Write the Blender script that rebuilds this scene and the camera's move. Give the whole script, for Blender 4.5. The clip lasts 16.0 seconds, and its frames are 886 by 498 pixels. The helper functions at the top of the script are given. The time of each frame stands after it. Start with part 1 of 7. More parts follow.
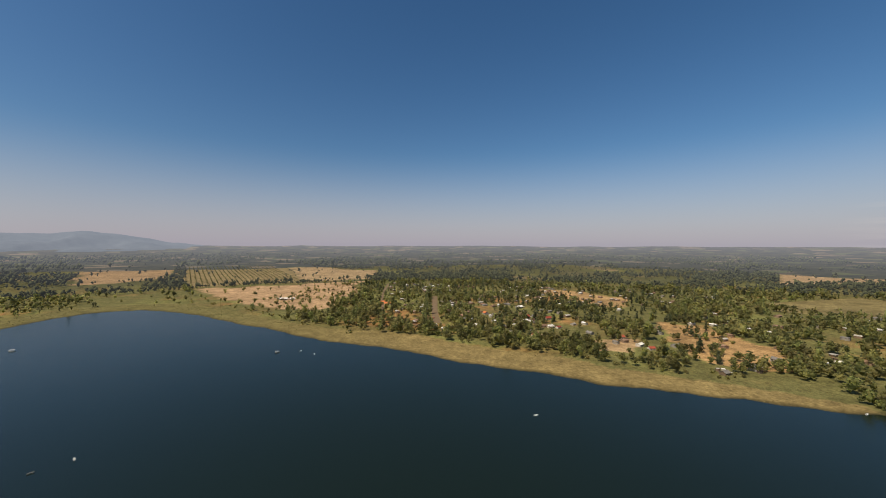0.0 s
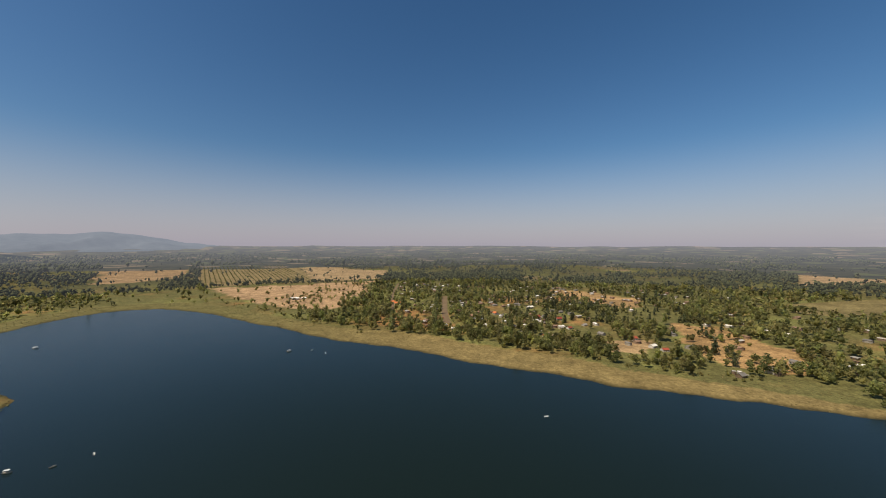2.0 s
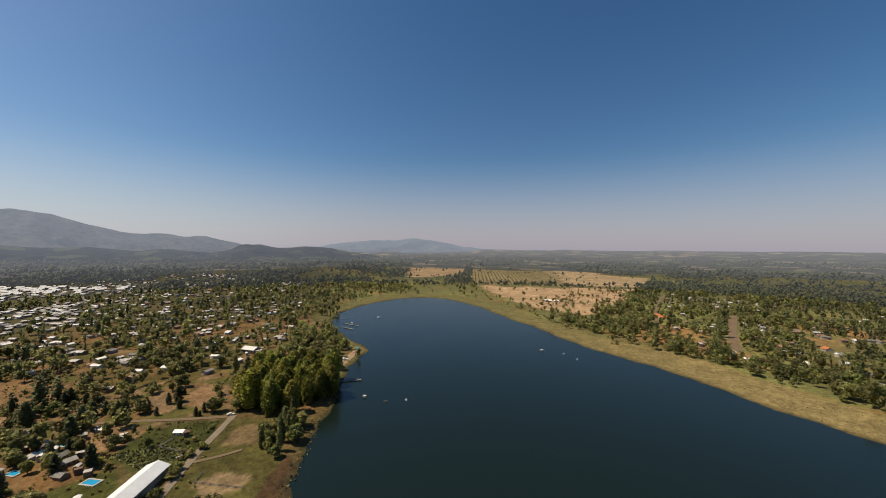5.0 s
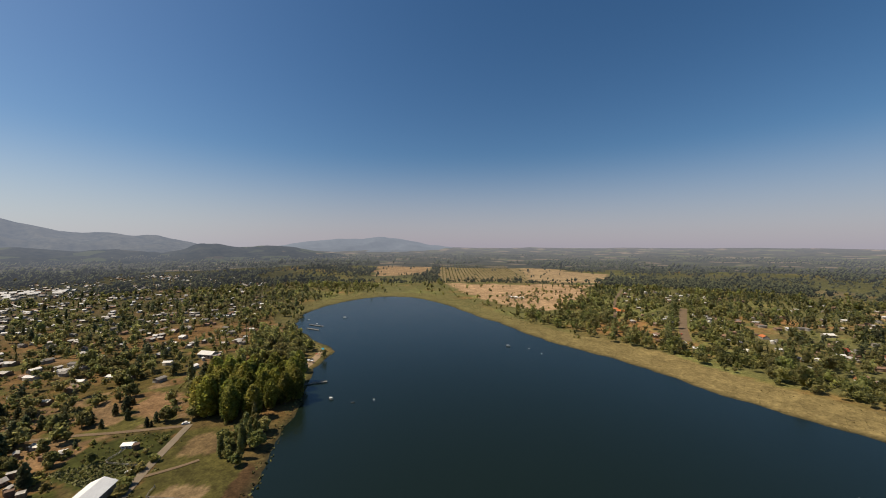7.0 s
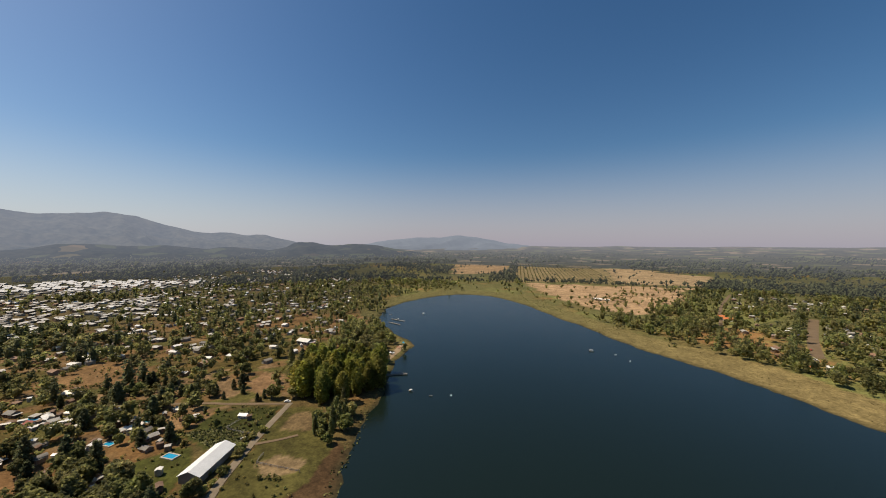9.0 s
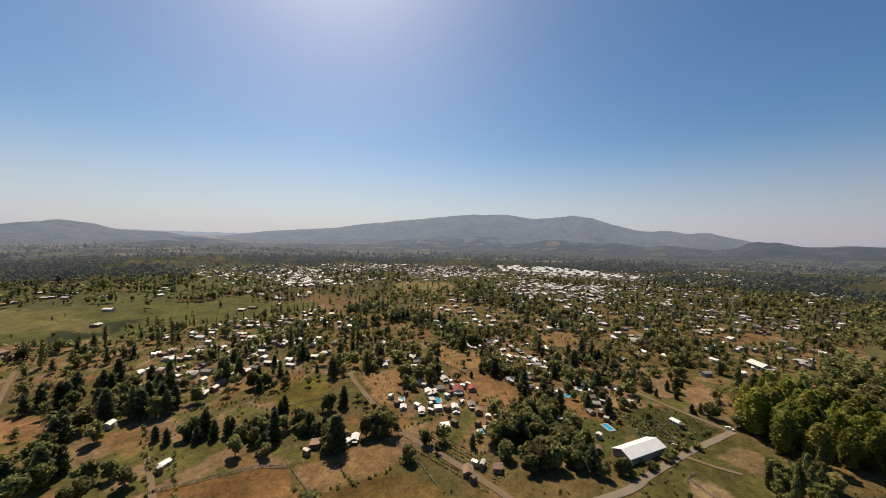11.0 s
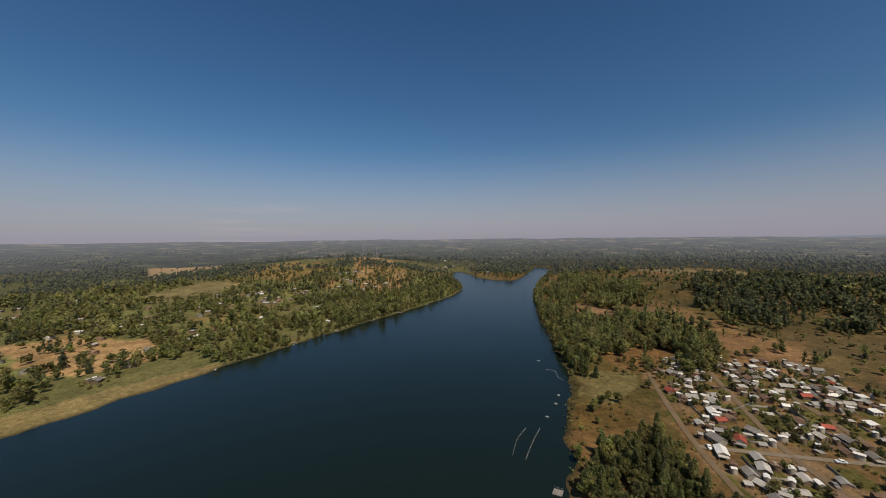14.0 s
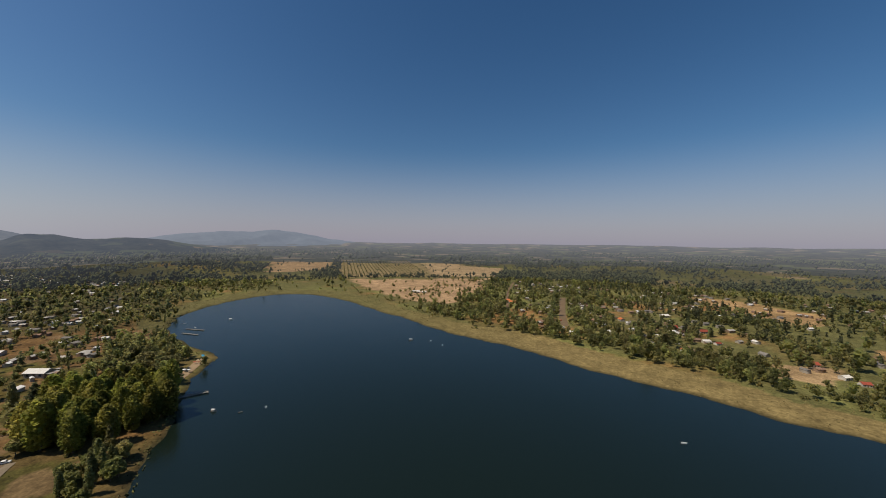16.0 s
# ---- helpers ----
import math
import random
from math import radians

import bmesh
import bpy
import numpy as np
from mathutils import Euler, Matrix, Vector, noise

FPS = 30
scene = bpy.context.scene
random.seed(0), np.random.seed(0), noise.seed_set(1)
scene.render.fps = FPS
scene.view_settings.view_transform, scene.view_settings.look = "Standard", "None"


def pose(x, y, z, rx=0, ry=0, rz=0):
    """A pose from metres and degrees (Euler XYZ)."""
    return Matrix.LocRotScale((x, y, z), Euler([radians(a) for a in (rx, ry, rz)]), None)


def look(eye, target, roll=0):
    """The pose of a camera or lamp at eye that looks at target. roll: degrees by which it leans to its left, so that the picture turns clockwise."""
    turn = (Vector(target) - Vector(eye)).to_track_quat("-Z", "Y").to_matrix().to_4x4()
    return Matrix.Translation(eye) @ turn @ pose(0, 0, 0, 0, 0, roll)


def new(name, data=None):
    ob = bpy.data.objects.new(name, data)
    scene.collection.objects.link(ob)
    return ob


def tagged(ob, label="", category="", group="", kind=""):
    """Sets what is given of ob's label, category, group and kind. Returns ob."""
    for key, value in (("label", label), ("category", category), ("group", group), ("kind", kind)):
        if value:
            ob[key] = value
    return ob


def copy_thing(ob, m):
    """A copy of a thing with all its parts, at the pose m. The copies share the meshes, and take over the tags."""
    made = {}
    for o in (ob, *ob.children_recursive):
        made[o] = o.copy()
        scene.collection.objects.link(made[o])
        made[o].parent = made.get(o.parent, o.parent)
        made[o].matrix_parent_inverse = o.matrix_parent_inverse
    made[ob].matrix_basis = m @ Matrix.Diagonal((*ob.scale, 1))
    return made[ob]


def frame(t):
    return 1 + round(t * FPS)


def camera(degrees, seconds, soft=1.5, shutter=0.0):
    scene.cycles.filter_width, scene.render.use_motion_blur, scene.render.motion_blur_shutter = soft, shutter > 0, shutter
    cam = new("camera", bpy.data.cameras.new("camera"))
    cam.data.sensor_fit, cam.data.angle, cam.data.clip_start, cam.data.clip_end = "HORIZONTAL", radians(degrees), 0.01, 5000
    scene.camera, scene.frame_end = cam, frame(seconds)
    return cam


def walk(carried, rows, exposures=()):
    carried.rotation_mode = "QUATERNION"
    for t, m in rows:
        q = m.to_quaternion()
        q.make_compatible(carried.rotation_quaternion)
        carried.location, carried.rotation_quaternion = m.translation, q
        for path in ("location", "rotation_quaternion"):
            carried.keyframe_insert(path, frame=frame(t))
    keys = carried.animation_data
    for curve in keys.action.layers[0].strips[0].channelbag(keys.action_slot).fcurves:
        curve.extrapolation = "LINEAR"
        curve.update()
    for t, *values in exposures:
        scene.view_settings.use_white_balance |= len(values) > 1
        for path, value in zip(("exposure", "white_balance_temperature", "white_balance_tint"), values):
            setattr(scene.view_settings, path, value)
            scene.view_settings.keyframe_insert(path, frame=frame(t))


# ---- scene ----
# ---------- camera: hovering over the bank of the lake, turning once round ----------
EYE = 106.0
cam = camera(101.4, 16.0, soft=1.0)
TURN = [  # seconds, yaw, pitch, lean
    (0.0, 0.00, -0.68, 0.13), (0.5, 0.34, -0.64, 0.08), (1.0, 0.86, -0.66, 0.08), (1.5, 0.28, -0.63, 0.11),
    (2.0, 1.56, -0.68, 0.08), (2.5, 10.70, -0.62, 0.18), (3.0, 23.07, -0.64, 0.40), (3.2, 32.62, -0.66, 0.54),
    (5.3, 40.01, -0.18, 0.39), (5.5, 32.96, -0.35, 0.17), (6.0, 33.53, -0.33, 0.11), (6.5, 35.61, -0.38, 0.12),
    (7.0, 34.85, -0.44, 0.08), (7.5, 34.54, -0.52, 0.07), (8.0, 34.00, -0.57, 0.07), (8.2, 34.22, -0.59, 0.02),
    (10.3, 86.54, -1.24, 1.18), (10.5, 92.10, -1.37, 1.21), (11.0, 109.44, -1.79, 1.30), (11.5, 128.58, -2.20, 1.12),
    (12.0, 147.97, -2.59, 0.88), (12.1, 156.00, -2.61, 0.69), (12.2, 166.80, -2.63, 0.51), (12.3, 178.00, -2.65, 0.32),
    (12.4, 189.00, -2.66, 0.14), (12.5, 198.60, -2.68, -0.05), (12.6, 205.20, -2.70, -0.23), (12.7, 210.26, -2.72, -0.35),
    (13.0, 222.66, -2.21, -0.19), (13.5, 249.76, -2.03, -0.37), (14.0, 277.85, -1.70, -0.57), (14.5, 305.73, -1.24, -0.48),
    (15.0, 331.20, -1.00, -0.16), (15.5, 354.83, -0.94, 0.20), (16.0, 379.68, -1.12, 0.70)]
walk(cam, [(t, pose(0, 0, EYE, 90 + p, -r, w)) for t, w, p, r in TURN], exposures=[(0.0, 0.23, 7000, 10), (8.2, 0.20, 7000, 10), (11.0, 0.26, 7000, 10), (12.0, -0.04, 7000, 10),
     (12.5, 0.03, 7000, 10), (13.0, 0.0, 7000, 10), (13.6, -0.07, 6800, 10), (14.5, -0.14, 6700, 10), (16.0, -0.05, 6700, 10)])

# ---------- sky and sun ----------
SUN_YAW, SUN_HEIGHT = 127.5, 47.0
world = bpy.data.worlds.new("sky")
scene.world = world
world.use_nodes = True
wn = world.node_tree.nodes
sky = wn.new("ShaderNodeTexSky")
sky.sky_type = "NISHITA"
sky.sun_disc = False
sky.sun_elevation, sky.sun_rotation = radians(SUN_HEIGHT), radians(-SUN_YAW)
sky.altitude, sky.air_density, sky.dust_density, sky.ozone_density = 100, 1.0, 0.9, 4.0
wn["Background"].inputs["Strength"].default_value = 0.076
wl = world.node_tree.links
deep = wn.new("ShaderNodeHueSaturation")
deep.inputs["Saturation"].default_value = 1.23
wl.new(sky.outputs[0], deep.inputs["Color"])
# dusty summer air low over the land, all round
way = wn.new("ShaderNodeTexCoord")
split = wn.new("ShaderNodeSeparateXYZ")
wl.new(way.outputs["Generated"], split.inputs[0])
low_air = wn.new("ShaderNodeMapRange")
low_air.interpolation_type = "SMOOTHSTEP"
low_air.inputs["From Min"].default_value, low_air.inputs["From Max"].default_value = -0.02, 0.255
low_air.inputs["To Min"].default_value, low_air.inputs["To Max"].default_value = 0.80, 0.0
wl.new(split.outputs["Z"], low_air.inputs["Value"])
dust = wn.new("ShaderNodeMix")
dust.data_type = "RGBA"
dust.inputs["B"].default_value = (4.6, 4.42, 5.6, 1)
# the haze is paler and whiter towards the sun
FORWARD = wn.new("ShaderNodeVectorMath")
FORWARD.operation = "DOT_PRODUCT"
FORWARD.inputs[1].default_value = (-math.sin(radians(SUN_YAW)), math.cos(radians(SUN_YAW)), 0)
wl.new(way.outputs["Generated"], FORWARD.inputs[0])
paler = wn.new("ShaderNodeMapRange")
paler.interpolation_type = "SMOOTHSTEP"
paler.inputs["From Min"].default_value, paler.inputs["From Max"].default_value = 0.1, 1.0
wl.new(FORWARD.outputs["Value"], paler.inputs["Value"])
dust_tone = wn.new("ShaderNodeMix")
dust_tone.data_type = "RGBA"
dust_tone.inputs["A"].default_value, dust_tone.inputs["B"].default_value = (4.5, 4.3, 5.5, 1), (5.8, 6.3, 7.6, 1)
wl.new(paler.outputs[0], dust_tone.inputs["Factor"])
wl.new(dust_tone.outputs["Result"], dust.inputs["B"])
wl.new(low_air.outputs[0], dust.inputs["Factor"])
wl.new(deep.outputs[0], dust.inputs["A"])
# thin wisps of high cloud low in the south
stretch = wn.new("ShaderNodeVectorMath")
stretch.operation = "MULTIPLY"
stretch.inputs[1].default_value = (5, 5, 60)
wl.new(way.outputs["Generated"], stretch.inputs[0])
wisp = wn.new("ShaderNodeTexNoise")
wisp.inputs["Scale"].default_value, wisp.inputs["Detail"].default_value = 1.0, 5
wl.new(stretch.outputs[0], wisp.inputs["Vector"])
thin = wn.new("ShaderNodeMapRange")
thin.inputs["From Min"].default_value, thin.inputs["From Max"].default_value = 0.47, 0.72
thin.inputs["To Max"].default_value = 0.7
wl.new(wisp.outputs["Fac"], thin.inputs["Value"])
south = wn.new("ShaderNodeVectorMath")
south.operation = "DISTANCE"
south.inputs[1].default_value = (0.43, -0.90, 0.055)
wl.new(way.outputs["Generated"], south.inputs[0])
where = wn.new("ShaderNodeMapRange")
where.interpolation_type = "SMOOTHSTEP"
where.inputs["From Min"].default_value, where.inputs["From Max"].default_value = 0.30, 0.06
wl.new(south.outputs["Value"], where.inputs["Value"])
flat = wn.new("ShaderNodeMapRange")
flat.interpolation_type = "SMOOTHSTEP"
flat.inputs["From Min"].default_value, flat.inputs["From Max"].default_value = 0.10, 0.06
wl.new(split.outputs["Z"], flat.inputs["Value"])
north_streak = wn.new("ShaderNodeVectorMath")
north_streak.operation = "DISTANCE"
north_streak.inputs[1].default_value = (0.82, 0.565, 0.047)
wl.new(way.outputs["Generated"], north_streak.inputs[0])
streak = wn.new("ShaderNodeMapRange")
streak.interpolation_type = "SMOOTHSTEP"
streak.inputs["From Min"].default_value, streak.inputs["From Max"].default_value = 0.17, 0.05
streak.inputs["To Max"].default_value = 0.5
wl.new(north_streak.outputs["Value"], streak.inputs["Value"])
both_wisps = wn.new("ShaderNodeMath")
both_wisps.operation = "MAXIMUM"
wl.new(where.outputs[0], both_wisps.inputs[0])
wl.new(streak.outputs[0], both_wisps.inputs[1])
amount, amount_b = wn.new("ShaderNodeMath"), wn.new("ShaderNodeMath")
amount.operation = amount_b.operation = "MULTIPLY"
wl.new(thin.outputs[0], amount.inputs[0])
wl.new(both_wisps.outputs[0], amount.inputs[1])
wl.new(amount.outputs[0], amount_b.inputs[0])
wl.new(flat.outputs[0], amount_b.inputs[1])
cloud = wn.new("ShaderNodeMix")
cloud.data_type = "RGBA"
cloud.inputs["B"].default_value = (7.0, 6.7, 6.8, 1)
wl.new(amount_b.outputs[0], cloud.inputs["Factor"])
wl.new(dust.outputs["Result"], cloud.inputs["A"])
wl.new(cloud.outputs["Result"], wn["Background"].inputs["Color"])
sun_data = bpy.data.lights.new("sun", "SUN")
sun_data.energy, sun_data.angle, sun_data.color = 4.0, radians(0.5), (1.0, 0.90, 0.745)
sun = new("sun", sun_data)
a, e = radians(SUN_YAW), radians(SUN_HEIGHT)
sun.matrix_world = look((-math.sin(a) * math.cos(e) * 300, math.cos(a) * math.cos(e) * 300, 300), (0, 0, 0))

# ---------- materials ----------
RNG = np.random.default_rng(7)


def material(name, low, high, rough=0.8, grain=1.0, patch=0.08, bump=0.3, metal=0.0, vary="", spread=0.35, spec=0.3, leafy=False):
    """Two base colours mixed by noise at two real-world scales; vary: 'object' or 'island' for piece-to-piece change."""
    m = bpy.data.materials.new(name)
    m.use_nodes = True
    n, l = m.node_tree.nodes, m.node_tree.links
    b = n["Principled BSDF"]
    b.inputs["Roughness"].default_value, b.inputs["Metallic"].default_value = rough, metal
    b.inputs["Specular IOR Level"].default_value = spec
    geo = n.new("ShaderNodeNewGeometry")
    fine, wide = n.new("ShaderNodeTexNoise"), n.new("ShaderNodeTexNoise")
    for tex, size in ((fine, grain), (wide, patch)):
        tex.inputs["Scale"].default_value, tex.inputs["Detail"].default_value = size, 3
        l.new(geo.outputs["Position"], tex.inputs["Vector"])
    add = n.new("ShaderNodeMath")
    add.operation = "ADD"
    l.new(fine.outputs["Fac"], add.inputs[0])
    l.new(wide.outputs["Fac"], add.inputs[1])
    ramp = n.new("ShaderNodeMapRange")
    ramp.inputs["From Min"].default_value, ramp.inputs["From Max"].default_value = (0.82, 1.18) if leafy else (0.7, 1.3)
    l.new(add.outputs[0], ramp.inputs["Value"])
    mix = n.new("ShaderNodeMix")
    mix.data_type = "RGBA"
    mix.inputs["A"].default_value, mix.inputs["B"].default_value = (*low, 1), (*high, 1)
    l.new(ramp.outputs[0], mix.inputs["Factor"])
    out = mix.outputs["Result"]
    if vary:
        if vary == "object":
            rnd = n.new("ShaderNodeObjectInfo").outputs["Random"]
        else:
            rnd = geo.outputs["Random Per Island"]
        val = n.new("ShaderNodeMapRange")
        val.inputs["To Min"].default_value, val.inputs["To Max"].default_value = 1 - spread, 1 + spread
        l.new(rnd, val.inputs["Value"])
        hsv = n.new("ShaderNodeHueSaturation")
        l.new(val.outputs[0], hsv.inputs["Value"])
        l.new(out, hsv.inputs["Color"])
        out = hsv.outputs[0]
    if leafy:  # each tree has a tone of its own
        cell, apart, tone, own = n.new("ShaderNodeTexVoronoi"), n.new("ShaderNodeSeparateColor"), n.new("ShaderNodeMapRange"), n.new("ShaderNodeMapRange")
        cell.voronoi_dimensions = "2D"
        cell.inputs["Scale"].default_value = 0.12
        l.new(geo.outputs["Position"], cell.inputs["Vector"])
        l.new(cell.outputs["Color"], apart.inputs[0])
        tone.inputs["To Min"].default_value, tone.inputs["To Max"].default_value = 0.66, 1.42
        own.inputs["To Min"].default_value, own.inputs["To Max"].default_value = 0.478, 0.524
        l.new(apart.outputs[0], tone.inputs["Value"])
        l.new(apart.outputs[1], own.inputs["Value"])
        single = n.new("ShaderNodeHueSaturation")
        l.new(tone.outputs[0], single.inputs["Value"])
        l.new(own.outputs[0], single.inputs["Hue"])
        l.new(out, single.inputs["Color"])
        out = single.outputs[0]
    l.new(out, b.inputs["Base Color"])
    if bump:
        bp = n.new("ShaderNodeBump")
        bp.inputs["Strength"].default_value = bump
        l.new(fine.outputs["Fac"], bp.inputs["Height"])
        l.new(bp.outputs[0], b.inputs["Normal"])
    if leafy:  # thin leaves let part of the sun through
        thin_leaf, both = n.new("ShaderNodeBsdfTranslucent"), n.new("ShaderNodeMixShader")
        both.inputs["Fac"].default_value = 0.54
        sunlit = n.new("ShaderNodeHueSaturation")
        sunlit.inputs["Value"].default_value = 1.8
        l.new(out, sunlit.inputs["Color"])
        l.new(sunlit.outputs[0], thin_leaf.inputs["Color"])
        l.new(b.outputs[0], both.inputs[1])
        l.new(thin_leaf.outputs[0], both.inputs[2])
        l.new(both.outputs[0], n["Material Output"].inputs["Surface"])
    return m


def ground_material():
    """Land cover from the attribute 'cover', broken up by tufts, clods and wider patches."""
    m = material("land", (0.58, 0.58, 0.58), (1.14, 1.14, 1.14), 0.95, 0.9, 0.06, 0.6, spec=0.1)
    n, l = m.node_tree.nodes, m.node_tree.links
    att = n.new("ShaderNodeAttribute")
    att.attribute_name = "cover"
    old = next(x for x in n if x.type == "MIX")
    mul = n.new("ShaderNodeMix")
    mul.data_type, mul.blend_type = "RGBA", "MULTIPLY"
    mul.inputs["Factor"].default_value = 1
    l.new(att.outputs["Color"], mul.inputs["A"])
    l.new(old.outputs["Result"], mul.inputs["B"])
    tuft = n.new("ShaderNodeTexNoise")
    tuft.inputs["Scale"].default_value, tuft.inputs["Detail"].default_value, tuft.inputs["Roughness"].default_value = 0.3, 8, 0.68
    l.new(n["Geometry"].outputs["Position"], tuft.inputs["Vector"])
    r = n.new("ShaderNodeMapRange")
    r.inputs["From Min"].default_value, r.inputs["From Max"].default_value = 0.32, 0.68
    r.inputs["To Min"].default_value, r.inputs["To Max"].default_value = 0.58, 1.36
    l.new(tuft.outputs["Fac"], r.inputs["Value"])
    hsv = n.new("ShaderNodeHueSaturation")
    l.new(r.outputs[0], hsv.inputs["Value"])
    l.new(mul.outputs["Result"], hsv.inputs["Color"])
    l.new(hsv.outputs[0], n["Principled BSDF"].inputs["Base Color"])
    return m


def water_material(name, deep, rough, ripple, scale):
    m = bpy.data.materials.new(name)
    m.use_nodes = True
    n, l = m.node_tree.nodes, m.node_tree.links
    b = n["Principled BSDF"]
    b.inputs["Base Color"].default_value = (*deep, 1)
    b.inputs["Roughness"].default_value, b.inputs["IOR"].default_value = rough, 1.33
    geo = n.new("ShaderNodeNewGeometry")
    small, big = n.new("ShaderNodeTexNoise"), n.new("ShaderNodeTexNoise")
    for tex, s in ((small, scale), (big, scale * 0.04)):
        tex.inputs["Scale"].default_value, tex.inputs["Detail"].default_value = s, 4
        l.new(geo.outputs["Position"], tex.inputs["Vector"])
    add = n.new("ShaderNodeMath")
    add.operation = "MULTIPLY"
    l.new(small.outputs["Fac"], add.inputs[0])
    l.new(big.outputs["Fac"], add.inputs[1])
    bump = n.new("ShaderNodeBump")
    bump.inputs["Strength"].default_value, bump.inputs["Distance"].default_value = ripple, 0.4
    l.new(add.outputs[0], bump.inputs["Height"])
    l.new(bump.outputs[0], b.inputs["Normal"])
    return m


def far_material(name, low, high, haze, glow, patch, fields=None, share=0.86, haze_from=750, bend_by=1.15, leas=(0.095, 0.105, 0.045)):
    """Dull colours for the distance, with summer haze painted on as surface emission."""
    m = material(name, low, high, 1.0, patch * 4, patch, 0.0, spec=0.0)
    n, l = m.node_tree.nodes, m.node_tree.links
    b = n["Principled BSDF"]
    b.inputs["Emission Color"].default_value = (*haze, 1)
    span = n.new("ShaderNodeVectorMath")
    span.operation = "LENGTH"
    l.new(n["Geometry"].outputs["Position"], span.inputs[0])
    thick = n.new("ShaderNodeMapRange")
    thick.inputs["From Min"].default_value, thick.inputs["From Max"].default_value = haze_from, 4900
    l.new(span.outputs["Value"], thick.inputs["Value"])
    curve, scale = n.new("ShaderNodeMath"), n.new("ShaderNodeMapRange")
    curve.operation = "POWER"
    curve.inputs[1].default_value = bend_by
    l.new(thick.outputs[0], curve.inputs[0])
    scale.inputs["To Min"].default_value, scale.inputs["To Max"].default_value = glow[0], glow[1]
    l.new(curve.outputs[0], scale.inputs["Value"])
    # the painted haze glows more strongly on the sun's side
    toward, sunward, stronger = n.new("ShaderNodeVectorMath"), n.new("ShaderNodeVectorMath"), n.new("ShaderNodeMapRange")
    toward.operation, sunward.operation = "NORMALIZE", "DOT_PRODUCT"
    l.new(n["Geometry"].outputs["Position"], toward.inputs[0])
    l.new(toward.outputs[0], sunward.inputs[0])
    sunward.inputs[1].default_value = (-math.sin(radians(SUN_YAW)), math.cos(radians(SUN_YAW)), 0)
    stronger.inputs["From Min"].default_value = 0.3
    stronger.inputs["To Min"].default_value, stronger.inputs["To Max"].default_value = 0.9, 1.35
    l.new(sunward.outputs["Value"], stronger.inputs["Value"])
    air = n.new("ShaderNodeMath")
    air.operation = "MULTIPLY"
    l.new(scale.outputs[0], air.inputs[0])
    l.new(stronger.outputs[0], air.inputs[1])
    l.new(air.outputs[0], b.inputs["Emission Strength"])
    if fields:  # a patchwork of fields among dark woods
        spot, bend = n.new("ShaderNodeTexVoronoi"), n.new("ShaderNodeTexNoise")
        bend.inputs["Scale"].default_value, bend.inputs["Detail"].default_value = 0.006, 4
        l.new(n["Geometry"].outputs["Position"], bend.inputs["Vector"])
        push, flat_place = n.new("ShaderNodeVectorMath"), n.new("ShaderNodeVectorMath")
        push.operation, flat_place.operation = "MULTIPLY_ADD", "MULTIPLY"
        l.new(bend.outputs["Color"], push.inputs[0])
        push.inputs[1].default_value = (110, 110, 0)
        l.new(n["Geometry"].outputs["Position"], flat_place.inputs[0])
        flat_place.inputs[1].default_value = (1, 1, 0)
        l.new(flat_place.outputs[0], push.inputs[2])
        l.new(push.outputs[0], spot.inputs["Vector"])
        spot.inputs["Scale"].default_value = 0.0105
        cell = n.new("ShaderNodeSeparateColor")
        l.new(spot.outputs["Color"], cell.inputs[0])
        last = next(x for x in n if x.type == "MIX").outputs["Result"]
        for channel, from_, tint in ((0, share, fields), (1, 0.86, leas)):
            r = n.new("ShaderNodeMapRange")
            r.inputs["From Min"].default_value, r.inputs["From Max"].default_value = from_, from_ + 0.03
            l.new(cell.outputs[channel], r.inputs["Value"])
            mix = n.new("ShaderNodeMix")
            mix.data_type = "RGBA"
            mix.inputs["B"].default_value = (*tint, 1)
            l.new(r.outputs[0], mix.inputs["Factor"])
            l.new(last, mix.inputs["A"])
            last = mix.outputs["Result"]
        l.new(last, b.inputs["Base Color"])
    return m


M_LAND = ground_material()
M_LAKE = water_material("lake_water", (0.0072, 0.0135, 0.0092), 0.2, 0.45, 0.6)
M_POOL = water_material("pool_water", (0.02, 0.32, 0.55), 0.05, 0.15, 1.5)
M_GRAVEL = material("gravel", (0.175, 0.138, 0.095), (0.25, 0.20, 0.14), 0.95, 2.0, 0.1, 0.4)
M_DIRT = material("dirt_track", (0.135, 0.093, 0.052), (0.20, 0.14, 0.083), 0.95, 2.0, 0.1, 0.4)
M_SAND = material("beach_sand", (0.27, 0.19, 0.11), (0.37, 0.27, 0.165), 0.95, 2.0, 0.1, 0.3)
M_BARK = material("bark", (0.09, 0.065, 0.045), (0.16, 0.12, 0.09), 0.95, 4.0, 0.5, 0.5)
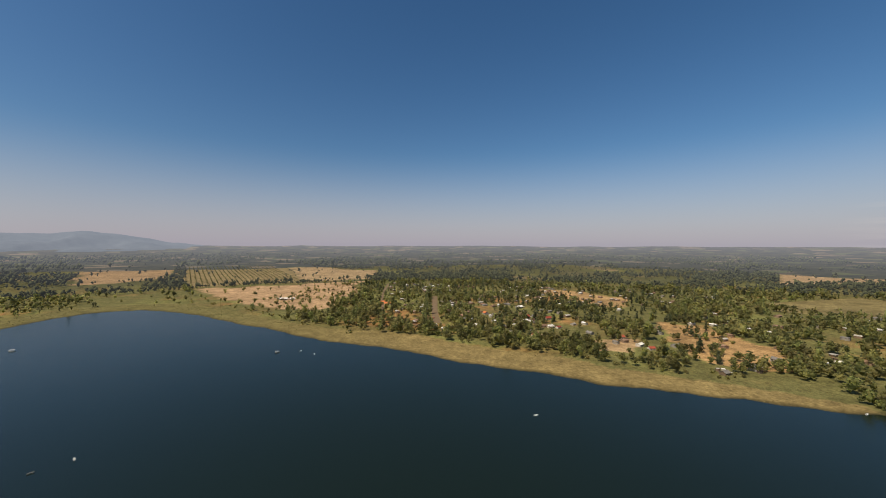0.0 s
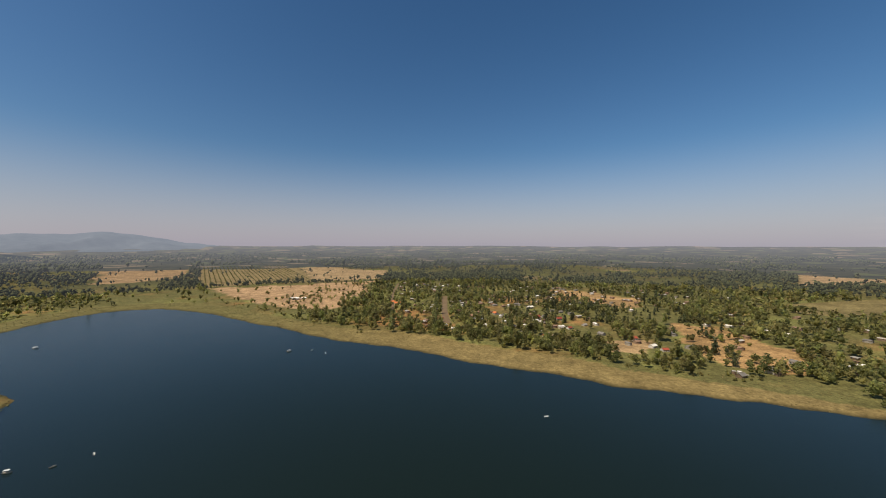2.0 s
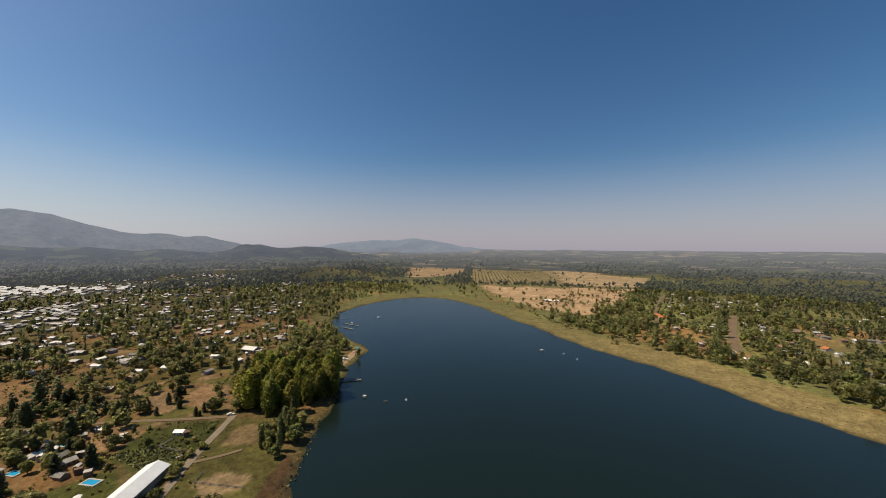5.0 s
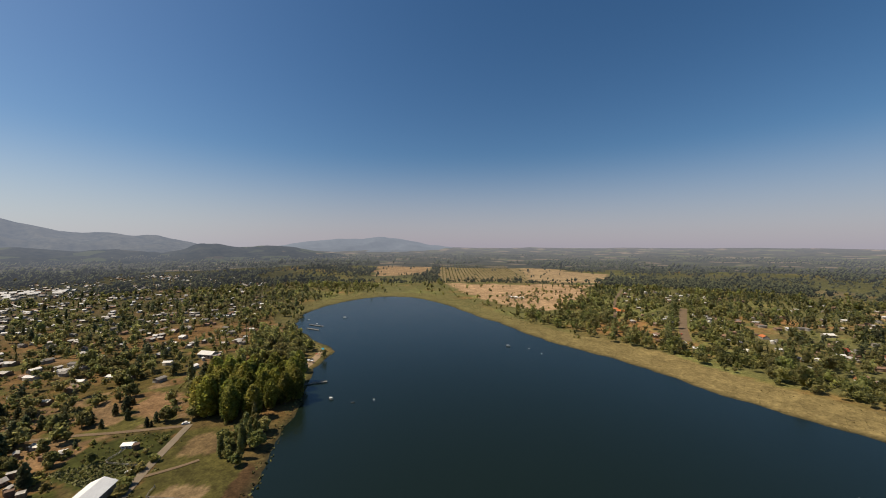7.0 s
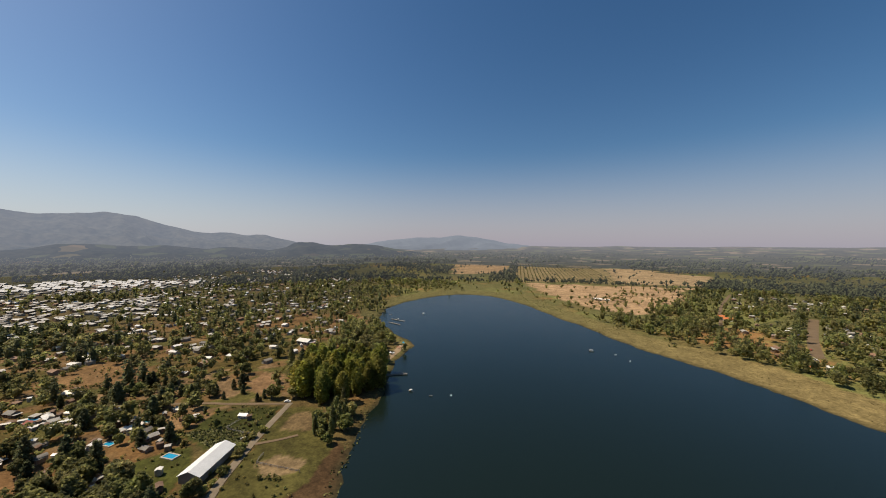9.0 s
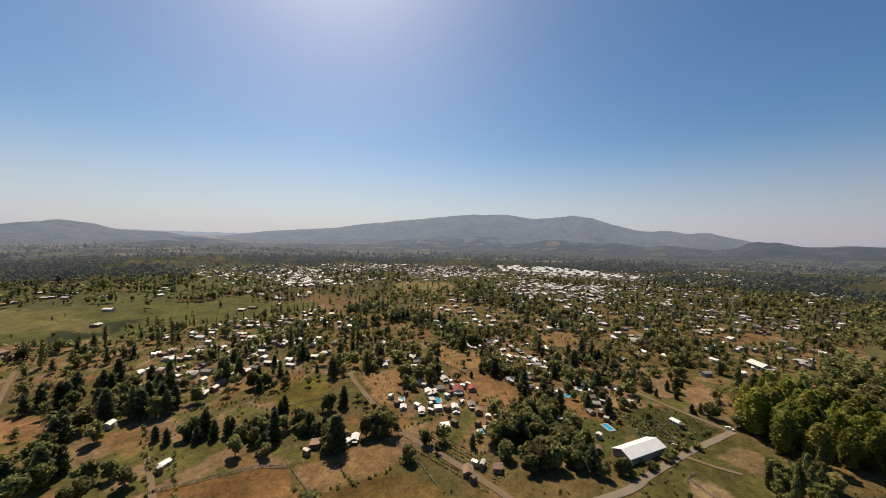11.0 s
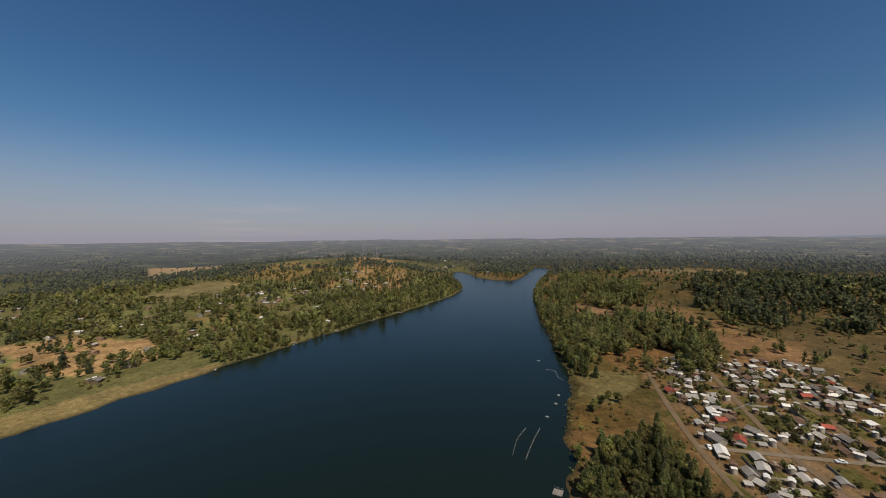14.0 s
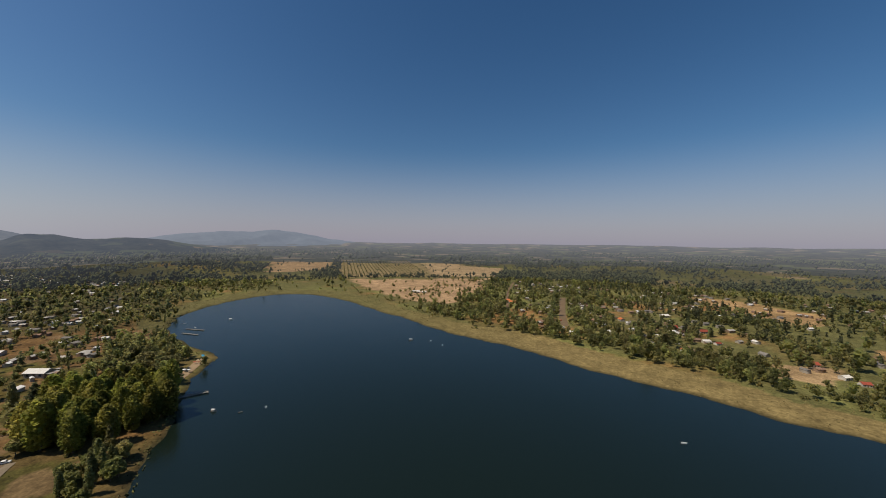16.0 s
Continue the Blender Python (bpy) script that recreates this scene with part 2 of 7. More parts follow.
LEAF = {
    "broadleaf": material("oak_leaves", (0.131, 0.131, 0.047), (0.219, 0.206, 0.080), 0.8, 0.5, 0.07, 0.4, vary="island", spread=0.18, leafy=True),
    "willow": material("willow_leaves", (0.160, 0.163, 0.051), (0.257, 0.241, 0.089), 0.75, 0.5, 0.07, 0.4, vary="island", spread=0.18, leafy=True),
    "poplar": material("poplar_leaves", (0.139, 0.147, 0.054), (0.227, 0.222, 0.088), 0.75, 0.5, 0.07, 0.4, vary="island", spread=0.18, leafy=True),
    "conifer": material("conifer_needles", (0.071, 0.080, 0.040), (0.129, 0.133, 0.066), 0.85, 0.5, 0.07, 0.4, vary="island", spread=0.18, leafy=True),
    "cottonwood": material("cottonwood_leaves", (0.152, 0.159, 0.029), (0.251, 0.241, 0.056), 0.75, 0.5, 0.08, 0.4, vary="island", spread=0.18, leafy=True),
    "bush": material("bush_leaves", (0.158, 0.149, 0.050), (0.257, 0.231, 0.085), 0.85, 0.5, 0.07, 0.4, vary="island", spread=0.18, leafy=True),
    "reed": material("reed_stems", (0.190, 0.150, 0.058), (0.230, 0.180, 0.070), 0.9, 0.8, 0.06, 0.4, vary="island", spread=0.1),
    "sedge": material("green_sedge", (0.105, 0.10, 0.03), (0.14, 0.13, 0.042), 0.9, 0.8, 0.06, 0.4, vary="island", spread=0.2),
}
M_WALL = [material("pale_plaster", (0.42, 0.38, 0.32), (0.58, 0.54, 0.47), 0.9, 1.5, 0.3, 0.1, vary="object"),
          material("weathered_boards", (0.14, 0.095, 0.06), (0.26, 0.18, 0.12), 0.9, 2.5, 0.4, 0.3, vary="object"),
          material("painted_boards", (0.30, 0.27, 0.22), (0.45, 0.40, 0.33), 0.85, 2.5, 0.4, 0.2, vary="object")]
ROOF = {
    "white": material("white_sheet_roof", (0.70, 0.66, 0.58), (0.85, 0.82, 0.75), 0.26, 1.5, 0.3, 0.05, vary="object", spread=0.15, spec=0.5),
    "zinc": material("zinc_sheet_roof", (0.34, 0.31, 0.265), (0.54, 0.50, 0.435), 0.5, 1.5, 0.3, 0.05, 0.1, vary="object", spread=0.3, spec=0.5),
    "grey": material("grey_slate_roof", (0.16, 0.145, 0.125), (0.27, 0.245, 0.215), 0.75, 1.5, 0.3, 0.2, vary="object", spread=0.3),
    "red": material("red_sheet_roof", (0.26, 0.055, 0.035), (0.38, 0.09, 0.05), 0.65, 1.5, 0.3, 0.2, vary="object", spread=0.25),
    "brown": material("rusty_sheet_roof", (0.15, 0.085, 0.055), (0.27, 0.17, 0.11), 0.75, 1.5, 0.3, 0.2, vary="object", spread=0.3),
    "orange": material("orange_tile_roof", (0.45, 0.13, 0.045), (0.56, 0.19, 0.07), 0.75, 1.5, 0.3, 0.2, vary="object", spread=0.15),
}
M_GLASS = material("window_glass", (0.02, 0.025, 0.03), (0.04, 0.05, 0.06), 0.08, 1.0, 0.3, 0.0, spec=0.6)
M_DOOR = material("door_paint", (0.12, 0.07, 0.04), (0.20, 0.12, 0.07), 0.6, 3.0, 0.5, 0.1, vary="object")
M_WHITE = material("white_paint", (0.68, 0.68, 0.66), (0.82, 0.82, 0.80), 0.5, 2.0, 0.3, 0.05)
M_PLANK = material("grey_planks", (0.20, 0.18, 0.15), (0.34, 0.31, 0.27), 0.85, 3.0, 0.5, 0.3, vary="object")
M_STEEL = material("galvanised_steel", (0.35, 0.36, 0.37), (0.50, 0.51, 0.52), 0.4, 3.0, 0.5, 0.05, 0.8)
M_RUBBER = material("black_rubber", (0.02, 0.02, 0.02), (0.04, 0.04, 0.04), 0.8, 3.0, 0.5, 0.1)
M_PAVING = material("pool_paving", (0.38, 0.34, 0.28), (0.52, 0.47, 0.40), 0.85, 3.0, 0.5, 0.1)
M_ORANGE = material("orange_paint", (0.55, 0.16, 0.03), (0.65, 0.24, 0.05), 0.5, 2.0, 0.3, 0.05)
M_CROP = material("vine_rows", (0.10, 0.10, 0.036), (0.16, 0.15, 0.06), 0.9, 1.0, 0.1, 0.4, vary="island")

# ---------- plan: the lake's shores, seen from above, metres ----------
WEST_SHORE = [(-60, 30), (-135, 66), (-170, 97), (-196, 120), (-217, 146), (-239, 164), (-269, 193), (-283, 216), (-297, 237),
              (-322, 245), (-356, 251), (-413, 274), (-448, 292), (-502, 344), (-537, 418), (-551, 488), (-541, 545), (-488, 577),
              (-405, 558), (-330, 518), (-258, 474), (-206, 446), (-158, 413), (-117, 390), (-85, 380), (-50, 367)]
NORTH_SHORE = [(-12, 346), (16, 327), (45, 313), (74, 301), (100, 290), (124, 271), (152, 267), (190, 253), (222, 241), (247, 231), (295, 216), (345, 197),
               (400, 176), (455, 152), (516, 128), (600, 94), (672, 74), (775, 65), (860, 85), (924, 100), (1024, 112), (1132, 119)]
EAST_SHORE = [(1105, 92), (1019, 58), (958, 36), (908, -4), (903, -44), (965, -72), (1060, -92), (1189, -122), (1300, -144), (1282, -184), (1172, -171), (976, -130),
              (799, -92), (718, -80), (666, -70), (573, -66), (461, -59), (418, -61), (383, -59), (336, -57), (304, -59), (267, -54),
              (247, -49), (213, -39), (176, -36), (156, -31), (139, -30), (30, -14)]


def smooth_line(points, step=3, closed=False):
    """A rounded line through the points of a plan."""
    p = np.array(points, float)
    n = len(p)
    out = []
    for i in range(n if closed else n - 1):
        q = [p[(i + k) % n] if closed else p[min(max(i + k, 0), n - 1)] for k in (-1, 0, 1, 2)]
        for s in range(step):
            t = s / step
            out.append(0.5 * (2 * q[1] + (q[2] - q[0]) * t + (2 * q[0] - 5 * q[1] + 4 * q[2] - q[3]) * t ** 2
                              + (3 * q[1] - q[0] - 3 * q[2] + q[3]) * t ** 3))
    if not closed:
        out.append(p[-1])
    return np.array(out)


LAKE = smooth_line(WEST_SHORE + NORTH_SHORE + EAST_SHORE, 2, True)


def lattice(ix, iy, seed):
    h = np.sin(ix * 127.1 + iy * 311.7 + seed * 74.7) * 43758.5453
    return h - np.floor(h)


def fbm(x, y, size, seed=0, octaves=3):
    """Smooth noise of 0 to 1 with features of that size."""
    total, weight = 0, 0
    for o in range(octaves):
        u, v = x / size * 2 ** o, y / size * 2 ** o
        iu, iv = np.floor(u), np.floor(v)
        fu, fv = u - iu, v - iv
        fu, fv = fu * fu * (3 - 2 * fu), fv * fv * (3 - 2 * fv)
        s = seed + o * 13
        value = (lattice(iu, iv, s) * (1 - fu) + lattice(iu + 1, iv, s) * fu) * (1 - fv) \
            + (lattice(iu, iv + 1, s) * (1 - fu) + lattice(iu + 1, iv + 1, s) * fu) * fv
        total, weight = total + value / 2 ** o, weight + 1 / 2 ** o
    return total / weight


def inside(poly, x, y):
    p = np.array(poly, float)
    x, y = np.asarray(x, float), np.asarray(y, float)
    odd = np.zeros(x.shape, bool)
    for (x1, y1), (x2, y2) in zip(p, np.roll(p, -1, 0)):
        if y1 != y2:
            odd ^= ((y1 > y) != (y2 > y)) & (x < (x2 - x1) * (y - y1) / (y2 - y1) + x1)
    return odd


def line_distance(line, x, y, closed=False):
    p = np.array(line, float)
    x, y = np.asarray(x, float), np.asarray(y, float)
    best = np.full(x.shape, 1e9)
    ends = zip(p, np.roll(p, -1, 0)) if closed else zip(p[:-1], p[1:])
    for (x1, y1), (x2, y2) in ends:
        dx, dy = x2 - x1, y2 - y1
        t = np.clip(((x - x1) * dx + (y - y1) * dy) / max(dx * dx + dy * dy, 1e-9), 0, 1)
        best = np.minimum(best, (x - x1 - t * dx) ** 2 + (y - y1 - t * dy) ** 2)
    return np.sqrt(best)


def from_shore(x, y):
    """Metres inland from the water's edge; negative on the lake."""
    d = line_distance(LAKE, x, y, True)
    return np.where(inside(LAKE, x, y), -d, d)


HILLS = [  # x, y, radius, height
    (1235, 468, 260, 30), (920, 319, 220, 12), (1035, 653, 300, 18), (545, -1190, 270, 54), (515, -617, 230, 18), (1129, -899, 400, 10),
    (663, -423, 190, 14), (884, -338, 260, 16), (-1531, 1137, 350, 18), (-1092, 761, 160, 22), (-1189, -1818, 500, 20), (495, 1651, 500, 10)]


def height(x, y, shore=None):
    """Ground level."""
    x, y = np.asarray(x, float), np.asarray(y, float)
    s = from_shore(x, y) if shore is None else shore
    r = np.hypot(x, y)
    z = np.clip(s * 0.12, -3, 0.9) + np.clip(s - 20, 0, 400) * 0.004
    grow = np.clip(s / 120, 0, 1)
    for hx, hy, hr, hz in HILLS:
        z = z + grow * hz * np.exp(-((x - hx) ** 2 + (y - hy) ** 2) / hr ** 2)
    z = z + grow * (fbm(x, y, 260, 3) - 0.5) * np.clip(r / 150 - 1.5, 0, 10)
    far = np.clip((r - 2400) / 2500, 0, 1.05)
    return z + 80 * far ** 1.5 + far * (fbm(x, y, 700, 9) - 0.4) * 30


def level(x, y):
    return float(height(np.array([x]), np.array([y]))[0])


# ---------- plan: land cover ----------
FIELDS = {  # name: outline, base colour
    "tan_field": ([(-797, 1834), (-349, 1485), (-263, 1471), (-223, 1121), (-388, 1010)], (0.262, 0.186, 0.098)),
    "orchard": ([(-1121, 1577), (-797, 1834), (-388, 1010), (-609, 858)], (0.172, 0.132, 0.062)),
    "village_pasture": ([(412, -251), (440, -405), (215, -415), (120, -300), (204, -285), (240, -258), (335, -256)], (0.168, 0.116, 0.045)),
    "dry_pasture": ([(-574, 833), (-314, 973), (-220, 1069), (-179, 686), (-201, 572), (-266, 594), (-387, 677)], (0.30, 0.198, 0.105)),
    "west_field": ([(-896, 863), (-1717, 1777), (-1365, 1853), (-823, 1103)], (0.23, 0.155, 0.082)),
    "far_field": ([(1272, 1374), (1522, 1243), (1039, 835), (828, 893)], (0.26, 0.182, 0.10)),
    "mast_field": ([(563, 635), (753, 651), (729, 537), (611, 499), (521, 562)], (0.15, 0.120, 0.050)),
    "mast_hill": ([(1155, 458), (1302, 416), (1006, 240), (718, 176), (622, 209), (724, 303)], (0.225, 0.142, 0.058)),
    "mast_slope": ([(888, 684), (1097, 644), (910, 451), (751, 441), (764, 555)], (0.17, 0.118, 0.042)),
    "gap_field": ([(294, 485), (344, 468), (331, 360), (282, 305), (236, 321), (238, 401)], (0.28, 0.175, 0.075)),
    "gap_field_b": ([(165, 406), (209, 388), (187, 339), (153, 361)], (0.28, 0.19, 0.095)),
    "gap_field_c": ([(213, 830), (280, 826), (346, 701), (291, 570), (215, 722)], (0.28, 0.18, 0.08)),
    "east_gap": ([(408, -222), (384, -288), (300, -232), (318, -184)], (0.28, 0.16, 0.07)),
    "east_gap_b": ([(334, -302), (293, -339), (235, -305), (256, -260)], (0.27, 0.15, 0.065)),
    "east_gap_c": ([(579, -122), (525, -169), (443, -137), (503, -104)], (0.28, 0.17, 0.08)),
    "east_gap_d": ([(547, -178), (537, -251), (450, -208), (483, -161)], (0.25, 0.15, 0.07)),
    "town_field": ([(-729, -368), (-803, -262), (-680, -201), (-609, -308)], (0.22, 0.16, 0.06)),
    "dry_lot": ([(-388, -243), (-448, -217), (-375, -168), (-329, -193)], (0.24, 0.14, 0.06)),
    "dry_lot_b": ([(-234, -146), (-256, -126), (-223, -97), (-196, -106)], (0.25, 0.145, 0.06)),
    "dry_lot_c": ([(-325, -113), (-306, -68), (-261, -73), (-271, -102)], (0.27, 0.155, 0.062)),
    "dry_lot_d": ([(-396, -36), (-439, 10), (-363, 30), (-322, -2)], (0.25, 0.145, 0.06)),
    "dry_lot_e": ([(-283, 25), (-269, 50), (-244, 40), (-258, 24)], (0.28, 0.17, 0.08)),
    "dry_lot_f": ([(-318, 89), (-299, 105), (-263, 85), (-286, 70)], (0.27, 0.16, 0.075)),
    "low_meadow": ([(-240, 84), (-222, 100), (-200, 96), (-178, 87), (-158, 82), (-133, 67), (-128, 39), (-150, 14), (-166, 29), (-183, 40), (-210, 61)], (0.105, 0.092, 0.026)),
    "bank_brush": ([(-120, 36), (-153, 51), (-157, 64), (-168, 78), (-179, 88), (-169, 92), (-155, 83), (-135, 70), (-112, 58)], (0.105, 0.062, 0.028)),
    "vegetable_garden": ([(-240, 28), (-262, 50), (-254, 67), (-240, 84), (-214, 59), (-212, 46), (-218, 37)], (0.070, 0.075, 0.018)),
    "pool_lawn": ([(-228, 10), (-226, 32), (-209, 31), (-188, 20), (-178, 8), (-205, 5)], (0.085, 0.088, 0.020)),
    "tan_lot": ([(-283, -12), (-272, 1), (-254, -4), (-260, -18)], (0.26, 0.16, 0.075)),
    "clearing": ([(-187, 52), (-187, 62), (-173, 72), (-166, 65), (-173, 51)], (0.252, 0.175, 0.087)),
    "grove_clearing": ([(-211, 71), (-228, 85), (-217, 99), (-199, 86)], (0.237, 0.161, 0.074)),
    "brown_field": ([(-95, -155), (-123, -129), (-127, -116), (-103, -87), (-75, -117)], (0.20, 0.105, 0.038)),
    "brown_field_b": ([(-128, -115), (-164, -87), (-160, -72), (-141, -74), (-117, -95)], (0.23, 0.14, 0.06)),
    "brown_field_c": ([(-116, -94), (-141, -73), (-141, -50), (-130, -40), (-102, -79)], (0.15, 0.092, 0.028)),
    "stubble": ([(-238, -84), (-281, -71), (-250, -18), (-223, -30), (-217, -59)], (0.244, 0.133, 0.053)),
    "lawn": ([(-12, -164), (-18, -200), (-34, -198), (-66, -193), (-67, -170), (-47, -145)], (0.10, 0.092, 0.018)),
    "green_field": ([(-113, -521), (-241, -667), (-354, -596), (-424, -425), (-482, -364), (-417, -333), (-309, -366), (-236, -425),
                     (-174, -448)], (0.105, 0.104, 0.025)),
    "dark_crop": ([(-228, -505), (-279, -486), (-235, -438), (-172, -442)], (0.037, 0.045, 0.015)),
    "olive_field": ([(-194, -189), (-221, -171), (-196, -142), (-179, -143), (-167, -163)], (0.14, 0.11, 0.02)),
    "sandy_yard": ([(-72, -173), (-94, -157), (-73, -120), (-60, -130)], (0.33, 0.21, 0.10)),
    "red_earth": ([(-10, -225), (-38, -337), (-102, -293), (-125, -239), (-47, -278), (-28, -239)], (0.29, 0.15, 0.065)),
    "east_meadow": ([(249, -55), (294, -69), (295, -106), (267, -101), (237, -74)], (0.195, 0.155, 0.058)),
    "east_reeds": ([(205, -38), (235, -51), (228, -79), (213, -84), (202, -59)], (0.148, 0.091, 0.028)),
    "hill_field": ([(1142, -378), (1190, -560), (1080, -640), (850, -680), (719, -582), (782, -442), (902, -355)], (0.27, 0.195, 0.088)),
    "hill_pasture": ([(-41, -466), (79, -468), (215, -405), (427, -405), (622, -689), (964, -985), (763, -1482), (212, -1022),
                      (268, -686)], (0.252, 0.147, 0.062)),
    "gold_slope": ([(600, -790), (700, -690), (860, -590), (960, -800), (760, -1010)], (0.29, 0.185, 0.072)),
    "east_clearing": ([(393, -254), (463, -206), (589, -234), (505, -262)], (0.26, 0.155, 0.065)),
    "strip_lot": ([(25, -461), (11, -490), (-71, -403), (-57, -377)], (0.20, 0.165, 0.115)),
    "hedged_meadow": ([(-1, -546), (-90, -455), (-141, -473), (-176, -599), (-73, -634)], (0.135, 0.125, 0.032)),
    "hedged_meadow_b": ([(63, -607), (-1, -565), (-58, -654), (1, -718)], (0.13, 0.115, 0.035)),
    "hedged_meadow_c": ([(-162, -538), (-227, -444), (-286, -599), (-254, -731)], (0.15, 0.125, 0.04)),
    "hill_pasture_b": ([(691, -1370), (67, -1157), (-21, -646), (100, -514), (273, -530)], (0.235, 0.135, 0.055)),
    "knob_wood": ([(400, -1060), (560, -1010), (720, -1100), (740, -1260), (560, -1360), (400, -1260)], (0.070, 0.066, 0.030)),
    "creek_field": ([(44, -174), (71, -201), (106, -235), (132, -283), (74, -286), (88, -218)], (0.192, 0.119, 0.050)),
}
VILLAGE = [(293, -111), (338, -162), (322, -246), (223, -229), (184, -249), (106, -235), (71, -201), (44, -174), (107, -88), (150, -96), (202, -97)]
STRIP_VILLAGE = [(189, -328), (209, -387), (139, -446), (77, -461), (-60, -403), (-46, -365), (-6, -274), (28, -283), (74, -286), (132, -283)]
PINEWOOD = [(730, -390), (690, -500), (554, -700), (430, -520), (397, -420), (396, -305), (489, -262), (620, -300)]
GROVE = [(-250, 95), (-289, 117), (-285, 148), (-257, 171), (-227, 152), (-215, 131), (-224, 105)]
REED_BACK = [(149, 326), (88, 371), (14, 390), (-57, 444), (-109, 438), (-158, 462), (-236, 509), (-316, 565), (-406, 619), (-512, 683),
             (-640, 732), (-695, 651), (-685, 541), (-570, 392)]
ROADS = {  # line, width, material
    "shore_road": ([(-137, -10), (-167, 25), (-183, 37), (-208, 57), (-230, 77), (-243, 89)], 3.9, M_GRAVEL),
    "east_road": ([(76, -109), (43, -133), (25, -187), (3, -242), (-22, -297), (-56, -367), (-89, -429)], 3.0, M_GRAVEL),
    "drive": ([(11, -189), (-7, -173), (-14, -180), (-21, -207)], 3.5, M_GRAVEL),
    "track": ([(-111, -183), (-96, -155), (-74, -118)], 2.5, M_DIRT),
    "lane": ([(-236, -156), (-222, -143), (-178, -89), (-161, -53), (-146, -22), (-137, -10)], 3.5, M_DIRT),
    "garden_lane": ([(-243, 87), (-267, 60), (-279, 48), (-300, 22), (-330, -20)], 3.0, M_DIRT),
    "bank_path": ([(-205, 57), (-201, 68), (-199, 77)], 2.2, M_DIRT),
    "field_lane": ([(-104, -299), (-142, -376)], 2.6, M_DIRT),
    "street_a": ([(291, -117), (262, -111), (191, -100), (110, -97)], 3.2, M_DIRT),
    "street_b": ([(193, -100), (186, -173), (182, -261)], 3.4, M_GRAVEL),
    "street_c": ([(175, -232), (106, -228)], 3.6, M_DIRT),
    "street_d": ([(277, -192), (157, -179), (57, -171)], 3.8, M_DIRT),
    "street_e": ([(300, -164), (200, -141), (160, -139), (72, -132)], 3.4, M_DIRT),
    "airstrip_road": ([(-7, 483), (-13, 569), (-16, 731)], 10.0, M_DIRT),
    "north_lane": ([(-93, 564), (-125, 753), (-144, 962)], 5.0, M_DIRT),
    "ridge_track": ([(380, -648), (331, -760), (196, -751), (62, -676), (-31, -615)], 4.0, M_DIRT),
    "slope_track": ([(289, -665), (211, -566), (144, -483), (96, -424), (55, -383)], 3.6, M_DIRT),
    "strip_road": ([(130, -560), (77, -519), (22, -470), (-27, -445), (-88, -428)], 4.0, M_GRAVEL),
    "hill_track": ([(106, -448), (228, -551), (377, -653), (504, -821)], 5.0, M_DIRT),
}


def link_mesh(name, verts, faces, mat, parent=None, smooth=False):
    """A mesh object out of arrays (all faces of one corner count)."""
    verts, faces = np.asarray(verts, np.float32), np.asarray(faces, np.int32)
    me = bpy.data.meshes.new(name)
    k = faces.shape[1]
    me.vertices.add(len(verts))
    me.vertices.foreach_set("co", verts.ravel())
    me.loops.add(faces.size)
    me.loops.foreach_set("vertex_index", faces.ravel())
    me.polygons.add(len(faces))
    me.polygons.foreach_set("loop_start", np.arange(0, faces.size, k, dtype=np.int32))
    if smooth:
        me.polygons.foreach_set("use_smooth", np.ones(len(faces), bool))
    me.materials.append(mat)
    me.update(calc_edges=True)
    ob = new(name, me)
    if parent:
        ob.parent = parent
    return ob


def part(name, bm, mat, parent=None, label=""):
    """One mesh object out of a bmesh."""
    me = bpy.data.meshes.new(name)
    bm.to_mesh(me)
    bm.free()
    me.materials.append(mat)
    ob = new(name, me)
    ob.parent = parent
    return tagged(ob, label)


def box(bm, x0, y0, z0, x1, y1, z1):
    v = [bm.verts.new(c) for c in ((x0, y0, z0), (x1, y0, z0), (x1, y1, z0), (x0, y1, z0), (x0, y0, z1), (x1, y0, z1), (x1, y1, z1), (x0, y1, z1))]
    for f in ((3, 2, 1, 0), (4, 5, 6, 7), (0, 1, 5, 4), (1, 2, 6, 5), (2, 3, 7, 6), (3, 0, 4, 7)):
        bm.faces.new([v[i] for i in f])
    return v


def boxes(*list_of):
    bm = bmesh.new()
    for b in list_of:
        box(bm, *b)
    return bm


# ---------- the ground: one sheet out to the hills ----------
def smooth_step(a, b, v):
    t = np.clip((v - a) / (b - a), 0, 1)
    return t * t * (3 - 2 * t)


def bearing(x, y):
    return np.degrees(np.arctan2(-x, y)) % 360


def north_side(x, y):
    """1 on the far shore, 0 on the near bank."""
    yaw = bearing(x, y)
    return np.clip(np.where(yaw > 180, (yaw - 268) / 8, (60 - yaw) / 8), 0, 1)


def hedged(x, y):
    """Small farms south of the lake: how far in that land, metres to the nearest hedge, and each field's own number."""
    yaw, r = bearing(x, y), np.hypot(x, y)
    amount = smooth_step(132, 140, yaw) * (1 - smooth_step(196, 203, yaw)) * smooth_step(400, 480, r)
    wx, wy = x + 60 * (fbm(x, y, 160, 81, 2) - 0.5), y + 60 * (fbm(x, y, 160, 85, 2) - 0.5)
    u, v = (wx * 0.93 + wy * 0.37) / 105, (wy * 0.93 - wx * 0.37) / 64
    du, dv = np.abs(u - np.round(u)) * 105, np.abs(v - np.round(v)) * 64
    return amount, np.minimum(du, dv), lattice(np.floor(u + 0.5), np.floor(v + 0.5), 3), lattice(np.floor(u), np.floor(v), 9)


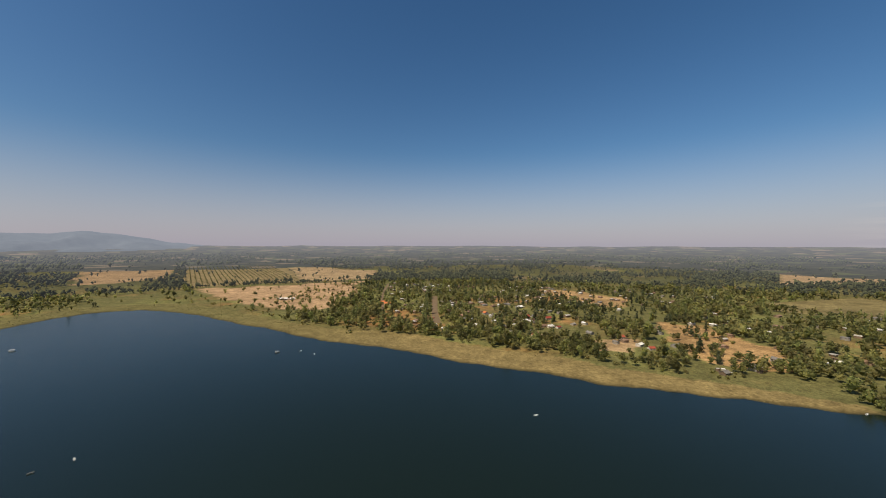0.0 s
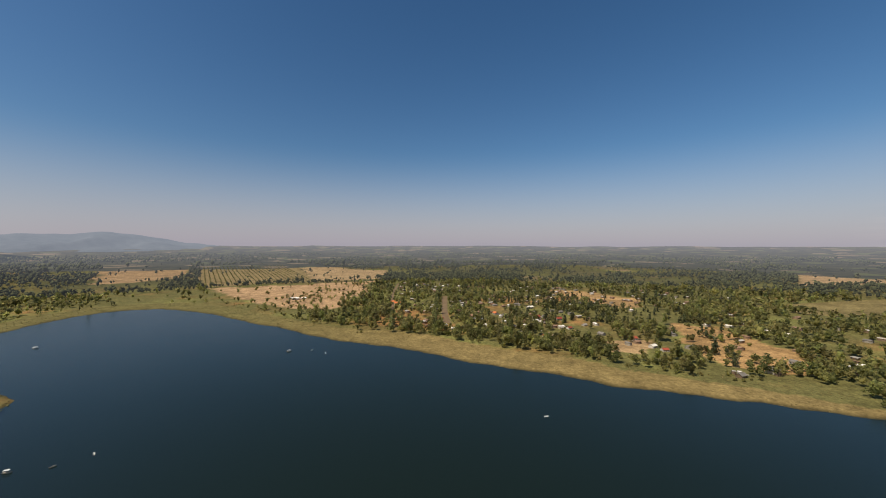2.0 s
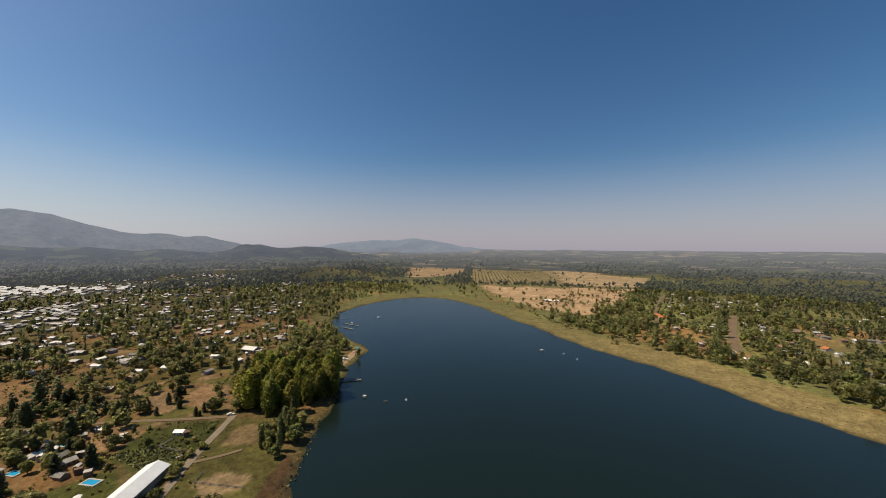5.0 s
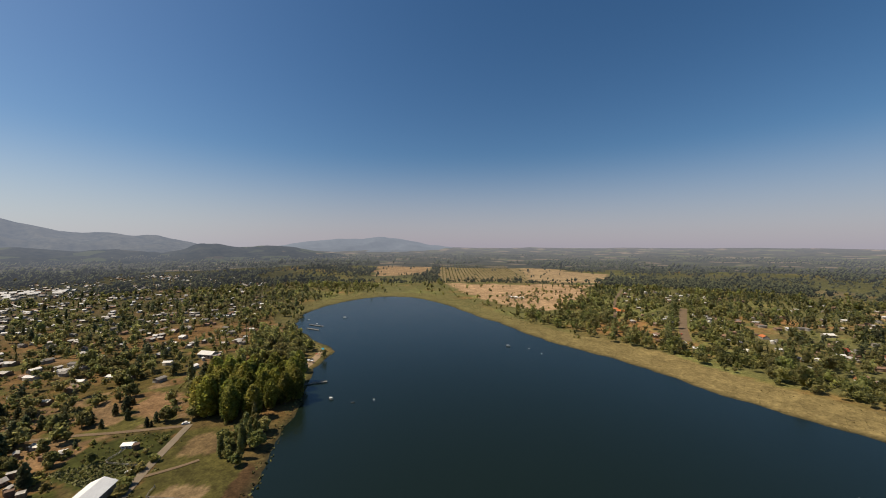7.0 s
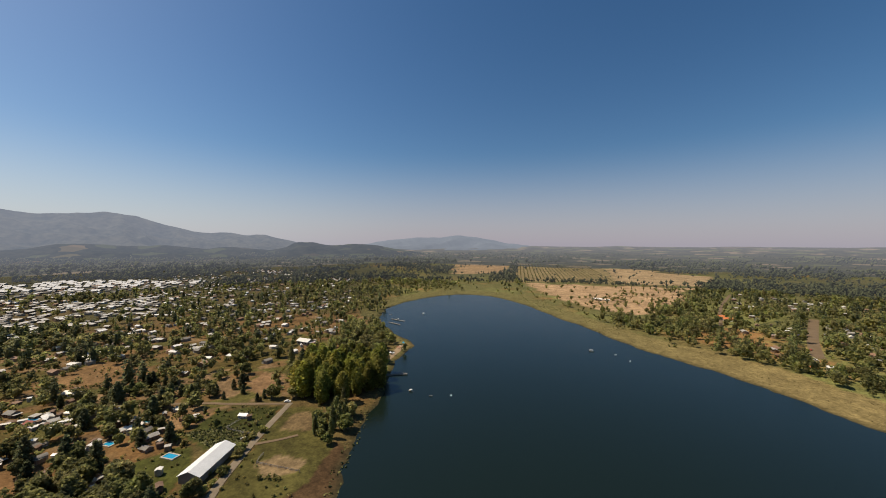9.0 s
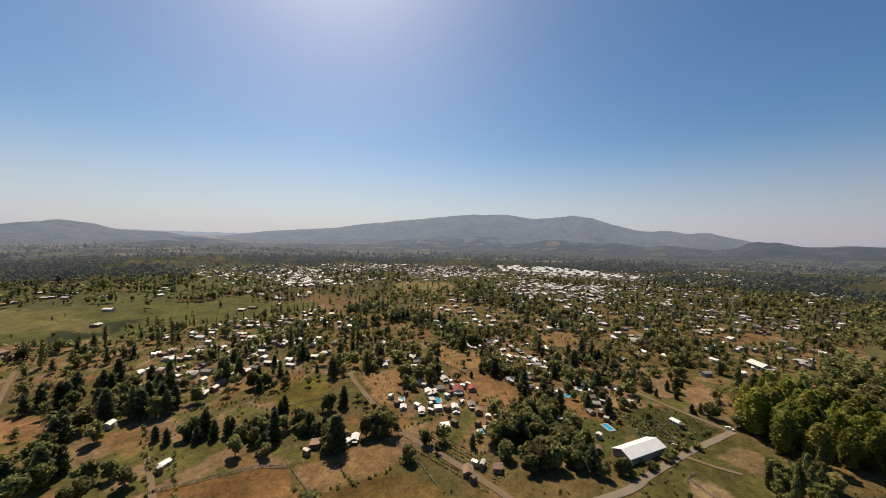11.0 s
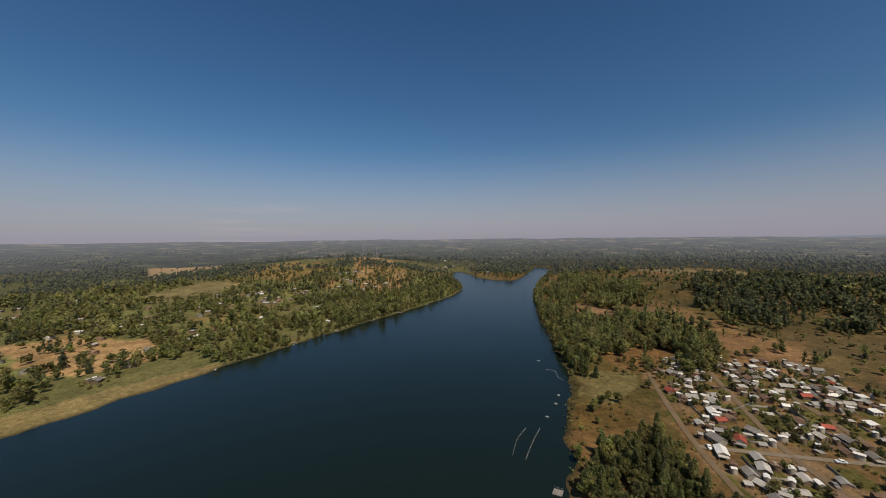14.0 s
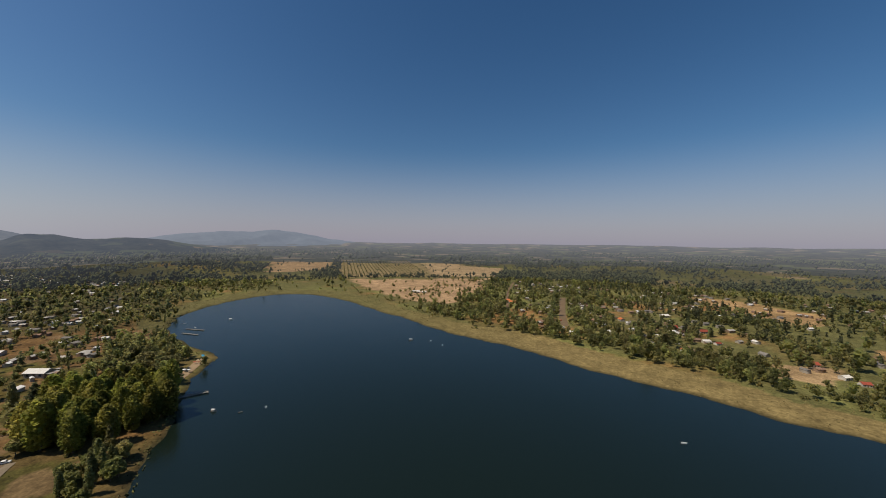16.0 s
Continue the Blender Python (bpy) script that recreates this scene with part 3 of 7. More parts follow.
def wooded(x, y):
    """How thickly trees grow, 0 to 1."""
    r, north = np.hypot(x, y), north_side(x, y)
    n, w = fbm(x, y, 85, 31, 4), fbm(x, y, 330, 33, 3)
    d = north * smooth_step(0.34, 0.52, n) + (1 - north) * smooth_step(0.44, 0.60, n) * 0.75
    far = smooth_step(1000, 1500, r)
    d = d + (smooth_step(0.43, 0.50, w) - d) * far
    for name in FIELDS:
        if name not in ("hill_pasture", "dry_pasture", "mast_hill", "mast_slope"):
            d = np.where(inside(FIELDS[name][0], x, y), 0, d)
    return d


def cover(x, y, s):
    """Base colour of the land, with a brightness for each side of the lake worked in."""
    r = np.hypot(x, y)
    yaw = np.degrees(np.arctan2(-x, y)) % 360
    dry, lush = np.array((0.225, 0.125, 0.047)), np.array((0.12, 0.09, 0.026))
    north = north_side(x, y)
    patch = fbm(x, y, 70, 21, 4)
    grain = fbm(x, y, 9, 5, 3)
    k = np.clip((patch - 0.37) * 5 + (grain - 0.5) * 1.4 - north * 0.95 + 0.35 * ((yaw > 198) & (yaw < 245) & (r > 430)), 0, 1)
    meadow = np.array((0.140, 0.138, 0.044))
    lush = lush + (meadow - lush) * north[..., None]
    c = lush + (dry - lush) * k[..., None]
    far_tan = np.array((0.23, 0.165, 0.092))
    field = smooth_step(0.60, 0.64, fbm(x, y, 210, 77, 2)) * smooth_step(900, 1300, r)
    c = c + (far_tan - c) * field[..., None]
    wood = np.array((0.100, 0.092, 0.034))
    c = c + (wood - c) * (0.8 * wooded(x, y))[..., None]
    settled = (1 - north) * smooth_step(430, 800, r) * 0.65 * (yaw < 196)
    c = c + (np.array((0.080, 0.076, 0.032)) - c) * settled[..., None]
    back_woods = smooth_step(930, 1130, r) * (yaw >= 196) * (yaw < 266) * 0.7
    c = c + (np.array((0.078, 0.074, 0.032)) - c) * back_woods[..., None]
    amount, _, _, lot = hedged(x, y)
    crop = np.where(lot[..., None] < 0.4, np.array((0.112, 0.116, 0.030)), np.where(lot[..., None] < 0.58, np.array((0.18, 0.130, 0.052)), np.where(lot[..., None] < 0.85, np.array((0.088, 0.094, 0.027)), np.array((0.15, 0.100, 0.045)))))
    c = c + (crop * (0.8 + 0.4 * grain)[..., None] - c) * (0.85 * amount)[..., None]
    distant = smooth_step(820, 1250, r) * np.where(north > 0.5, 0.8, (yaw < 200) * 1.0) * (0.9 - 0.5 * smooth_step(0.55, 0.62, fbm(x, y, 150, 88, 2)))
    c = c + (np.array((0.062, 0.062, 0.032)) - c) * distant[..., None]
    # plots of the villages: each its own mix of bare earth, lawn and dry grass
    u, v = (x * 0.087 + y * 0.996), (-x * 0.996 + y * 0.087)
    lot = lattice(np.floor(u / 11), np.floor(v / 15), 5)
    plots = inside(VILLAGE, x, y) | inside(STRIP_VILLAGE, x, y) | ((yaw > 56) & (yaw < 168) & (r > 175) & (r < 560) & (fbm(x, y, 60, 12) > 0.42))
    tone = np.where(lot[..., None] < 0.4, np.array((0.125, 0.110, 0.030)), np.where(lot[..., None] < 0.7, np.array((0.21, 0.125, 0.050)), np.array((0.25, 0.160, 0.078))))
    c = np.where(plots[..., None], tone * (0.75 + 0.5 * grain)[..., None], c)
    garden = lattice(np.floor(u / 19), np.floor(v / 34), 6)[..., None]
    green = np.where(garden < 0.4, np.array((0.100, 0.090, 0.026)), np.where(garden < 0.72, np.array((0.145, 0.102, 0.036)), np.array((0.205, 0.125, 0.052))))
    c = np.where(inside(STRIP_VILLAGE, x, y)[..., None], green * (0.75 + 0.5 * grain)[..., None], c)
    for name, (poly, colour) in FIELDS.items():
        rag, size = (60, 70) if min(q[0] ** 2 + q[1] ** 2 for q in poly) > 62500 else (5, 12)
        m = inside(poly, x + (fbm(x, y, size, 2) - 0.5) * rag, y + (fbm(x, y, size, 8) - 0.5) * rag)
        mottle = 0.45 + 0.75 * fbm(x, y, 26, 17, 4) + 0.36 * fbm(x, y, 7, 19, 2)
        c = np.where(m[..., None], np.array(colour) * mottle[..., None], c)
    rough = (yaw > 198) & (yaw < 250) & (r > 380)
    scrub = smooth_step(0.49, 0.60, fbm(x, y, 62, 63, 4)) * rough * 0.5
    c = c + (np.array((0.098, 0.072, 0.031)) - c) * scrub[..., None]
    tan = np.array((0.182, 0.137, 0.054)) + (np.array((0.125, 0.110, 0.040)) - np.array((0.182, 0.137, 0.054))) * np.clip(-x / 300 - 0.1, 0, 1)[..., None]
    belt = (s > -1) & (s < 62 + 30 * (fbm(x, y, 60, 4) - 0.5)) & (yaw < 60) & inside(REED_BACK + [(-600, 250), (-300, 300), (150, 200)], x, y)
    belt |= (s > -1) & (s < 50 - np.clip(x - 100, 0, 200) * 0.2) & (yaw > 305) & (x < 275)
    c = np.where(belt[..., None], tan * (0.9 + 0.2 * fbm(x, y, 25, 6))[..., None], c)
    # sunlight baked into the colour: front-lit far shore lighter, near bank darker
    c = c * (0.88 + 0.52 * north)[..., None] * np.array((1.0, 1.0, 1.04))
    mud = np.array((0.05, 0.042, 0.02))
    edge = np.clip(1 - s / (3 + 4 * fbm(x, y, 20, 40)), 0, 1)
    c = c + (mud - c) * edge[..., None]
    return c


N_AZ = 640
radii = np.concatenate(([0.001], np.arange(2.5, 64, 2.5), 65 * np.exp(np.arange(0, 310) * 0.012)))
radii = radii[radii < 1765]
az = np.arange(N_AZ) * 2 * np.pi / N_AZ
gx, gy = radii[:, None] * -np.sin(az), radii[:, None] * np.cos(az)
shore = from_shore(gx, gy) + (fbm(gx, gy, 16, 44, 3) - 0.5) * 9
gz = height(gx, gy, shore)


def ring_faces(rows, cols):
    i, j = np.meshgrid(np.arange(rows - 1), np.arange(cols), indexing="ij")
    a, b = i * cols + j, i * cols + (j + 1) % cols
    return np.stack([a, b, b + cols, a + cols], -1).reshape(-1, 4)[:, ::-1]


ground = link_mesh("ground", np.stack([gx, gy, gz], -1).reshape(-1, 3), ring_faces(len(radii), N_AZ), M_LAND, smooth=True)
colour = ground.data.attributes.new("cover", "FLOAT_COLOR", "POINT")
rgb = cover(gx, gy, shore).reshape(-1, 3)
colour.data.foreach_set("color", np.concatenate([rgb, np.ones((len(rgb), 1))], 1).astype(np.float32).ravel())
tagged(ground, "dry summer land of brown pasture, meadow and gardens", "ground", kind="structure")

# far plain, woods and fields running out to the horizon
M_PLAIN = far_material("hazy_plain", (0.020, 0.027, 0.021), (0.058, 0.058, 0.036), (0.31, 0.325, 0.415), (0.0, 0.49), 0.009, (0.140, 0.112, 0.074), 0.89, haze_from=550, bend_by=1.0, leas=(0.070, 0.078, 0.038))
far_r = np.concatenate((np.linspace(1745, 3400, 46), np.linspace(3450, 4930, 34)))
fx, fy = far_r[:, None] * -np.sin(az), far_r[:, None] * np.cos(az)
fz = height(fx, fy, np.full(fx.shape, 2000.0)) + 4 * np.clip((far_r[:, None] - 2300) / 300, 0, 1) * (fbm(fx, fy, 45, 50, 2) - 0.35)
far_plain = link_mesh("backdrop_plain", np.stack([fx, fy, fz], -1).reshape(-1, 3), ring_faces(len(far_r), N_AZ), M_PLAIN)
tagged(far_plain, "hazy distant plain of woods and pale fields", "distant plain", kind="structure")


def mountain(name, label, ridge, out, depth, mat, seed):
    """A range of hills: slopes with spurs rising to a ridge given as (yaw, elevation seen from the lake) in degrees."""
    yaws = np.arange(ridge[0][0], ridge[-1][0], 0.25)
    elev = np.interp(yaws, [q[0] for q in ridge], [q[1] for q in ridge])
    k = np.array([1, 2, 3, 2, 1]) / 9
    elev = np.convolve(np.pad(elev, 2, mode="edge"), k, mode="valid")
    rows = 26
    f = np.linspace(0, 1, rows)[:, None]
    w = np.radians(yaws)[None]
    rad = out - depth * (1 - f)
    x, y = -np.sin(w) * rad, np.cos(w) * rad
    top = EYE + out * np.tan(np.radians(elev))[None]
    spur = 1 - 0.9 * np.abs(fbm(x, y, 380, seed, 4) - 0.5) * 2 * np.sin(f * np.pi)
    z = -5 + (top + 5) * f ** 1.15 * spur + (fbm(x, y, 90, seed + 3, 2) - 0.5) * 14 * f
    n = len(yaws)
    i, j = np.meshgrid(np.arange(rows - 1), np.arange(n - 1), indexing="ij")
    q = i * n + j
    faces = np.stack([q, q + n, q + n + 1, q + 1], -1).reshape(-1, 4)
    ob = link_mesh(name, np.stack([x + 0 * z, y + 0 * z, z], -1).reshape(-1, 3), faces, mat)
    return tagged(ob, label, "mountain", kind="structure")


# the slopes emit a blue-grey glow that imitates haze; blue tints add to it
M_RANGE = far_material("hazy_forest_slope", (0.014, 0.020, 0.022), (0.062, 0.060, 0.050), (0.30, 0.345, 0.445), (0.0, 0.45), 0.006, haze_from=-600, bend_by=1.0)
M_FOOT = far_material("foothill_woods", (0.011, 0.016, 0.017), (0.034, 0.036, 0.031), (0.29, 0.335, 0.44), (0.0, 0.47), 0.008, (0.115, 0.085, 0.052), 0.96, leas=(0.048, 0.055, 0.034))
M_BLUE = far_material("haze_blue_range", (0.05, 0.06, 0.07), (0.07, 0.08, 0.09), (0.30, 0.345, 0.44), (0.0, 0.58), 0.004)
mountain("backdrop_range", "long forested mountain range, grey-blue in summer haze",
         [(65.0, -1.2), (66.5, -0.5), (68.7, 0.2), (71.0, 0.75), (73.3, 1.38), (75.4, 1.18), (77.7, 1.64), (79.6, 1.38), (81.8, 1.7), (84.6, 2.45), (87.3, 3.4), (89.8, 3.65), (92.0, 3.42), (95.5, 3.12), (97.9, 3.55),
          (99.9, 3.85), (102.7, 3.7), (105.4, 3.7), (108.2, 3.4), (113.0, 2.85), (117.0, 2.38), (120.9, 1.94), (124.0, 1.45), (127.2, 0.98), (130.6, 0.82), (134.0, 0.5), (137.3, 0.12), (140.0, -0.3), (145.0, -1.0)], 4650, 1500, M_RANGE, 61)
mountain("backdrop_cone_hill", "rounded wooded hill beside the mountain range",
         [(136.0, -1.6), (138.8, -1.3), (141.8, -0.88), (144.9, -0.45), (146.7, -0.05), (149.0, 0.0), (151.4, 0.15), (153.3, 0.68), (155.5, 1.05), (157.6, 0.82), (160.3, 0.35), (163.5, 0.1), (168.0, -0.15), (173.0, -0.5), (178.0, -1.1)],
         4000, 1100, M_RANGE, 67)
mountain("backdrop_blue_hills", "hills far behind the plain, pale blue with painted haze",
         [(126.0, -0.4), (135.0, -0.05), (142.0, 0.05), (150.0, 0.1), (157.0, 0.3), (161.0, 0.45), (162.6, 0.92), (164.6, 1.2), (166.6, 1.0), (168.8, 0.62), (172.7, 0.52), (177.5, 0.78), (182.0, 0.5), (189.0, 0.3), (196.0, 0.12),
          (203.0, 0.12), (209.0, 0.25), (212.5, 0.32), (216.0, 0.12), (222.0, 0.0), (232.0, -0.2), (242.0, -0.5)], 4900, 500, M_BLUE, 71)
mountain("backdrop_west_hills", "wooded hills above the head of the lake, blue with painted haze",
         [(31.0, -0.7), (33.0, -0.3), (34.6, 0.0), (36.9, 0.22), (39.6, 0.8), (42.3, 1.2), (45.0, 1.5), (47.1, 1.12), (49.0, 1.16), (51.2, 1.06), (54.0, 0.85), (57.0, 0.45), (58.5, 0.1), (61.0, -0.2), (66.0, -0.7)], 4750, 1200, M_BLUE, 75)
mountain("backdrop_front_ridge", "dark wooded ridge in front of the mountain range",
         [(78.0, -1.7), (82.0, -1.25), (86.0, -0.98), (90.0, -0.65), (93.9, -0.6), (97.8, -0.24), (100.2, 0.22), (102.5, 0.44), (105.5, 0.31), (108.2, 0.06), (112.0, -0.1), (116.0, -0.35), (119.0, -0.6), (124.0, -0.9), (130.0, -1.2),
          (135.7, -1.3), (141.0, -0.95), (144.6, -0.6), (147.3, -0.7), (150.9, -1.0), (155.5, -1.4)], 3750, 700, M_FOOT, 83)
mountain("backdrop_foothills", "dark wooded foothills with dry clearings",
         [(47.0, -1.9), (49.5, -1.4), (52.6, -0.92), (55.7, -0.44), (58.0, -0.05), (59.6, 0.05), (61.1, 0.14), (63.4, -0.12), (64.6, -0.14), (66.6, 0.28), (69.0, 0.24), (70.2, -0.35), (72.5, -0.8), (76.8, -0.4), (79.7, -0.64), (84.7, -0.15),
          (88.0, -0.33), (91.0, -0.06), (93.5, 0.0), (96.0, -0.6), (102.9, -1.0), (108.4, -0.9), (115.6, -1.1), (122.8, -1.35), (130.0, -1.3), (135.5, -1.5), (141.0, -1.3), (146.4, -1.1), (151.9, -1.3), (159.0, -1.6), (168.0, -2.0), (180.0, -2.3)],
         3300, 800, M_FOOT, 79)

# ---------- the lake ----------
lake_r = np.concatenate(([0.001, 20, 60], np.linspace(100, 1300, 40)))
lx, ly = lake_r[:, None] * -np.sin(az[::4]) + 150, lake_r[:, None] * np.cos(az[::4]) + 80
lake = link_mesh("water", np.stack([lx, ly, 0 * lx], -1).reshape(-1, 3), ring_faces(len(lake_r), N_AZ // 4), M_LAKE)
tagged(lake, "calm dark blue-green lake with faint ripples", "lake", kind="structure")


# ---------- roads ----------
def ribbon(name, line, width, mat, lift=0.3):
    p = smooth_line(line, 10)
    d = np.gradient(p, axis=0)
    n = np.stack([-d[:, 1], d[:, 0]], 1) / np.linalg.norm(d, axis=1)[:, None]
    ragged = 1 + 0.18 * (fbm(p[:, 0], p[:, 1], 9, 3) - 0.5)[:, None]
    cols = [p + n * width * o * ragged for o in (-0.5, -0.17, 0.17, 0.5)]
    v = np.stack(cols, 1)
    z = height(v[..., 0], v[..., 1]) + lift + np.array([-0.06, 0.02, 0.02, -0.06])
    v = np.concatenate([v, z[..., None]], -1)
    m = len(p)
    i, j = np.meshgrid(np.arange(m - 1), np.arange(3), indexing="ij")
    q = i * 4 + j
    return link_mesh(name, v.reshape(-1, 3), np.stack([q, q + 1, q + 5, q + 4], -1).reshape(-1, 4)[:, ::-1], mat)


for name, (line, width, mat) in ROADS.items():
    road = ribbon("road", line, width, mat)
    tagged(road, "unpaved gravel road between gardens" if mat is M_GRAVEL else "narrow dirt lane of pale earth", "road", kind="structure")

ROAD_LINES = [(smooth_line(line, 3), width) for line, width, mat in ROADS.values()]


def off_roads(x, y, gap):
    ok = np.ones(np.shape(x), bool)
    for line, width in ROAD_LINES:
        ok &= line_distance(line, x, y) > width / 2 + gap
    return ok


# ---------- houses ----------
def gable_roof(w, d, z, rise, over=0.45, thick=0.12):
    """Two sloping slabs that meet at a ridge along x."""
    bm = bmesh.new()
    X, Y = w / 2 + over, d / 2 + over
    low = z - rise * over / (d / 2)
    for s in (-1, 1):
        a = [(-X, s * Y, low), (X, s * Y, low), (X, 0, z + rise), (-X, 0, z + rise)]
        v = [bm.verts.new(c) for c in a] + [bm.verts.new((c[0], c[1], c[2] + thick)) for c in a]
        for f in ((0, 1, 2, 3), (7, 6, 5, 4), (0, 4, 5, 1), (1, 5, 6, 2), (2, 6, 7, 3), (3, 7, 4, 0)):
            bm.faces.new([v[i] for i in f])
    bmesh.ops.recalc_face_normals(bm, faces=bm.faces)
    return bm


def shed_roof(w, d, z, rise, over=0.4, thick=0.1):
    bm = bmesh.new()
    X, Y = w / 2 + over, d / 2 + over
    a = [(-X, -Y, z), (X, -Y, z), (X, Y, z + rise), (-X, Y, z + rise)]
    v = [bm.verts.new(c) for c in a] + [bm.verts.new((c[0], c[1], c[2] + thick)) for c in a]
    for f in ((0, 1, 2, 3), (7, 6, 5, 4), (0, 4, 5, 1), (1, 5, 6, 2), (2, 6, 7, 3), (3, 7, 4, 0)):
        bm.faces.new([v[i] for i in f])
    bmesh.ops.recalc_face_normals(bm, faces=bm.faces)
    return bm


def gable_walls(w, d, z, rise):
    """Four walls with pointed ends, reaching a little into the soil."""
    bm = bmesh.new()
    lo = [bm.verts.new((x, y, -0.6)) for x, y in ((-w / 2, -d / 2), (w / 2, -d / 2), (w / 2, d / 2), (-w / 2, d / 2))]
    hi = [bm.verts.new((x, y, z)) for x, y in ((-w / 2, -d / 2), (w / 2, -d / 2), (w / 2, d / 2), (-w / 2, d / 2))]
    pk = [bm.verts.new((-w / 2, 0, z + rise)), bm.verts.new((w / 2, 0, z + rise))]
    for f in ((lo[0], lo[1], hi[1], hi[0]), (lo[2], lo[3], hi[3], hi[2]), (lo[1], lo[2], hi[2], pk[1], hi[1]), (lo[3], lo[0], hi[0], pk[0], hi[3]),
              (hi[0], hi[1], pk[1], pk[0]), (hi[2], hi[3], pk[0], pk[1])):
        bm.faces.new(f)
    return bm


def house(kind, w, d, z, rise, wall, label, lean=False, annex=False):
    root = tagged(new("cabin" if lean else "house"), label, "cabin" if lean else "house", "cabins of the lakeside" if lean else "houses of the lakeside")
    part("wall", gable_walls(w, d, z, rise if not lean else 0.05), wall, root)
    part("roof", shed_roof(w, d, z + 0.02, rise) if lean else gable_roof(w, d, z, rise), ROOF[kind], root)
    part("door", boxes((-0.5, -d / 2 - 0.06, 0, 0.5, -d / 2 + 0.05, 2.05)), M_DOOR, root)
    for x in (-w * 0.3, w * 0.3):
        part("window", boxes((x - 0.6, -d / 2 - 0.05, 0.9, x + 0.6, -d / 2 + 0.05, 2.0)), M_GLASS, root)
    part("window", boxes((w / 2 - 0.05, -0.6, 0.9, w / 2 + 0.05, 0.6, 2.0)), M_GLASS, root)
    part("window", boxes((-w * 0.2, d / 2 - 0.05, 0.9, -w * 0.2 + 1.3, d / 2 + 0.05, 2.0)), M_GLASS, root)
    if annex:
        part("porch_roof", boxes((w / 2 + 0.3, -d / 2, z - 0.5, w / 2 + 3.2, d / 2 - 0.5, z - 0.4)), ROOF["zinc"], root, "flat metal porch roof")
        for y in (-d / 2 + 0.2, d / 2 - 0.8):
            part("post", boxes((w / 2 + 2.9, y, -0.5, w / 2 + 3.05, y + 0.15, z - 0.5)), M_PLANK, root)
    root.location = (0, 0, -60)
    return root


HOUSES = {
    "white": [house("white", 8.5, 6, 2.6, 1.3, M_WALL[0], "small plastered house with a white sheet-metal roof"),
              house("white", 7, 6.5, 2.7, 0.6, M_WALL[2], "low house with a bright single-pitch metal roof", lean=True),
              house("white", 10, 6, 2.7, 1.4, M_WALL[2], "long house with a white metal roof and porch", annex=True)],
    "zinc": [house("zinc", 9, 6.5, 2.6, 1.5, M_WALL[1], "weathered wooden house with a dull zinc roof"),
             house("zinc", 6, 5, 2.4, 0.5, M_WALL[1], "small board cabin with a single-pitch zinc roof", lean=True),
             house("zinc", 8, 7, 2.7, 1.7, M_WALL[0], "plastered house with a zinc gable roof and porch", annex=True)],
    "grey": [house("grey", 9, 7, 2.7, 1.9, M_WALL[2], "painted wooden house with a dark grey roof"),
             house("grey", 7.5, 6, 2.6, 1.6, M_WALL[1], "brown board house with a grey shingle roof", annex=True)],
    "red": [house("red", 9, 7, 2.8, 1.9, M_WALL[0], "plastered house with a red sheet roof", annex=True),
            house("red", 7.5, 6, 2.6, 1.5, M_WALL[1], "wooden house with a dull red roof")],
    "brown": [house("brown", 8.5, 6.5, 2.6, 1.6, M_WALL[1], "wooden house with a rusty brown roof"),
              house("brown", 6, 5, 2.3, 0.6, M_WALL[1], "rusty-roofed garden shed of old boards", lean=True)],
    "orange": [house("orange", 12, 8, 3.0, 2.4, M_WALL[0], "large lakeside house with an orange tile roof")],
}
PLACED = []  # x, y, radius of what stands


def put_house(kind, x, y, turn, n=None, size=1.0):
    base = HOUSES[kind][RNG.integers(len(HOUSES[kind])) if n is None else n]
    PLACED.append((x, y, 5.5 * size))
    m = pose(x, y, level(x, y) + 0.05, 0, 0, turn) @ Matrix.Diagonal((size, size, size, 1))
    return copy_thing(base, m)


def free(x, y, gap):
    return all((x - q[0]) ** 2 + (y - q[1]) ** 2 > (gap + q[2]) ** 2 for q in PLACED)


def settle(poly, count, turn, shares, gap=3.5, grid=None, road_gap=4.0, spare=()):
    """Houses on plots inside an outline; grid: (plot width, plot depth) in rows along the streets."""
    p = np.array(poly, float)
    kinds, odds = list(shares), np.array(list(shares.values()), float)
    odds = odds / odds.sum()
    lo, hi = p.min(0), p.max(0)
    spots = []
    if grid:
        c, s = math.cos(radians(turn)), math.sin(radians(turn))
        mid, span = (lo + hi) / 2, np.linalg.norm(hi - lo) / 2
        for i in np.arange(-span, span, grid[0]):
            for j in np.arange(-span, span, grid[1]):
                u, v = i + RNG.normal(0, 2.2), j + RNG.normal(0, 2.2)
                spots.append((mid[0] + u * c - v * s, mid[1] + u * s + v * c))
    else:
        spots = [tuple(RNG.uniform(lo, hi)) for _ in range(count * 14)]
    spots = np.array(spots)
    ok = inside(poly, spots[:, 0], spots[:, 1]) & off_roads(spots[:, 0], spots[:, 1], road_gap) & (from_shore(spots[:, 0], spots[:, 1]) > 12)
    for q in spare:
        ok &= ~inside(FIELDS[q][0], spots[:, 0], spots[:, 1])
    made = 0
    for x, y in RNG.permutation(spots[ok]):
        if made >= count or not free(x, y, gap):
            continue
        put_house(kinds[RNG.choice(len(kinds), p=odds)], x, y, turn + RNG.choice((0, 90, 180, 270)) + RNG.normal(0, 11), size=RNG.uniform(0.52, 0.82))
        made += 1
    return made


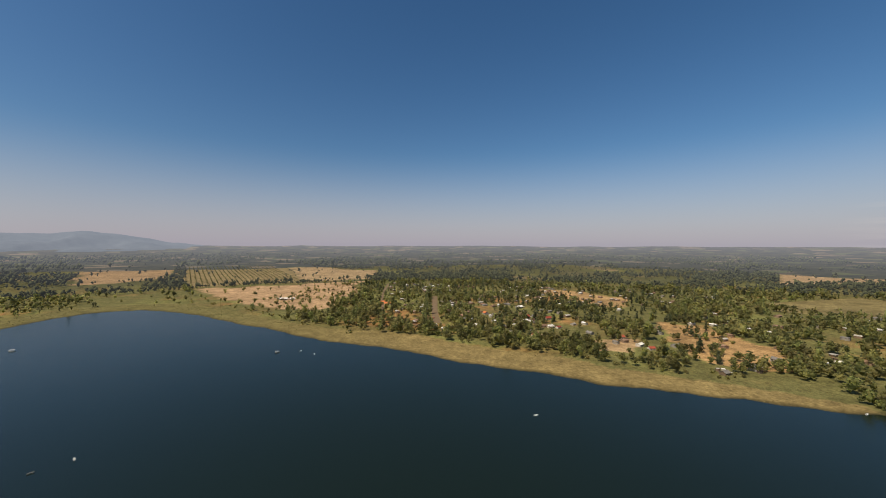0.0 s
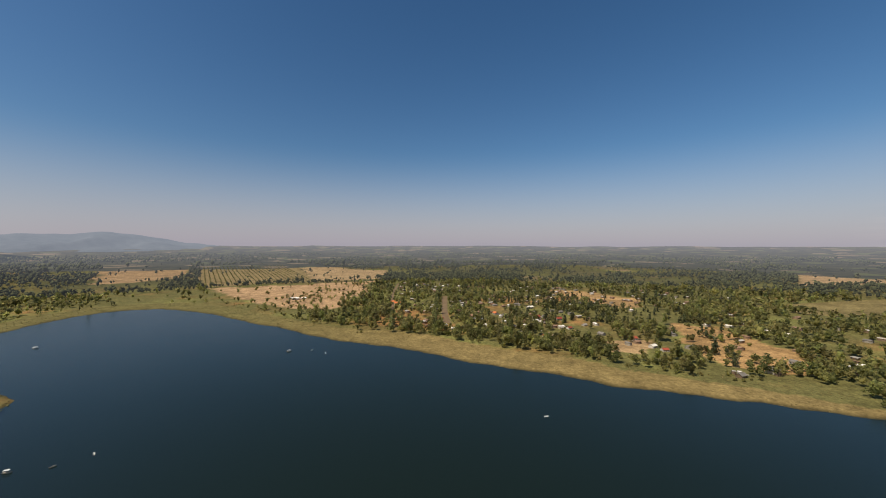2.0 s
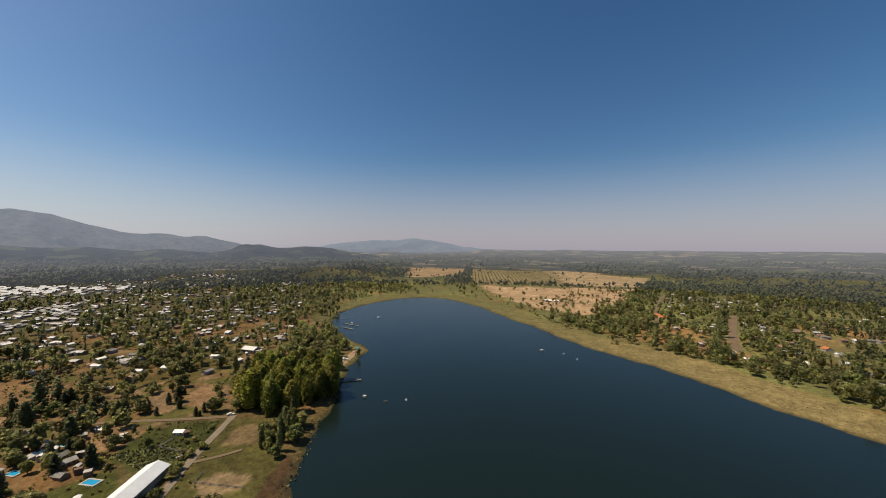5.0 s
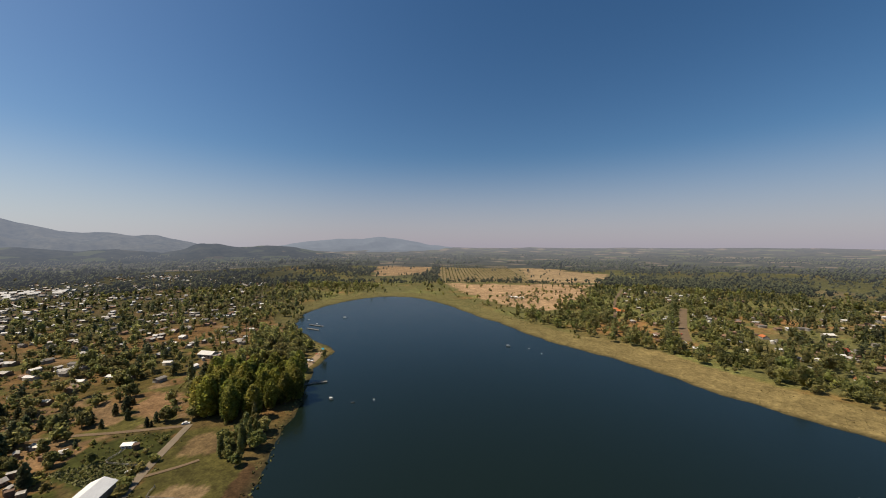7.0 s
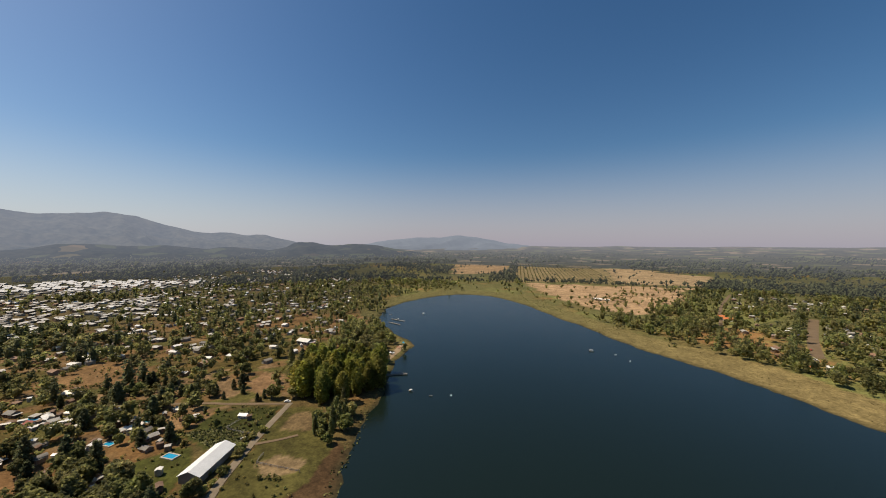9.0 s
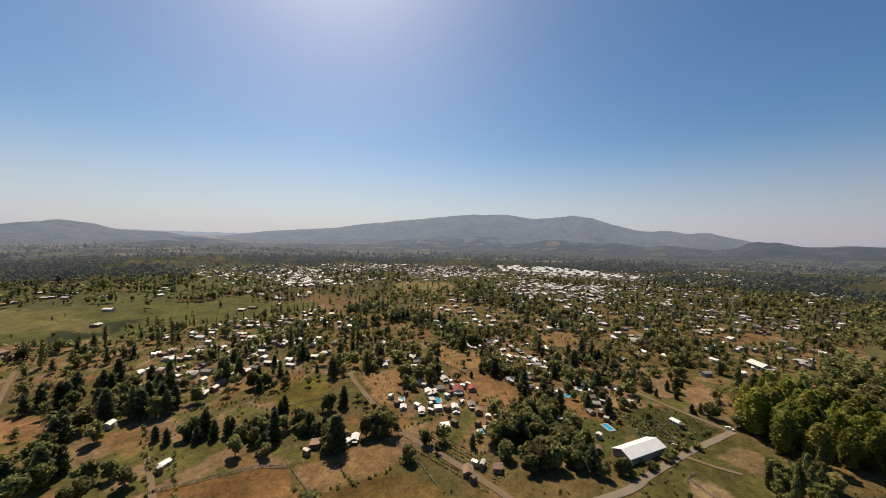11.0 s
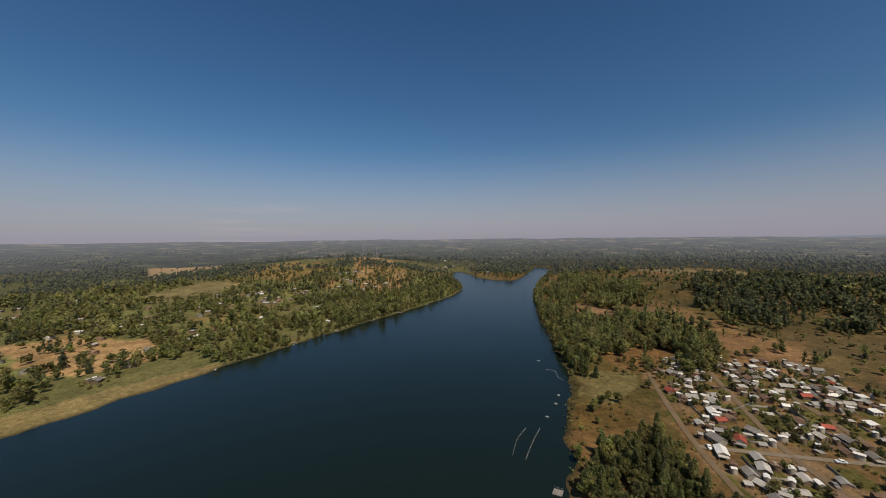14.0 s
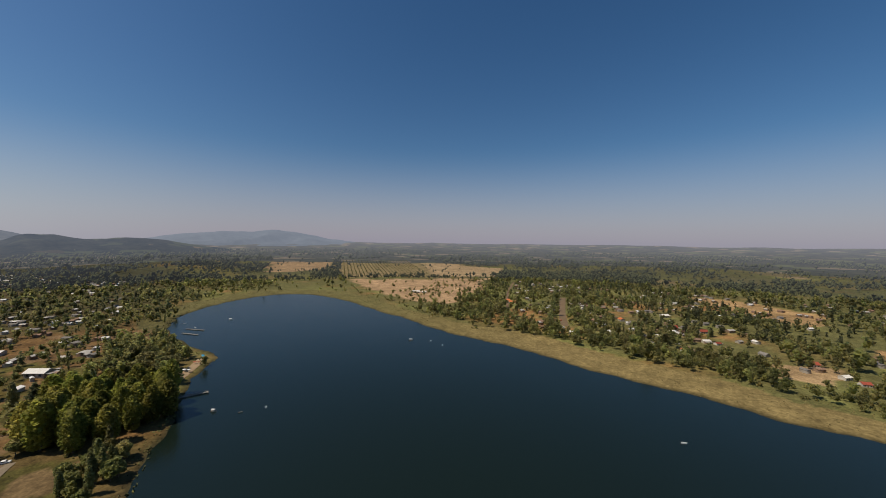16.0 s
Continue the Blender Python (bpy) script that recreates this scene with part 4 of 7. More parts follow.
OPEN = ("brown_field", "brown_field_b", "brown_field_c", "stubble", "lawn", "olive_field", "sandy_yard", "red_earth", "green_field", "dark_crop", "creek_field",
        "hill_pasture", "low_meadow", "vegetable_garden", "pool_lawn", "clearing", "dry_lot", "dry_lot_b", "dry_lot_c", "dry_lot_d", "dry_lot_e", "dry_lot_f", "town_field")
# single houses that stand out on the near plots and across the lake
for kind, x, y, turn, n, size in (
        ("white", -109, -168, 4, 0, 0.54), ("white", -158, -101, 25, 2, 0.61), ("brown", -146, -116, 24, 1, 0.90), ("white", -186, -62, 27, 1, 0.72), ("red", -233, -69, 24, 0, 0.90), ("red", -240, -61, 24, 1, 0.79), ("white", -242, 61, 42, 0, 0.61), ("brown", -50, -188, -8, 1, 0.58),
        ("brown", -3, -220, 41, 0, 0.97), ("white", 7, -211, -10, 1, 0.50), ("grey", -2, -202, -14, 0, 0.72), ("white", -297, 677, 17, 2, 1.15), ("white", -284, 684, 18, 0, 0.94), ("white", -311, 686, 97, 1, 0.86), ("orange", -97, 630, 14, 0, 0.86), ("orange", -108, 648, 14, 0, 0.72),
        ("orange", 8, 519, 80, 0, 0.72), ("orange", -11, 439, 15, 0, 0.65), ("white", -375, 153, 23, 2, 1.44), ("red", -136, 510, 18, 0, 0.86)):
    put_house(kind, x, y, turn, n, size)
# houses of the far shore and the garden rows
for kind, x, y, turn, n, size in (
        ("red", 117, 514, 11, 0, 1.15), ("red", 147, 506, 12, 0, 0.94), ("red", 199, 405, 13, 0, 0.86), ("white", 205, 376, 33, 0, 0.86), ("white", 126, 596, 31, 2, 1.08), ("white", 97, 615, 11, 1, 1.08), ("brown", -154, -40, 19, 0, 0.68), ("grey", 262, 304, 34, 0, 0.86),
        ("grey", 229, 293, 24, 1, 0.86), ("white", 434, 208, 67, 0, 0.65), ("white", 545, 153, 68, 0, 0.72), ("white", 679, 109, 68, 1, 0.72), ("white", -205, -73, 26, 1, 0.65), ("white", -210, -64, 27, 0, 0.65), ("white", -198, -81, 26, 2, 0.61), ("white", -224, -87, 26, 0, 0.72),
        ("white", -198, -93, 26, 0, 0.58), ("grey", -216, -55, 27, 1, 0.72), ("white", -212, -4, 30, 0, 0.5), ("brown", -161, -28, 9, 1, 0.79)):
    put_house(kind, x, y, turn, n, size)
MIX = {"white": 3, "zinc": 4, "grey": 1.2, "red": 0.8, "brown": 1.5}
settle(VILLAGE, 210, 85, {"white": 1.9, "zinc": 4.2, "grey": 2.4, "red": 0.55, "brown": 1.7}, 0.4, (8.6, 11.8), 2.6, ("creek_field",))
# the near end of the village, beside the road
settle([(125, -219), (69, -216), (50, -163), (53, -152), (97, -154)], 16, 70, {"white": 4, "zinc": 3, "grey": 1, "brown": 1}, 1.0, (9, 12), 2.6)
settle(STRIP_VILLAGE, 118, 78, {"white": 2.6, "zinc": 4, "grey": 1.8, "brown": 1.5}, 0.8, (9.5, 15), 2.6)
settle([(-183, -32), (-240, 26), (-280, 18), (-354, -4), (-371, -79), (-300, -164), (-228, -126)], 50, 38, MIX, 3.5, None, 3, OPEN)
settle([(-108, -213), (-202, -216), (-278, -157), (-400, -194), (-371, -344), (-239, -377)], 44, 20, {"white": 5, "zinc": 3, "grey": 1, "brown": 1}, 4, None, 3, OPEN)
settle([(-48, 469), (59, 429), (172, 364), (332, 299), (400, 357), (233, 503), (-77, 671)], 44, 15, {"white": 2, "zinc": 2, "grey": 2, "red": 2, "brown": 3, "orange": 1}, 5, None, 4, ("gap_field", "gap_field_b"))

# gardens above the shore road
settle([(-326, -31), (-319, 17), (-275, 70), (-262, 45), (-235, 22), (-190, -28)], 12, 40, {"white": 4, "zinc": 2, "grey": 1, "brown": 1}, 2.5, None, 3, ("clearing", "low_meadow", "vegetable_garden", "pool_lawn", "tan_lot"))

# ---------- large white shed ----------
shed = tagged(new("boathouse_shed"), "large white-roofed shed with a small porch, beside a gravel road", "shed")
part("wall", gable_walls(29, 11, 4.0, 2.2), M_WALL[2], shed)
part("roof", gable_roof(29, 11, 4.0, 2.2, 0.7, 0.15), M_WHITE, shed, "bright white corrugated roof")
shed_door = part("door", boxes((-14.58, -2.0, 0, -14.45, 2.0, 3.2)), M_DOOR, shed, "wide sliding door")
part("handle", boxes((-14.66, -0.2, 0.9, -14.585, -0.1, 1.4)), M_STEEL, shed_door, "steel pull handle")
part("porch_roof", boxes((-18.2, -3.2, 2.9, -14.7, 3.2, 3.05)), M_WHITE, shed)
for y in (-3.0, 2.85):
    part("post", boxes((-18.1, y, -0.5, -17.95, y + 0.15, 2.9)), M_PLANK, shed)
for i in range(6):
    pane = part("window", boxes((-11.5 + i * 4.4, -5.56, 1.4, -9.6 + i * 4.4, -5.42, 2.6)), M_GLASS, shed)
    part("window_sill", boxes((-11.6 + i * 4.4, -5.68, 1.3, -9.5 + i * 4.4, -5.42, 1.395)), M_WHITE, pane)
ridge_turn = 134.8
shed.matrix_world = pose(-199, 35, level(-199, 35) + 0.05, 0, 0, ridge_turn + 180) @ Matrix.Diagonal((0.86, 0.86, 0.9, 1))
PLACED.append((-199, 35, 17))

# ---------- swimming pools ----------
def pool(x, y, turn, w, d):
    root = tagged(new("swimming_pool"), "bright blue garden swimming pool with a paved edge", "pool", "garden pools")
    part("coping", boxes((-w / 2 - 1, -d / 2 - 1, -0.4, w / 2 + 1, -d / 2, 0.35), (-w / 2 - 1, d / 2, -0.4, w / 2 + 1, d / 2 + 1, 0.35),
                         (-w / 2 - 1, -d / 2, -0.4, -w / 2, d / 2, 0.35), (w / 2, -d / 2, -0.4, w / 2 + 1, d / 2, 0.35)), M_PAVING, root)
    part("water", boxes((-w / 2, -d / 2, -0.4, w / 2, d / 2, 0.22)), M_POOL, root, "clear turquoise water")
    root.matrix_world = pose(x, y, level(x, y) + 0.1, 0, 0, turn) @ Matrix.Diagonal((0.72, 0.72, 1, 1))
    PLACED.append((x, y, w * 0.45 + 1))


for x, y, turn, w, d in ((-221, 23, 31, 9, 4.5), (-203, -35, 27, 8, 4), (-216, -77, 26, 8, 4.5), (-190, -42, 27, 6, 4), (-364, -74, 19, 10, 5), (-322, -32, 20, 10, 5),
                         (-272, 19, 31, 8, 4), (-208, -99, 26, 8, 4), (-48, -167, -13, 10, 5), (-256, 1, 31, 7, 4)):
    pool(x, y, turn, w, d)


# ---------- houses farther off: too many to count ----------
def far_houses(name, label, spots, roof, peak=0.8):
    """Gable-roofed houses joined into one mesh; spots: x, y, turn, width, depth."""
    s = np.array(spots)
    n = len(s)
    z = height(s[:, 0], s[:, 1])
    w, d = s[:, 3] / 2, s[:, 4] / 2
    one = np.ones(n)
    rows = []
    for sx, sy, hz in ((-1, -1, -0.5), (1, -1, -0.5), (1, 1, -0.5), (-1, 1, -0.5), (-1, -1, 2.7), (1, -1, 2.7), (1, 1, 2.7), (-1, 1, 2.7), (-1, 0, 2.7 + peak), (1, 0, 2.7 + peak),
                       (-1.06, -1.15, 2.7 - peak * 0.1), (1.06, -1.15, 2.7 - peak * 0.1), (1.06, 0, 2.84 + peak), (-1.06, 0, 2.84 + peak), (1.06, 1.15, 2.7 - peak * 0.1), (-1.06, 1.15, 2.7 - peak * 0.1)):
        c, q = np.cos(s[:, 2]), np.sin(s[:, 2])
        rows.append(np.stack([s[:, 0] + sx * w * c - sy * d * q, s[:, 1] + sx * w * q + sy * d * c, z + hz * one], 1))
    v = np.stack(rows, 1).reshape(-1, 3)
    tri = np.array([(0, 1, 5), (0, 5, 4), (1, 2, 6), (1, 6, 5), (2, 3, 7), (2, 7, 6), (3, 0, 4), (3, 4, 7), (4, 8, 7), (5, 6, 9), (10, 11, 12), (10, 12, 13), (13, 12, 14), (13, 14, 15)])
    faces = (tri[None] + (np.arange(n) * 16)[:, None, None]).reshape(-1, 3)
    ob = link_mesh(name, v, faces, roof)
    ob.data.materials.append(M_WALL[1] if roof in (ROOF["zinc"], ROOF["brown"]) else M_WALL[2])
    ob.data.polygons.foreach_set("material_index", np.tile(np.array([1] * 10 + [0] * 4, np.int32), n))
    return tagged(ob, label, "houses", kind="stuff")


FAR_HOUSES = []


def town(poly, per_hectare, size=(5, 8.5), turn=0.6, clump=0.0, spare=()):
    p = np.array(poly, float)
    lo, hi = p.min(0), p.max(0)
    n = int(np.prod(hi - lo) / 1e4 * per_hectare)
    x, y = RNG.uniform(lo[0], hi[0], n), RNG.uniform(lo[1], hi[1], n)
    ok = inside(poly, x, y) & (from_shore(x, y) > 15) & off_roads(x, y, 5)
    if clump:
        ok &= fbm(x, y, 120, 91, 2) > RNG.uniform(0.5 - clump, 0.5 + clump, n)
    for q in spare:
        ok &= ~inside(FIELDS[q][0], x, y)
    for hx, hy in zip(x[ok], y[ok]):
        w = RNG.uniform(*size)
        FAR_HOUSES.append((hx, hy, turn + RNG.choice((0, 1.571)) + RNG.normal(0, 0.1), w, w * RNG.uniform(0.6, 0.85)))


town([(-333, 108), (-395, 202), (-541, 286), (-989, 583), (-1589, 443), (-1247, -67), (-690, -292), (-400, -194), (-354, -4)], 32, (5, 8.8), clump=0.25, spare=OPEN)
town([(-414, -354), (-628, -485), (-691, -430), (-1055, -132), (-1100, -465), (-981, -1022), (-693, -1059), (-547, -710)], 24, (4.5, 7.8), clump=0.2, spare=OPEN)
TOWN = [(-811, -976), (-1097, -831), (-1204, -589), (-1321, -312), (-1060, -190), (-936, -166), (-703, -343), (-596, -451), (-560, -520), (-605, -637)]
ESTATE = [(-870, -110), (-870, 70), (-653, 62), (-610, -39), (-700, -100)]
town(TOWN, 34, (5.5, 9.5), 0.5, 0.3)
town(ESTATE, 60, (7, 11), 0.9, 0.3)
town([(-628, -585), (-690, -514), (-630, -452), (-552, -500)], 45, (5, 10))
town([(-58, 469), (191, 375), (427, 281), (733, 166), (921, 380), (446, 806), (-144, 962)], 12, (5.5, 9), 0.3, 0.15, ("far_field", "mast_field"))
town([(-108, -213), (-202, -216), (-278, -157), (-400, -194), (-414, -354), (-239, -377)], 40, (4.4, 7.0), 0.35, 0.2, OPEN)
town([(-183, -32), (-240, 26), (-280, 18), (-354, -4), (-371, -79), (-300, -164), (-228, -126)], 16, (3.8, 6.5), 0.5, 0.2, OPEN)
town([(180, -458), (-409, -335), (-564, -602), (-446, -1126), (837, -1206), (540, -810)], 1.6, (8, 12), 0.3, 0.2)
town([(1092, 198), (1156, 130), (1006, -1), (1204, -89), (1658, -7), (1604, 335)], 4, (8, 13), 0.3, 0.1)
town([(350, -99), (558, -85), (776, -139), (715, -310), (390, -270)], 2, (7, 11), 0.3, 0.1)
kinds = RNG.choice(4, len(FAR_HOUSES), p=(0.27, 0.35, 0.23, 0.15))
estate = inside(ESTATE, np.array([q[0] for q in FAR_HOUSES]), np.array([q[1] for q in FAR_HOUSES]))
kinds[estate] = RNG.choice((1, 2, 0), int(estate.sum()), p=(0.6, 0.25, 0.15))
across = north_side(np.array([q[0] for q in FAR_HOUSES]), np.array([q[1] for q in FAR_HOUSES])) > 0.5
kinds[across] = RNG.choice((1, 2, 0, 3), int(across.sum()), p=(0.34, 0.24, 0.12, 0.30))
for k, (roof, name, label) in enumerate((("white", "white_roofed_houses", "distant town houses with white sheet roofs"), ("zinc", "zinc_roofed_houses", "distant town houses with zinc roofs"),
                                         ("grey", "grey_roofed_houses", "distant town houses with grey roofs"), ("brown", "rusty_roofed_houses", "distant town houses with rusty roofs"))):
    far_houses(name, label, [q for q, c in zip(FAR_HOUSES, kinds) if c == k], ROOF[roof])
# long bright sheds at the edge of the town
INDUSTRY = [(-1400, -260), (-1390, -40), (-1290, 70), (-1126, 215), (-1030, 110), (-1020, -40), (-1060, -170), (-1240, -250)]
SHEDS = []
for i in range(-18, 19):
    for j in range(-24, 25):
        sx_, sy_ = -1190 + i * 19.0 * 0.34 - j * 27.0 * 0.94, -30 + i * 19.0 * 0.94 + j * 27.0 * 0.34
        if bool(inside(INDUSTRY, np.array([sx_]), np.array([sy_]))[0]) and RNG.uniform() < 0.6:
            SHEDS.append((sx_ + RNG.normal(0, 2), sy_ + RNG.normal(0, 2), 1.22 + RNG.normal(0, 0.03), RNG.uniform(9, 15), RNG.uniform(10, 18)))
front = [math.hypot(q[0], q[1]) < 1130 + RNG.normal(0, 40) for q in SHEDS]
far_houses("industrial_sheds", "long white-roofed sheds at the edge of the town", [q for q, near_ in zip(SHEDS, front) if not near_], ROOF["white"], 2.4)
far_houses("town_terraces", "rows of grey-roofed houses in front of the white sheds", [(q[0], q[1], q[2], q[3] * 0.8, q[4] * 0.55) for q, near_ in zip(SHEDS, front) if near_], ROOF["grey"], 1.2)
FAR_H = np.array(FAR_HOUSES)

# small outbuildings behind the near houses
OUT = []
for hx, hy, hr in list(PLACED):
    for _ in range(2):
        a_ = RNG.uniform(0, 6.283)
        ox_, oy_ = hx + math.cos(a_) * (hr + 2.5), hy + math.sin(a_) * (hr + 2.5)
        if math.hypot(ox_, oy_) < 420 and free(ox_, oy_, -1.0) and RNG.uniform() < 0.8:
            OUT.append((ox_, oy_, 1.25 + RNG.choice((0, 1.571)) + RNG.normal(0, 0.2), RNG.uniform(2.2, 4.2), RNG.uniform(1.8, 3.0)))
OUT = [q for q, ok in zip(OUT, off_roads(np.array([q[0] for q in OUT]), np.array([q[1] for q in OUT]), 1.5)) if ok]
for k, roof in enumerate(("zinc", "brown", "white")):
    far_houses("outbuildings", "small metal-roofed outbuildings behind the houses", OUT[k::3], ROOF[roof], 0.35)


# ---------- trees ----------
TET = np.array([(1, 1, 1), (1, -1, -1), (-1, 1, -1), (-1, -1, 1)], float) * 0.56
TET_F = np.array([(0, 1, 2), (0, 3, 1)])  # an open, folded spray of leaves


def turned(q):
    """Right-angled axes out of random ones."""
    a = q[:, 0] / np.linalg.norm(q[:, 0], axis=1)[:, None]
    b = np.cross(a, q[:, 1])
    b /= np.linalg.norm(b, axis=1)[:, None]
    return np.stack([a, b, np.cross(a, b)], 1)


def clumps(centres, sizes, rng, squash=0.8):
    """Ragged little sprays of leaves, each folded and turned its own way."""
    n = len(centres)
    v = TET[None] * (1 + rng.normal(0, 0.3, (n, 4, 1)))
    q = rng.normal(size=(n, 3, 3))
    q = turned(q)
    v = v @ q
    v[..., 2] *= squash
    v = v * np.asarray(sizes).reshape(n, 1, 1) + np.asarray(centres)[:, None]
    f = TET_F[None] + (np.arange(n) * 4)[:, None, None]
    return v.reshape(-1, 3), f.reshape(-1, 3)


G = (1 + 5 ** 0.5) / 2
ICO = np.array([(-1, G, 0), (1, G, 0), (-1, -G, 0), (1, -G, 0), (0, -1, G), (0, 1, G), (0, -1, -G), (0, 1, -G), (G, 0, -1), (G, 0, 1), (-G, 0, -1), (-G, 0, 1)]) / math.hypot(1, G)
ICO_F = np.array([(0, 11, 5), (0, 5, 1), (0, 1, 7), (0, 7, 10), (0, 10, 11), (1, 5, 9), (5, 11, 4), (11, 10, 2), (10, 7, 6), (7, 1, 8), (3, 9, 4), (3, 4, 2), (3, 2, 6), (3, 6, 8),
                  (3, 8, 9), (4, 9, 5), (2, 4, 11), (6, 2, 10), (8, 6, 7), (9, 8, 1)])


OCT = np.array([(1, 0, 0), (-1, 0, 0), (0, 1, 0), (0, -1, 0), (0, 0, 1), (0, 0, -1)], float)
OCT_F = np.array([(0, 2, 4), (2, 1, 4), (1, 3, 4), (3, 0, 4), (2, 0, 5), (1, 2, 5), (3, 1, 5), (0, 3, 5)])


def cores(kind, n, rng, solid=ICO):
    """The shaded inside of a crown, an uneven mass that the outer leaf clumps cover."""
    h, r, low, _ = SHAPE[kind]
    v = solid[None] * (1 + rng.normal(0, 0.22, (n, len(solid), 1)))
    a = rng.uniform(0, 6.283, n)[:, None]
    v = np.stack([v[..., 0] * np.cos(a) - v[..., 1] * np.sin(a), v[..., 0] * np.sin(a) + v[..., 1] * np.cos(a), v[..., 2]], -1)
    mid, fat, tall = {"conifer": (0.40, 0.40, 0.38), "poplar": (0.50, 0.52, 0.42), "cottonwood": (0.50, 0.58, 0.40), "bush": (0.40, 0.6, 0.38)}.get(kind, (0.46, 0.48, 0.32))
    if kind == "conifer":
        v[..., :2] *= np.clip(1.05 - 0.55 * v[..., 2:], 0.2, 1.4)
    return v * np.array((r * fat, r * fat, (h - low) * tall)) + np.array((0, 0, low + (h - low) * mid))


SHAPE = {  # height, crown radius, crown bottom, clump size
    "broadleaf": (9.0, 4.0, 1.2, 0.95), "willow": (11.0, 4.4, 1.2, 0.95), "poplar": (17.0, 2.1, 1.2, 0.85), "conifer": (12.5, 3.1, 1.0, 0.9), "cottonwood": (22.5, 5.4, 1.5, 1.15), "bush": (3.2, 2.2, 0.0, 0.7)}


def crown_points(kind, n, rng, lumps=7):
    """Unit-free crown: where leaf clumps sit, in metres, for a tree of the kind's own size."""
    h, r, low, _ = SHAPE[kind]
    t = rng.uniform(0, 1, n)
    ang = rng.uniform(0, 2 * np.pi, n)
    if kind == "conifer":
        t = 1 - t ** 0.65
        wid = r * (1 - t ** 2.5) * (0.72 + 0.28 * np.sin(t * 24 + 3 * ang)) * rng.uniform(0.7, 1.15, n) + 0.3
        rad = wid * np.sqrt(rng.uniform(0.35, 1, n))
        return np.stack([np.cos(ang) * rad, np.sin(ang) * rad, low + t * (h - low)], 1)
    if kind in ("poplar", "cottonwood"):
        wid = r * np.clip(np.sin(np.pi * (0.10 + 0.88 * t)), 0.1, 1) ** 0.7 * (1 + 0.18 * np.sin(3 * ang + 9 * t))
        rad = wid * np.sqrt(rng.uniform(0.3, 1, n))
        return np.stack([np.cos(ang) * rad, np.sin(ang) * rad, low + t * (h - low)], 1)
    # several boughs, each with its own ball of leaves, give an uneven outline with gaps
    mid = low + (h - low) * 0.52
    la = np.arange(lumps) * 2.4 + rng.uniform(0, 6)
    lr = r * rng.uniform(0.25, 0.68, lumps)
    lz = mid + (h - low) * rng.uniform(-0.28, 0.30, lumps)
    lz[0], lr[0] = h - r * 0.42, r * 0.1
    size = r * rng.uniform(0.38, 0.56, lumps)
    k = rng.integers(0, lumps, n)
    d = rng.normal(size=(n, 3))
    d /= np.linalg.norm(d, axis=1)[:, None]
    d *= (rng.uniform(0.45, 1, n) ** 0.5)[:, None]
    p = np.stack([np.cos(la[k]) * lr[k], np.sin(la[k]) * lr[k], lz[k]], 1) + d * size[k][:, None] * np.array((1, 1, 0.85))
    p[:, 2] = np.maximum(p[:, 2], low * 0.7)
    return p


def trunk_mesh(kind, rng):
    h, r, low, _ = SHAPE[kind]
    bm = bmesh.new()

    def limb(a, b, r0, r1, sides=6):
        a, b = Vector(a), Vector(b)
        q = (b - a).to_track_quat("Z", "Y")
        ring = [[bm.verts.new(c + q @ Vector((math.cos(k * 2 * math.pi / sides) * rr, math.sin(k * 2 * math.pi / sides) * rr, 0))) for k in range(sides)]
                for c, rr in ((a, r0), ((a + b) / 2 + Vector((rng.normal(0, 0.06), rng.normal(0, 0.06), 0)), (r0 + r1) / 2), (b, r1))]
        for lo, hi in zip(ring[:-1], ring[1:]):
            for k in range(sides):
                bm.faces.new((lo[k], lo[(k + 1) % sides], hi[(k + 1) % sides], hi[k]))

    base = 0.03 * h if kind != "bush" else 0.1
    limb((0, 0, -0.5), (0, 0, h * 0.62), base, base * 0.35, 7)
    if kind in ("broadleaf", "willow", "bush"):
        for k in range(5):
            a = k * 1.257 + rng.uniform(0, 0.6)
            z = max(low, 0.4) + rng.uniform(0, 0.25) * h
            limb((0, 0, z), (math.cos(a) * r * 0.55, math.sin(a) * r * 0.55, z + h * 0.22), base * 0.45, base * 0.12, 5)
    return bm


TREE_LABEL = {"broadleaf": "leafy dark green garden tree", "willow": "full yellow-green lakeside tree", "poplar": "tall narrow poplar with light leaves",
              "conifer": "dark green conifer with drooping boughs", "bush": "low olive-green bush on dry grass", "cottonwood": "tall yellow-green cottonwood of the waterside grove"}
TREES = {}
for kind in SHAPE:
    TREES[kind] = []
    for v in range(3):
        rng = np.random.default_rng(100 + v + 10 * len(kind))
        root = tagged(new({"bush": "bush", "broadleaf": "garden_tree"}.get(kind, kind + "_tree")), TREE_LABEL[kind], "tree" if kind != "bush" else "bush", kind + " trees" if kind != "bush" else "bushes")
        part("trunk", trunk_mesh(kind, rng), M_BARK, root)
        n = {"broadleaf": 820, "willow": 900, "poplar": 560, "conifer": 680, "bush": 200, "cottonwood": 1250}[kind]
        pv, pf = clumps(crown_points(kind, n, rng), SHAPE[kind][3] * rng.uniform(0.42, 0.95, n), rng)
        cv = cores(kind, 1, rng).reshape(-1, 3)
        link_mesh("crown", np.concatenate([pv, cv]), np.concatenate([pf, ICO_F + len(pv)]), LEAF[kind], root)
        root.location = (0, 0, -90)
        TREES[kind].append(root)

COUNT = {}
FAR_TREES = {}  # kind: list of (x, y, scale) for the joined woods
NEAR_TREES = 340.0


